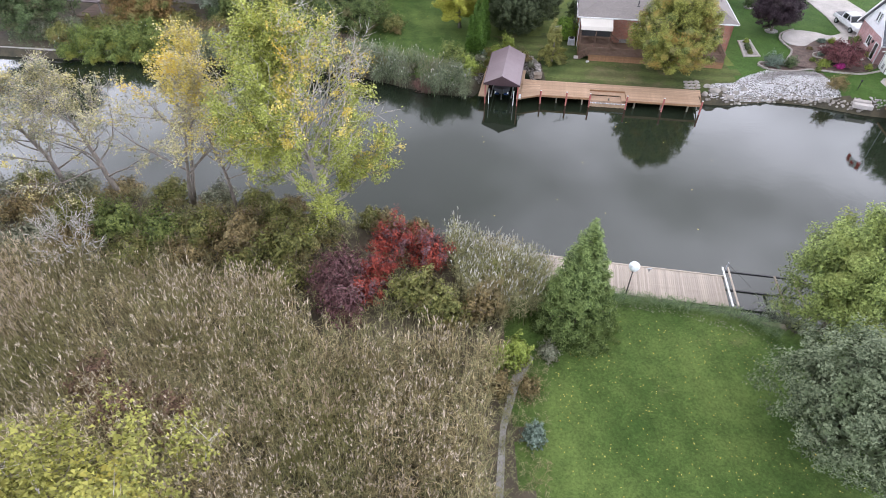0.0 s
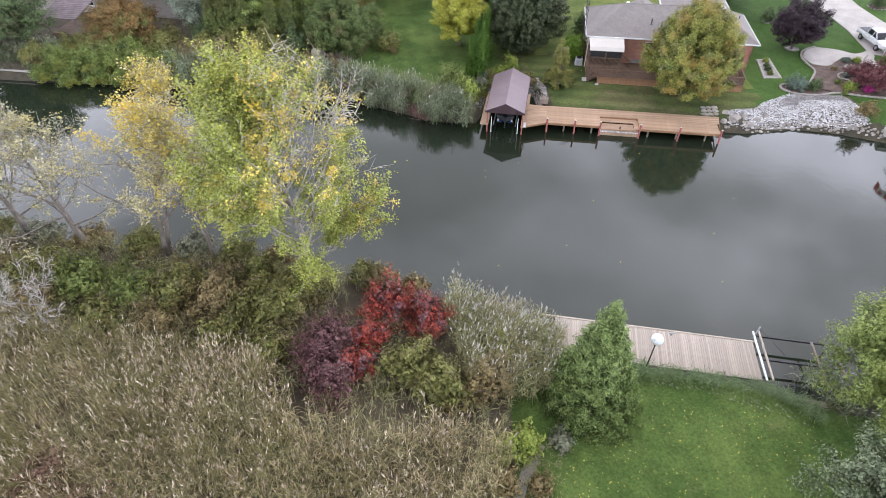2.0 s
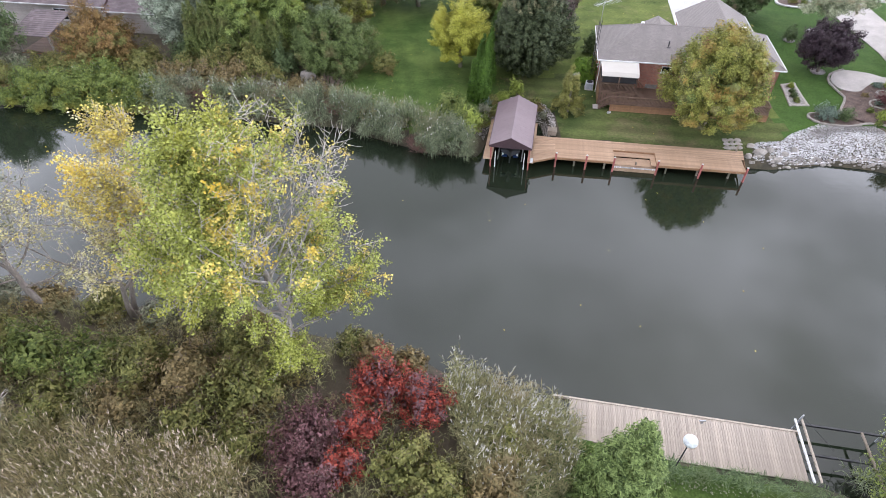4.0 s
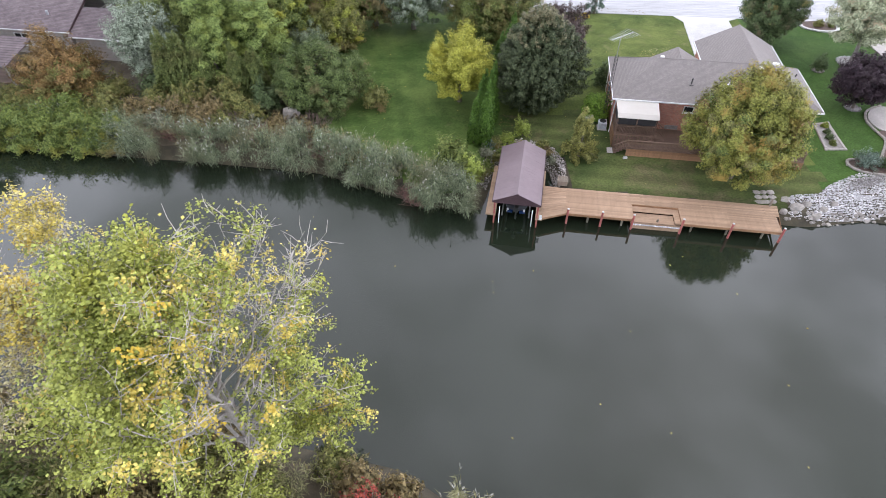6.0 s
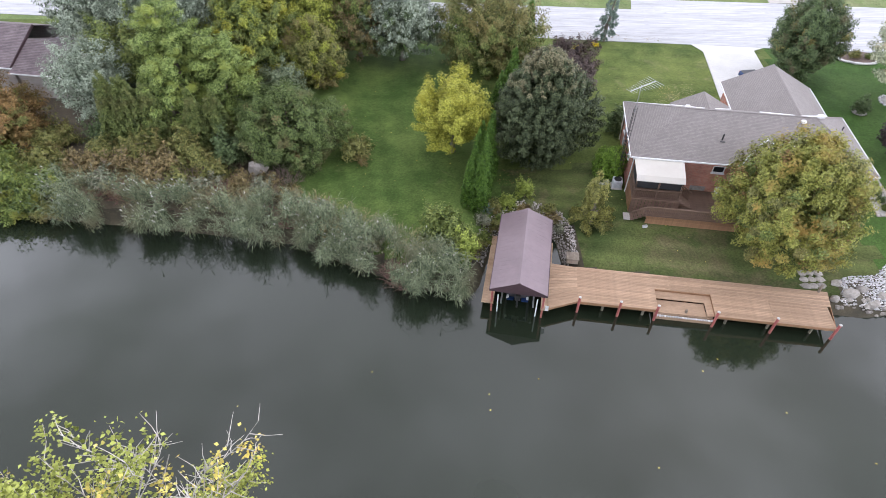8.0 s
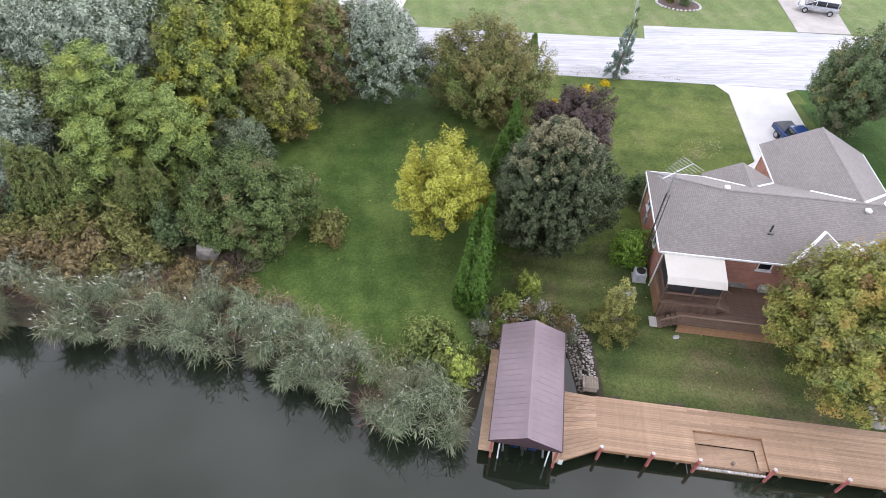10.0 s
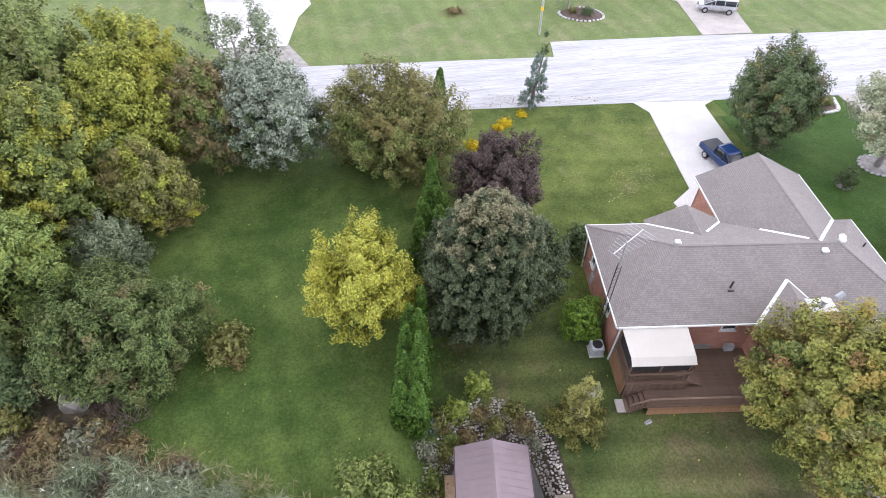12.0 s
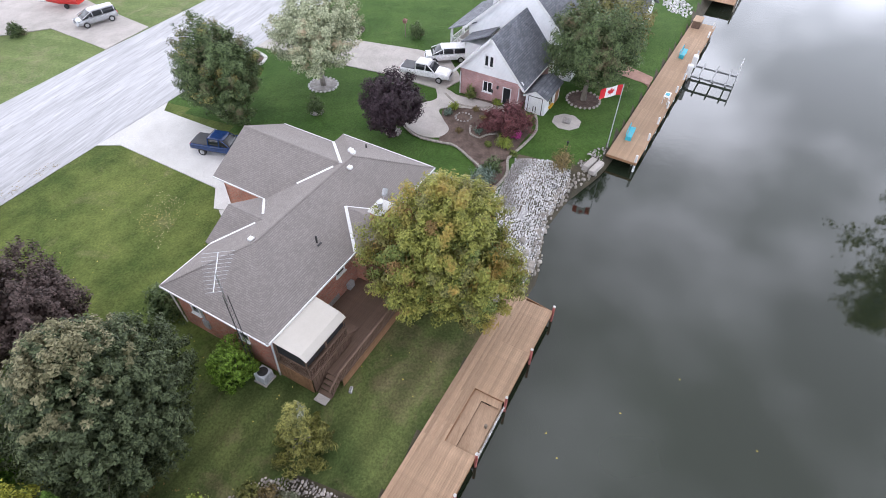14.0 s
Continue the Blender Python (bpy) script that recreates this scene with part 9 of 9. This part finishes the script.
    stones("riprap", "pale stone beach beyond the dock", [(84.6, 53.6), (88, 52.8), (91, 55.0), (88.5, 57.5), (85.5, 56.0)], 60, .15, .3, "stone", 18, .05)
    K = thing("red_dock", "reddish-brown dock with mooring posts beyond the stones", "dock", 92.6, 47.6, 0, -10)
    for k in range(22):
        part("plank", Geo().box(-.5, k * .2, .62, 9.5, k * .2 + .19, .68, .006), "deck_side", K)
    part("fascia", Geo().box(-.5, -.06, .3, 9.5, 0, .64), "deck_brown", K)
    for k in range(6):
        part("mooring_post", Geo().tube([(k * 1.8, -.15, -1), (k * 1.8, -.15, 1.3)], .11, 8), "white" if k % 2 else "old_wood", K)
    R = thing("boat_ramp", "grey concrete blocks at the foot of the dock", "ramp", 48.6, 59.6, .5, -20)
    part("slab", Geo().box(-1.1, -.7, -.3, .9, -.1, .2, .05), "concrete_dark", R)
    part("slab", Geo().box(-1.0, .05, -.3, .8, .6, .3, .05), "concrete_dark", R)
        # flag on its pole
    P = thing("flag_pole", "grey flag pole with a red and white maple leaf flag", "flag pole", 51.75, 58.85, .9)
    part("pole", Geo().tube([(0, 0, -.3), (0, 0, 6.6)], [.06, .035], 8), "grey_metal", P)
    W, Hh, z0 = 2.0, 1.0, 5.5

    def fold(s, q):
        return (-s * .40 + .1 * math.sin(s * 4.2), s * .88, z0 + q - .12 * s * s)

    def cloth(s0, s1, name, mat, off=0.0, q0=0.0, q1=1.0):
        g, nn = Geo(), 8
        v = []
        for k in range(nn + 1):
            s = s0 + (s1 - s0) * k / nn
            x, y, z = fold(s, q0)
            x2, y2, z2 = fold(s, q1)
            v += [(x + off - .006, y, z), (x2 + off - .006, y2, z2), (x + off + .006, y, z), (x2 + off + .006, y2, z2)]
        f = []
        for k in range(nn):
            i = k * 4
            f += [(i, i + 4, i + 5, i + 1), (i + 2, i + 3, i + 7, i + 6), (i + 1, i + 5, i + 7, i + 3), (i, i + 2, i + 6, i + 4)]
        f += [(0, 1, 3, 2), (nn * 4, nn * 4 + 2, nn * 4 + 3, nn * 4 + 1)]
        return part(name, g.add(v, f), mat, P)

    cloth(.05, .55, "flag_band", "flag_red")
    cloth(.55, 1.55, "flag_field", "white")
    cloth(1.55, 2.05, "flag_band", "flag_red")
    leaf = [(0, -.36), (.03, -.14), (.2, -.18), (.16, -.06), (.33, .08), (.26, .12), (.28, .24), (.16, .2), (.12, .26), (.07, .14), (.1, .36), (.04, .3), (0, .42)]
    leaf = leaf + [(-x, y) for x, y in leaf[-2:0:-1]]
    g = Geo()
    v = []
    for off in (-.03, .03):
        for lx, lz in leaf:
            x, y, z = fold(1.05 + lx, .5 + lz)
            v.append((x + off, y, z))
    k = len(leaf)
    part("leaf_emblem", g.add(v, [tuple(range(k)), tuple(range(2 * k - 1, k - 1, -1))] + [(i, (i + 1) % k, k + (i + 1) % k, k + i) for i in range(k)]), "flag_red", P)
    L = thing("lamp_stub", "short black garden light on the lawn", "garden light", 49.2, 62.4, 1.0)
    part("stem", Geo().tube([(0, 0, -.1), (0, 0, .9)], .04, 6), "dark", L)
    part("head", Geo().tube([(0, 0, .9), (0, 0, 1.05), (0, 0, 1.12)], [.12, .14, .03], 8), "dark", L)


far_dock()

# ---- vehicles ----
def loft(stations):
    """A closed body through cross-sections (x, half width low, half width high, z low, z high)."""
    v, f = [], []
    for x, wl, wh, zl, zh in stations:
        zm, hz = (zl + zh) / 2, (zh - zl) / 2
        for k in range(20):
            a = 2 * math.pi * (k + .5) / 20
            s, q = -math.sin(a), -math.cos(a)
            up = math.copysign(abs(q) ** .45, q)
            w = wl + (wh - wl) * (up + 1) / 2
            v.append((x, w * math.copysign(abs(s) ** .38, s), zm + hz * up))
    n = 20
    for i in range(len(stations) - 1):
        for k in range(n):
            j = (k + 1) % n
            f.append((i * n + k, i * n + j, i * n + n + j, i * n + n + k))
    f += [tuple(range(n - 1, -1, -1)), tuple(range((len(stations) - 1) * n, len(stations) * n))]
    return Geo().add(v, f)


def vehicle(kind, label, paint, x, y, turn, z=1.075):
    """A pickup or a minivan, its nose along +x of its own axes."""
    C = thing("pickup_truck" if kind == "pickup" else "minivan", label, "truck" if kind == "pickup" else "car", x, y, z, turn)
    if kind == "pickup":
        body = [(-2.85, .93, .93, .55, 1.12), (-2.7, .97, .96, .5, 1.16), (-.9, .99, .97, .42, 1.18), (1.05, .99, .96, .42, 1.2), (1.3, .98, .93, .42, 1.18), (2.4, .96, .88, .44, 1.1), (2.75, .9, .8, .5, 1.0), (2.85, .82, .7, .55, .9)]
        cab = [(-1.0, .93, .70, 1.12, 1.74), (-.85, .93, .74, 1.12, 1.84), (.15, .93, .74, 1.12, 1.86), (.55, .93, .72, 1.12, 1.8), (1.25, .92, .86, 1.12, 1.22)]
        roof = (-.85, .3, .70, 1.84)
        wheels, length = (-1.75, 1.75), 5.7
    else:
        body = [(-2.5, .86, .86, .45, 1.0), (-2.35, .94, .93, .35, 1.12), (-.6, .97, .95, .3, 1.12), (1.2, .97, .93, .3, 1.08), (2.1, .93, .84, .34, .95), (2.45, .8, .7, .42, .8)]
        cab = [(-2.42, .86, .68, 1.05, 1.5), (-2.2, .92, .72, 1.05, 1.72), (.2, .93, .72, 1.05, 1.74), (.6, .92, .7, 1.05, 1.66), (1.75, .86, .8, 1.0, 1.06)]
        roof = (-2.15, .35, .68, 1.72)
        wheels, length = (-1.55, 1.5), 5.0
    part("body", loft(body), paint, C, smooth=True)
    part("cabin_glass", loft(cab), "car_glass", C, "dark tinted windows", smooth=True)
    part("roof", loft([(roof[0] - .2, roof[2] * .95, roof[2] * .9, roof[3] - .1, roof[3] - .01), (roof[0] + .1, roof[2] + .08, roof[2] - .01, roof[3] - .09, roof[3] + .05), (roof[1] - .1, roof[2] + .08, roof[2] - .01, roof[3] - .09, roof[3] + .06), (roof[1] + .3, roof[2] * .95, roof[2] * .9, roof[3] - .1, roof[3] - .02)]), paint, C, smooth=True)
    for sgn in (-1, 1):
        for px in ((-.95, .15) if kind == "pickup" else (-2.2, -.75, .45)):
            part("door_pillar", Geo().bar((px, sgn * .94, 1.1), (px, sgn * .73, roof[3]), .1, .06), paint, C)
        part("windscreen_pillar", Geo().bar((cab[-1][0] - .05, sgn * .9, 1.16), (roof[1], sgn * .7, roof[3]), .07, .08), paint, C)
        part("wing_mirror", Geo().box(.85, sgn * 1.0, 1.15, 1.0, sgn * 1.16, 1.32, .03), paint, C)
        part("headlight", Geo().box(body[-2][0] - .1, sgn * .5, .78, body[-1][0] - .02, sgn * .8, .93, .03), "glass", C)
        part("tail_light", Geo().box(-length / 2 - .01, sgn * .72, .8, -length / 2 + .06, sgn * .9, 1.1, .02), "red", C)
        for wx in wheels:
            w = part("wheel", Geo().tube([(wx, sgn * .72, .36), (wx, sgn * .99, .36)], .37, 18), "tyre", C)
            part("rim", Geo().tube([(wx, sgn * .99, .36), (wx, sgn * 1.01, .36)], .22, 14), "steel", w)
    part("bumper", Geo().box(body[-1][0] - .1, -.8, .42, body[-1][0] + .08, .8, .62, .05), "grey_metal" if kind == "pickup" else paint, C)
    part("grille", Geo().box(body[-1][0] - .05, -.45, .66, body[-1][0] + .03, .45, .86, .02), "dark", C)
    part("number_plate", Geo().box(-length / 2 - .03, -.15, .62, -length / 2 - .01, .15, .74), "white", C)
    if kind == "pickup":
        part("bed_cover", Geo().box(-2.72, -.86, 1.14, -1.02, .86, 1.2, .03), "vinyl_black", C, "black vinyl bed cover")
        part("rear_bumper", Geo().box(-2.98, -.9, .48, -2.82, .9, .68, .04), "steel", C)
    return C


vehicle("pickup", "white pickup truck with black bed cover on the drive", "car_white", 57.0, 79.9, -88)
vehicle("van", "white minivan parked on the drive by the porch", "car_white", 61.5, 79.2, 118)
vehicle("pickup", "navy blue pickup truck parked before the garage", "car_blue", 37.0, 92.2, -82)
vehicle("van", "silver minivan parked on the drive across the road", "car_silver", 53.9, 123.3, 155)
B = thing("speed_boat", "red and white boat on a trailer in the drive", "boat", 56.2, 131.0, 1.08, 105)
part("hull", loft([(-2.6, .9, 1.0, .5, 1.2), (0, .9, 1.05, .45, 1.25), (1.8, .6, .8, .55, 1.3), (2.7, .08, .12, .9, 1.35)]), "red", B)
part("deck", loft([(-2.5, .9, .85, 1.2, 1.34), (0, .95, .9, 1.24, 1.4), (1.7, .7, .6, 1.28, 1.42), (2.5, .1, .08, 1.34, 1.4)]), "white", B, "white boat deck")
part("windscreen", Geo().box(.1, -.7, 1.38, .16, .7, 1.75), "car_glass", B)
part("trailer", Geo().bar((-2.4, 0, .4), (3.4, 0, .4), .12, .12).bar((-1, -.9, .4), (-1, .9, .4), .1, .1), "steel", B)
for sgn in (-1, 1):
    part("wheel", Geo().tube([(-1, sgn * .85, .3), (-1, sgn * 1.05, .3)], .3, 14), "tyre", B)

# ---- houses at the edges ----
def plain_house(name, label, x, y, turn, U, V, ze, pitch, wall_mat, roof, openings=(), eave=.5, hip=True):
    H = thing(name, label, "house", x, y, 0, turn)
    g = Geo()
    wall(g, (eave, eave), (U - eave, eave), .9, ze, holes=[(a, b, c, d) for a, b, c, d in openings])
    wall(g, (U - eave, eave), (U - eave, V - eave), .9, ze)
    wall(g, (U - eave, V - eave), (eave, V - eave), .9, ze)
    wall(g, (eave, V - eave), (eave, eave), .9, ze)
    part("wall", g, wall_mat, H)
    for a, b, c, d in openings:
        window(H, (eave, eave), (U - eave, eave), a, b, c, d, 2)
    R = V / 2
    zr = ze + pitch * R
    i = R if hip else 0
    roof_plane(H, [(0, 0, ze), (U, 0, ze), (U - i, R, zr), (i, R, zr)], roof + "_x")
    roof_plane(H, [(0, V, ze), (U, V, ze), (U - i, R, zr), (i, R, zr)], roof + "_x")
    if hip:
        roof_plane(H, [(0, 0, ze), (0, V, ze), (i, R, zr)], roof + "_y")
        roof_plane(H, [(U, 0, ze), (U, V, ze), (U - i, R, zr)], roof + "_y")
    for a, b in (((0, 0), (U, 0)), ((U, 0), (U, V)), ((0, V), (0, 0))):
        gutter(H, a, b, ze - .06)
    return H


H = plain_house("brown_roof_house", "house with a mauve-grey shingled roof behind the willow", -66, 95.4, -9, 21.0, 11.0, 4.3, .45, "tan_siding", "mauve", hip=False, openings=[(12, 14, 2, 3.6), (16, 17.6, 2, 3.6)])
part("verge_board", Geo().bar((21.0, 0, 4.3), (21.0, 5.5, 6.75), .06, .3), "brown_metal", H)
part("roof_vent", Geo().tube([(17, 2.4, 5.3), (17, 2.4, 5.85)], .16, 8), "grey_metal", H)
H2 = plain_house("brown_roof_wing", "lower wing with mauve-grey roof and white windows", -45.4, 91.6, -9, 12.0, 9.0, 4.0, .42, "tan_siding", "mauve", hip=False, openings=[(6.6, 7.8, 2.2, 3.5), (8.8, 10.0, 2.2, 3.5)])
P = thing("porch", "small porch with a mauve roof and timber posts", "porch", -55.0, 85.6, 0, -9)
roof_plane(P, [(0, 0, 3.5), (5.5, 0, 3.5), (5.5, 5.5, 4.6), (0, 5.5, 4.6)], "mauve_x")
part("floor", Geo().box(.2, .6, .8, 5.3, 5.5, 1.1), "deck_brown", P)
for u in (.4, 5.1):
    part("post", Geo().box(u - .1, .3, 1.0, u + .1, .5, 3.4, .01), "edging", P)
part("skirting", Geo().box(.2, .15, .7, 5.3, .2, 1.05), "deck_side", P)
Q = thing("stone_quay", "low weathered concrete quay at the water", "quay", -56.2, 76.4, 0, -8)
part("wall", Geo().box(-9, -.3, -1, 8.5, .5, .55, .05), "concrete_dark", Q)
F = plain_house("grey_garage_house", "grey roofed house with a triple garage across the road", -16.5, 141.0, -6.5, 18.5, 10.0, 4.0, .4, "tan_siding", "mauve")
for k in range(3):
    part("garage_door", Geo().box(6.2 + k * 3.7, .44, 1.05, 9.4 + k * 3.7, .49, 3.4, .01), "edging", F)
part("stone_pier", Geo().box(17.2, .3, .9, 17.9, .5, 3.9), "edging", F)
fence = thing("picket_fence", "grey wooden fence panel across the road", "fence", 4.2, 143.0, 1.0, -6)
for k in range(16):
    part("board", Geo().box(k * .3, 0, 0, k * .3 + .27, .04, 1.1), "old_wood", fence)
part("rail", Geo().box(0, .04, .8, 4.8, .1, .9), "old_wood", fence)
shrub("golden shrub beside the garage", 2.0, 140.2, 1.6, .8, "ygreen", seed=400, z=1.0)

# ---- roadside ----
U = thing("utility_pole", "grey timber utility pole with a yellow marker", "utility pole", 28.5, 121.2, 1.0)
part("pole", Geo().tube([(0, 0, -.5), (0, 0, 4), (0, 0, 10.5)], [.15, .14, .10], 10), "pole_grey", U)
part("marker", Geo().tube([(0, 0, 3.0), (0, 0, 3.45)], .2, 8), "amber", U, "yellow reflective marker")
part("crossarm", Geo().bar((-1.0, 0, 9.9), (1.0, 0, 9.9), .1, .12), "old_wood", U)
for q in (-.9, .9):
    part("insulator", Geo().tube([(q, 0, 9.96), (q, 0, 10.15)], .05, 6), "grey_metal", U)
part("pole_box", Geo().box(-.25, .12, 7.4, .2, .5, 8.2, .05), "grey_metal", U)
for q, zz in ((-.9, 10.1), (.9, 10.1)):
    g = Geo()
    for sgn in (-1, 1):
        pts = []
        for k in range(13):
            s = k / 12
            pts.append((28.5 + q * .1 + sgn * 45 * s, 121.2 + q - sgn * 5 * s, zz + 1.0 - 1.3 * 4 * s * (1 - s)))
        g.tube(pts, .018, 4, caps=False)
    tagged(part("power_line", g, "grey_metal"), "thin overhead power line above the lawn", "cable", "power lines")
for k, (x, y, r) in enumerate(((18.9, 102.7, .9), (21.0, 104.0, .6), (14.9, 99.7, .9), (18.0, 102.1, .6))):
    shrub("bright yellow chrysanthemum clump on the lawn", x, y, .6, r, "mum", seed=410 + k, name="flower_clump", category="flowers", group="yellow flowers", count=900, size=.12, z=1.0)
tagged(part("flower_strip", Geo().prism(smooth_loop([(14.6, 97.6), (16.6, 100.0), (18.6, 102.4), (18.2, 102.8), (16.0, 100.6), (14.2, 98.2)], 4), .8, 1.04), "mulch"), "narrow mulched strip with flowers on the lawn", "flower bed")
lx, ly = scatter(smooth_loop([(17.2, 128.6), (19.6, 127.8), (21.4, 129.0), (20.6, 130.8), (18.0, 130.6)], 4), 40, 47, thin=.5)
fallen("dry_clippings", "brown dry weeds on a bare patch of the roadside lawn", lx, ly, "leaf_bush_brown", .14, 48)
shrub("dry brown weeds on the earth patch", 19.4, 129.4, .6, 1.0, "bush_brown", seed=420, z=1.0)
plant("roadside_tree", "slender shrubs beyond the road", "tree", 44.5, 131.5, 4.0, 1.8, "bush_brown", "round", h0=.1, count=1800, size=.24, clumps=50, clump_r=.5, seed=421)
shrub("round dark shrub beside the far drive", 47.6, 129.5, 1.8, 1.1, "dark_green", seed=422, z=1.0)
shrub("round clipped dark shrub in a ring", 27.2, 134.0, 1.7, 1.0, "dark_green", seed=423, z=1.0)
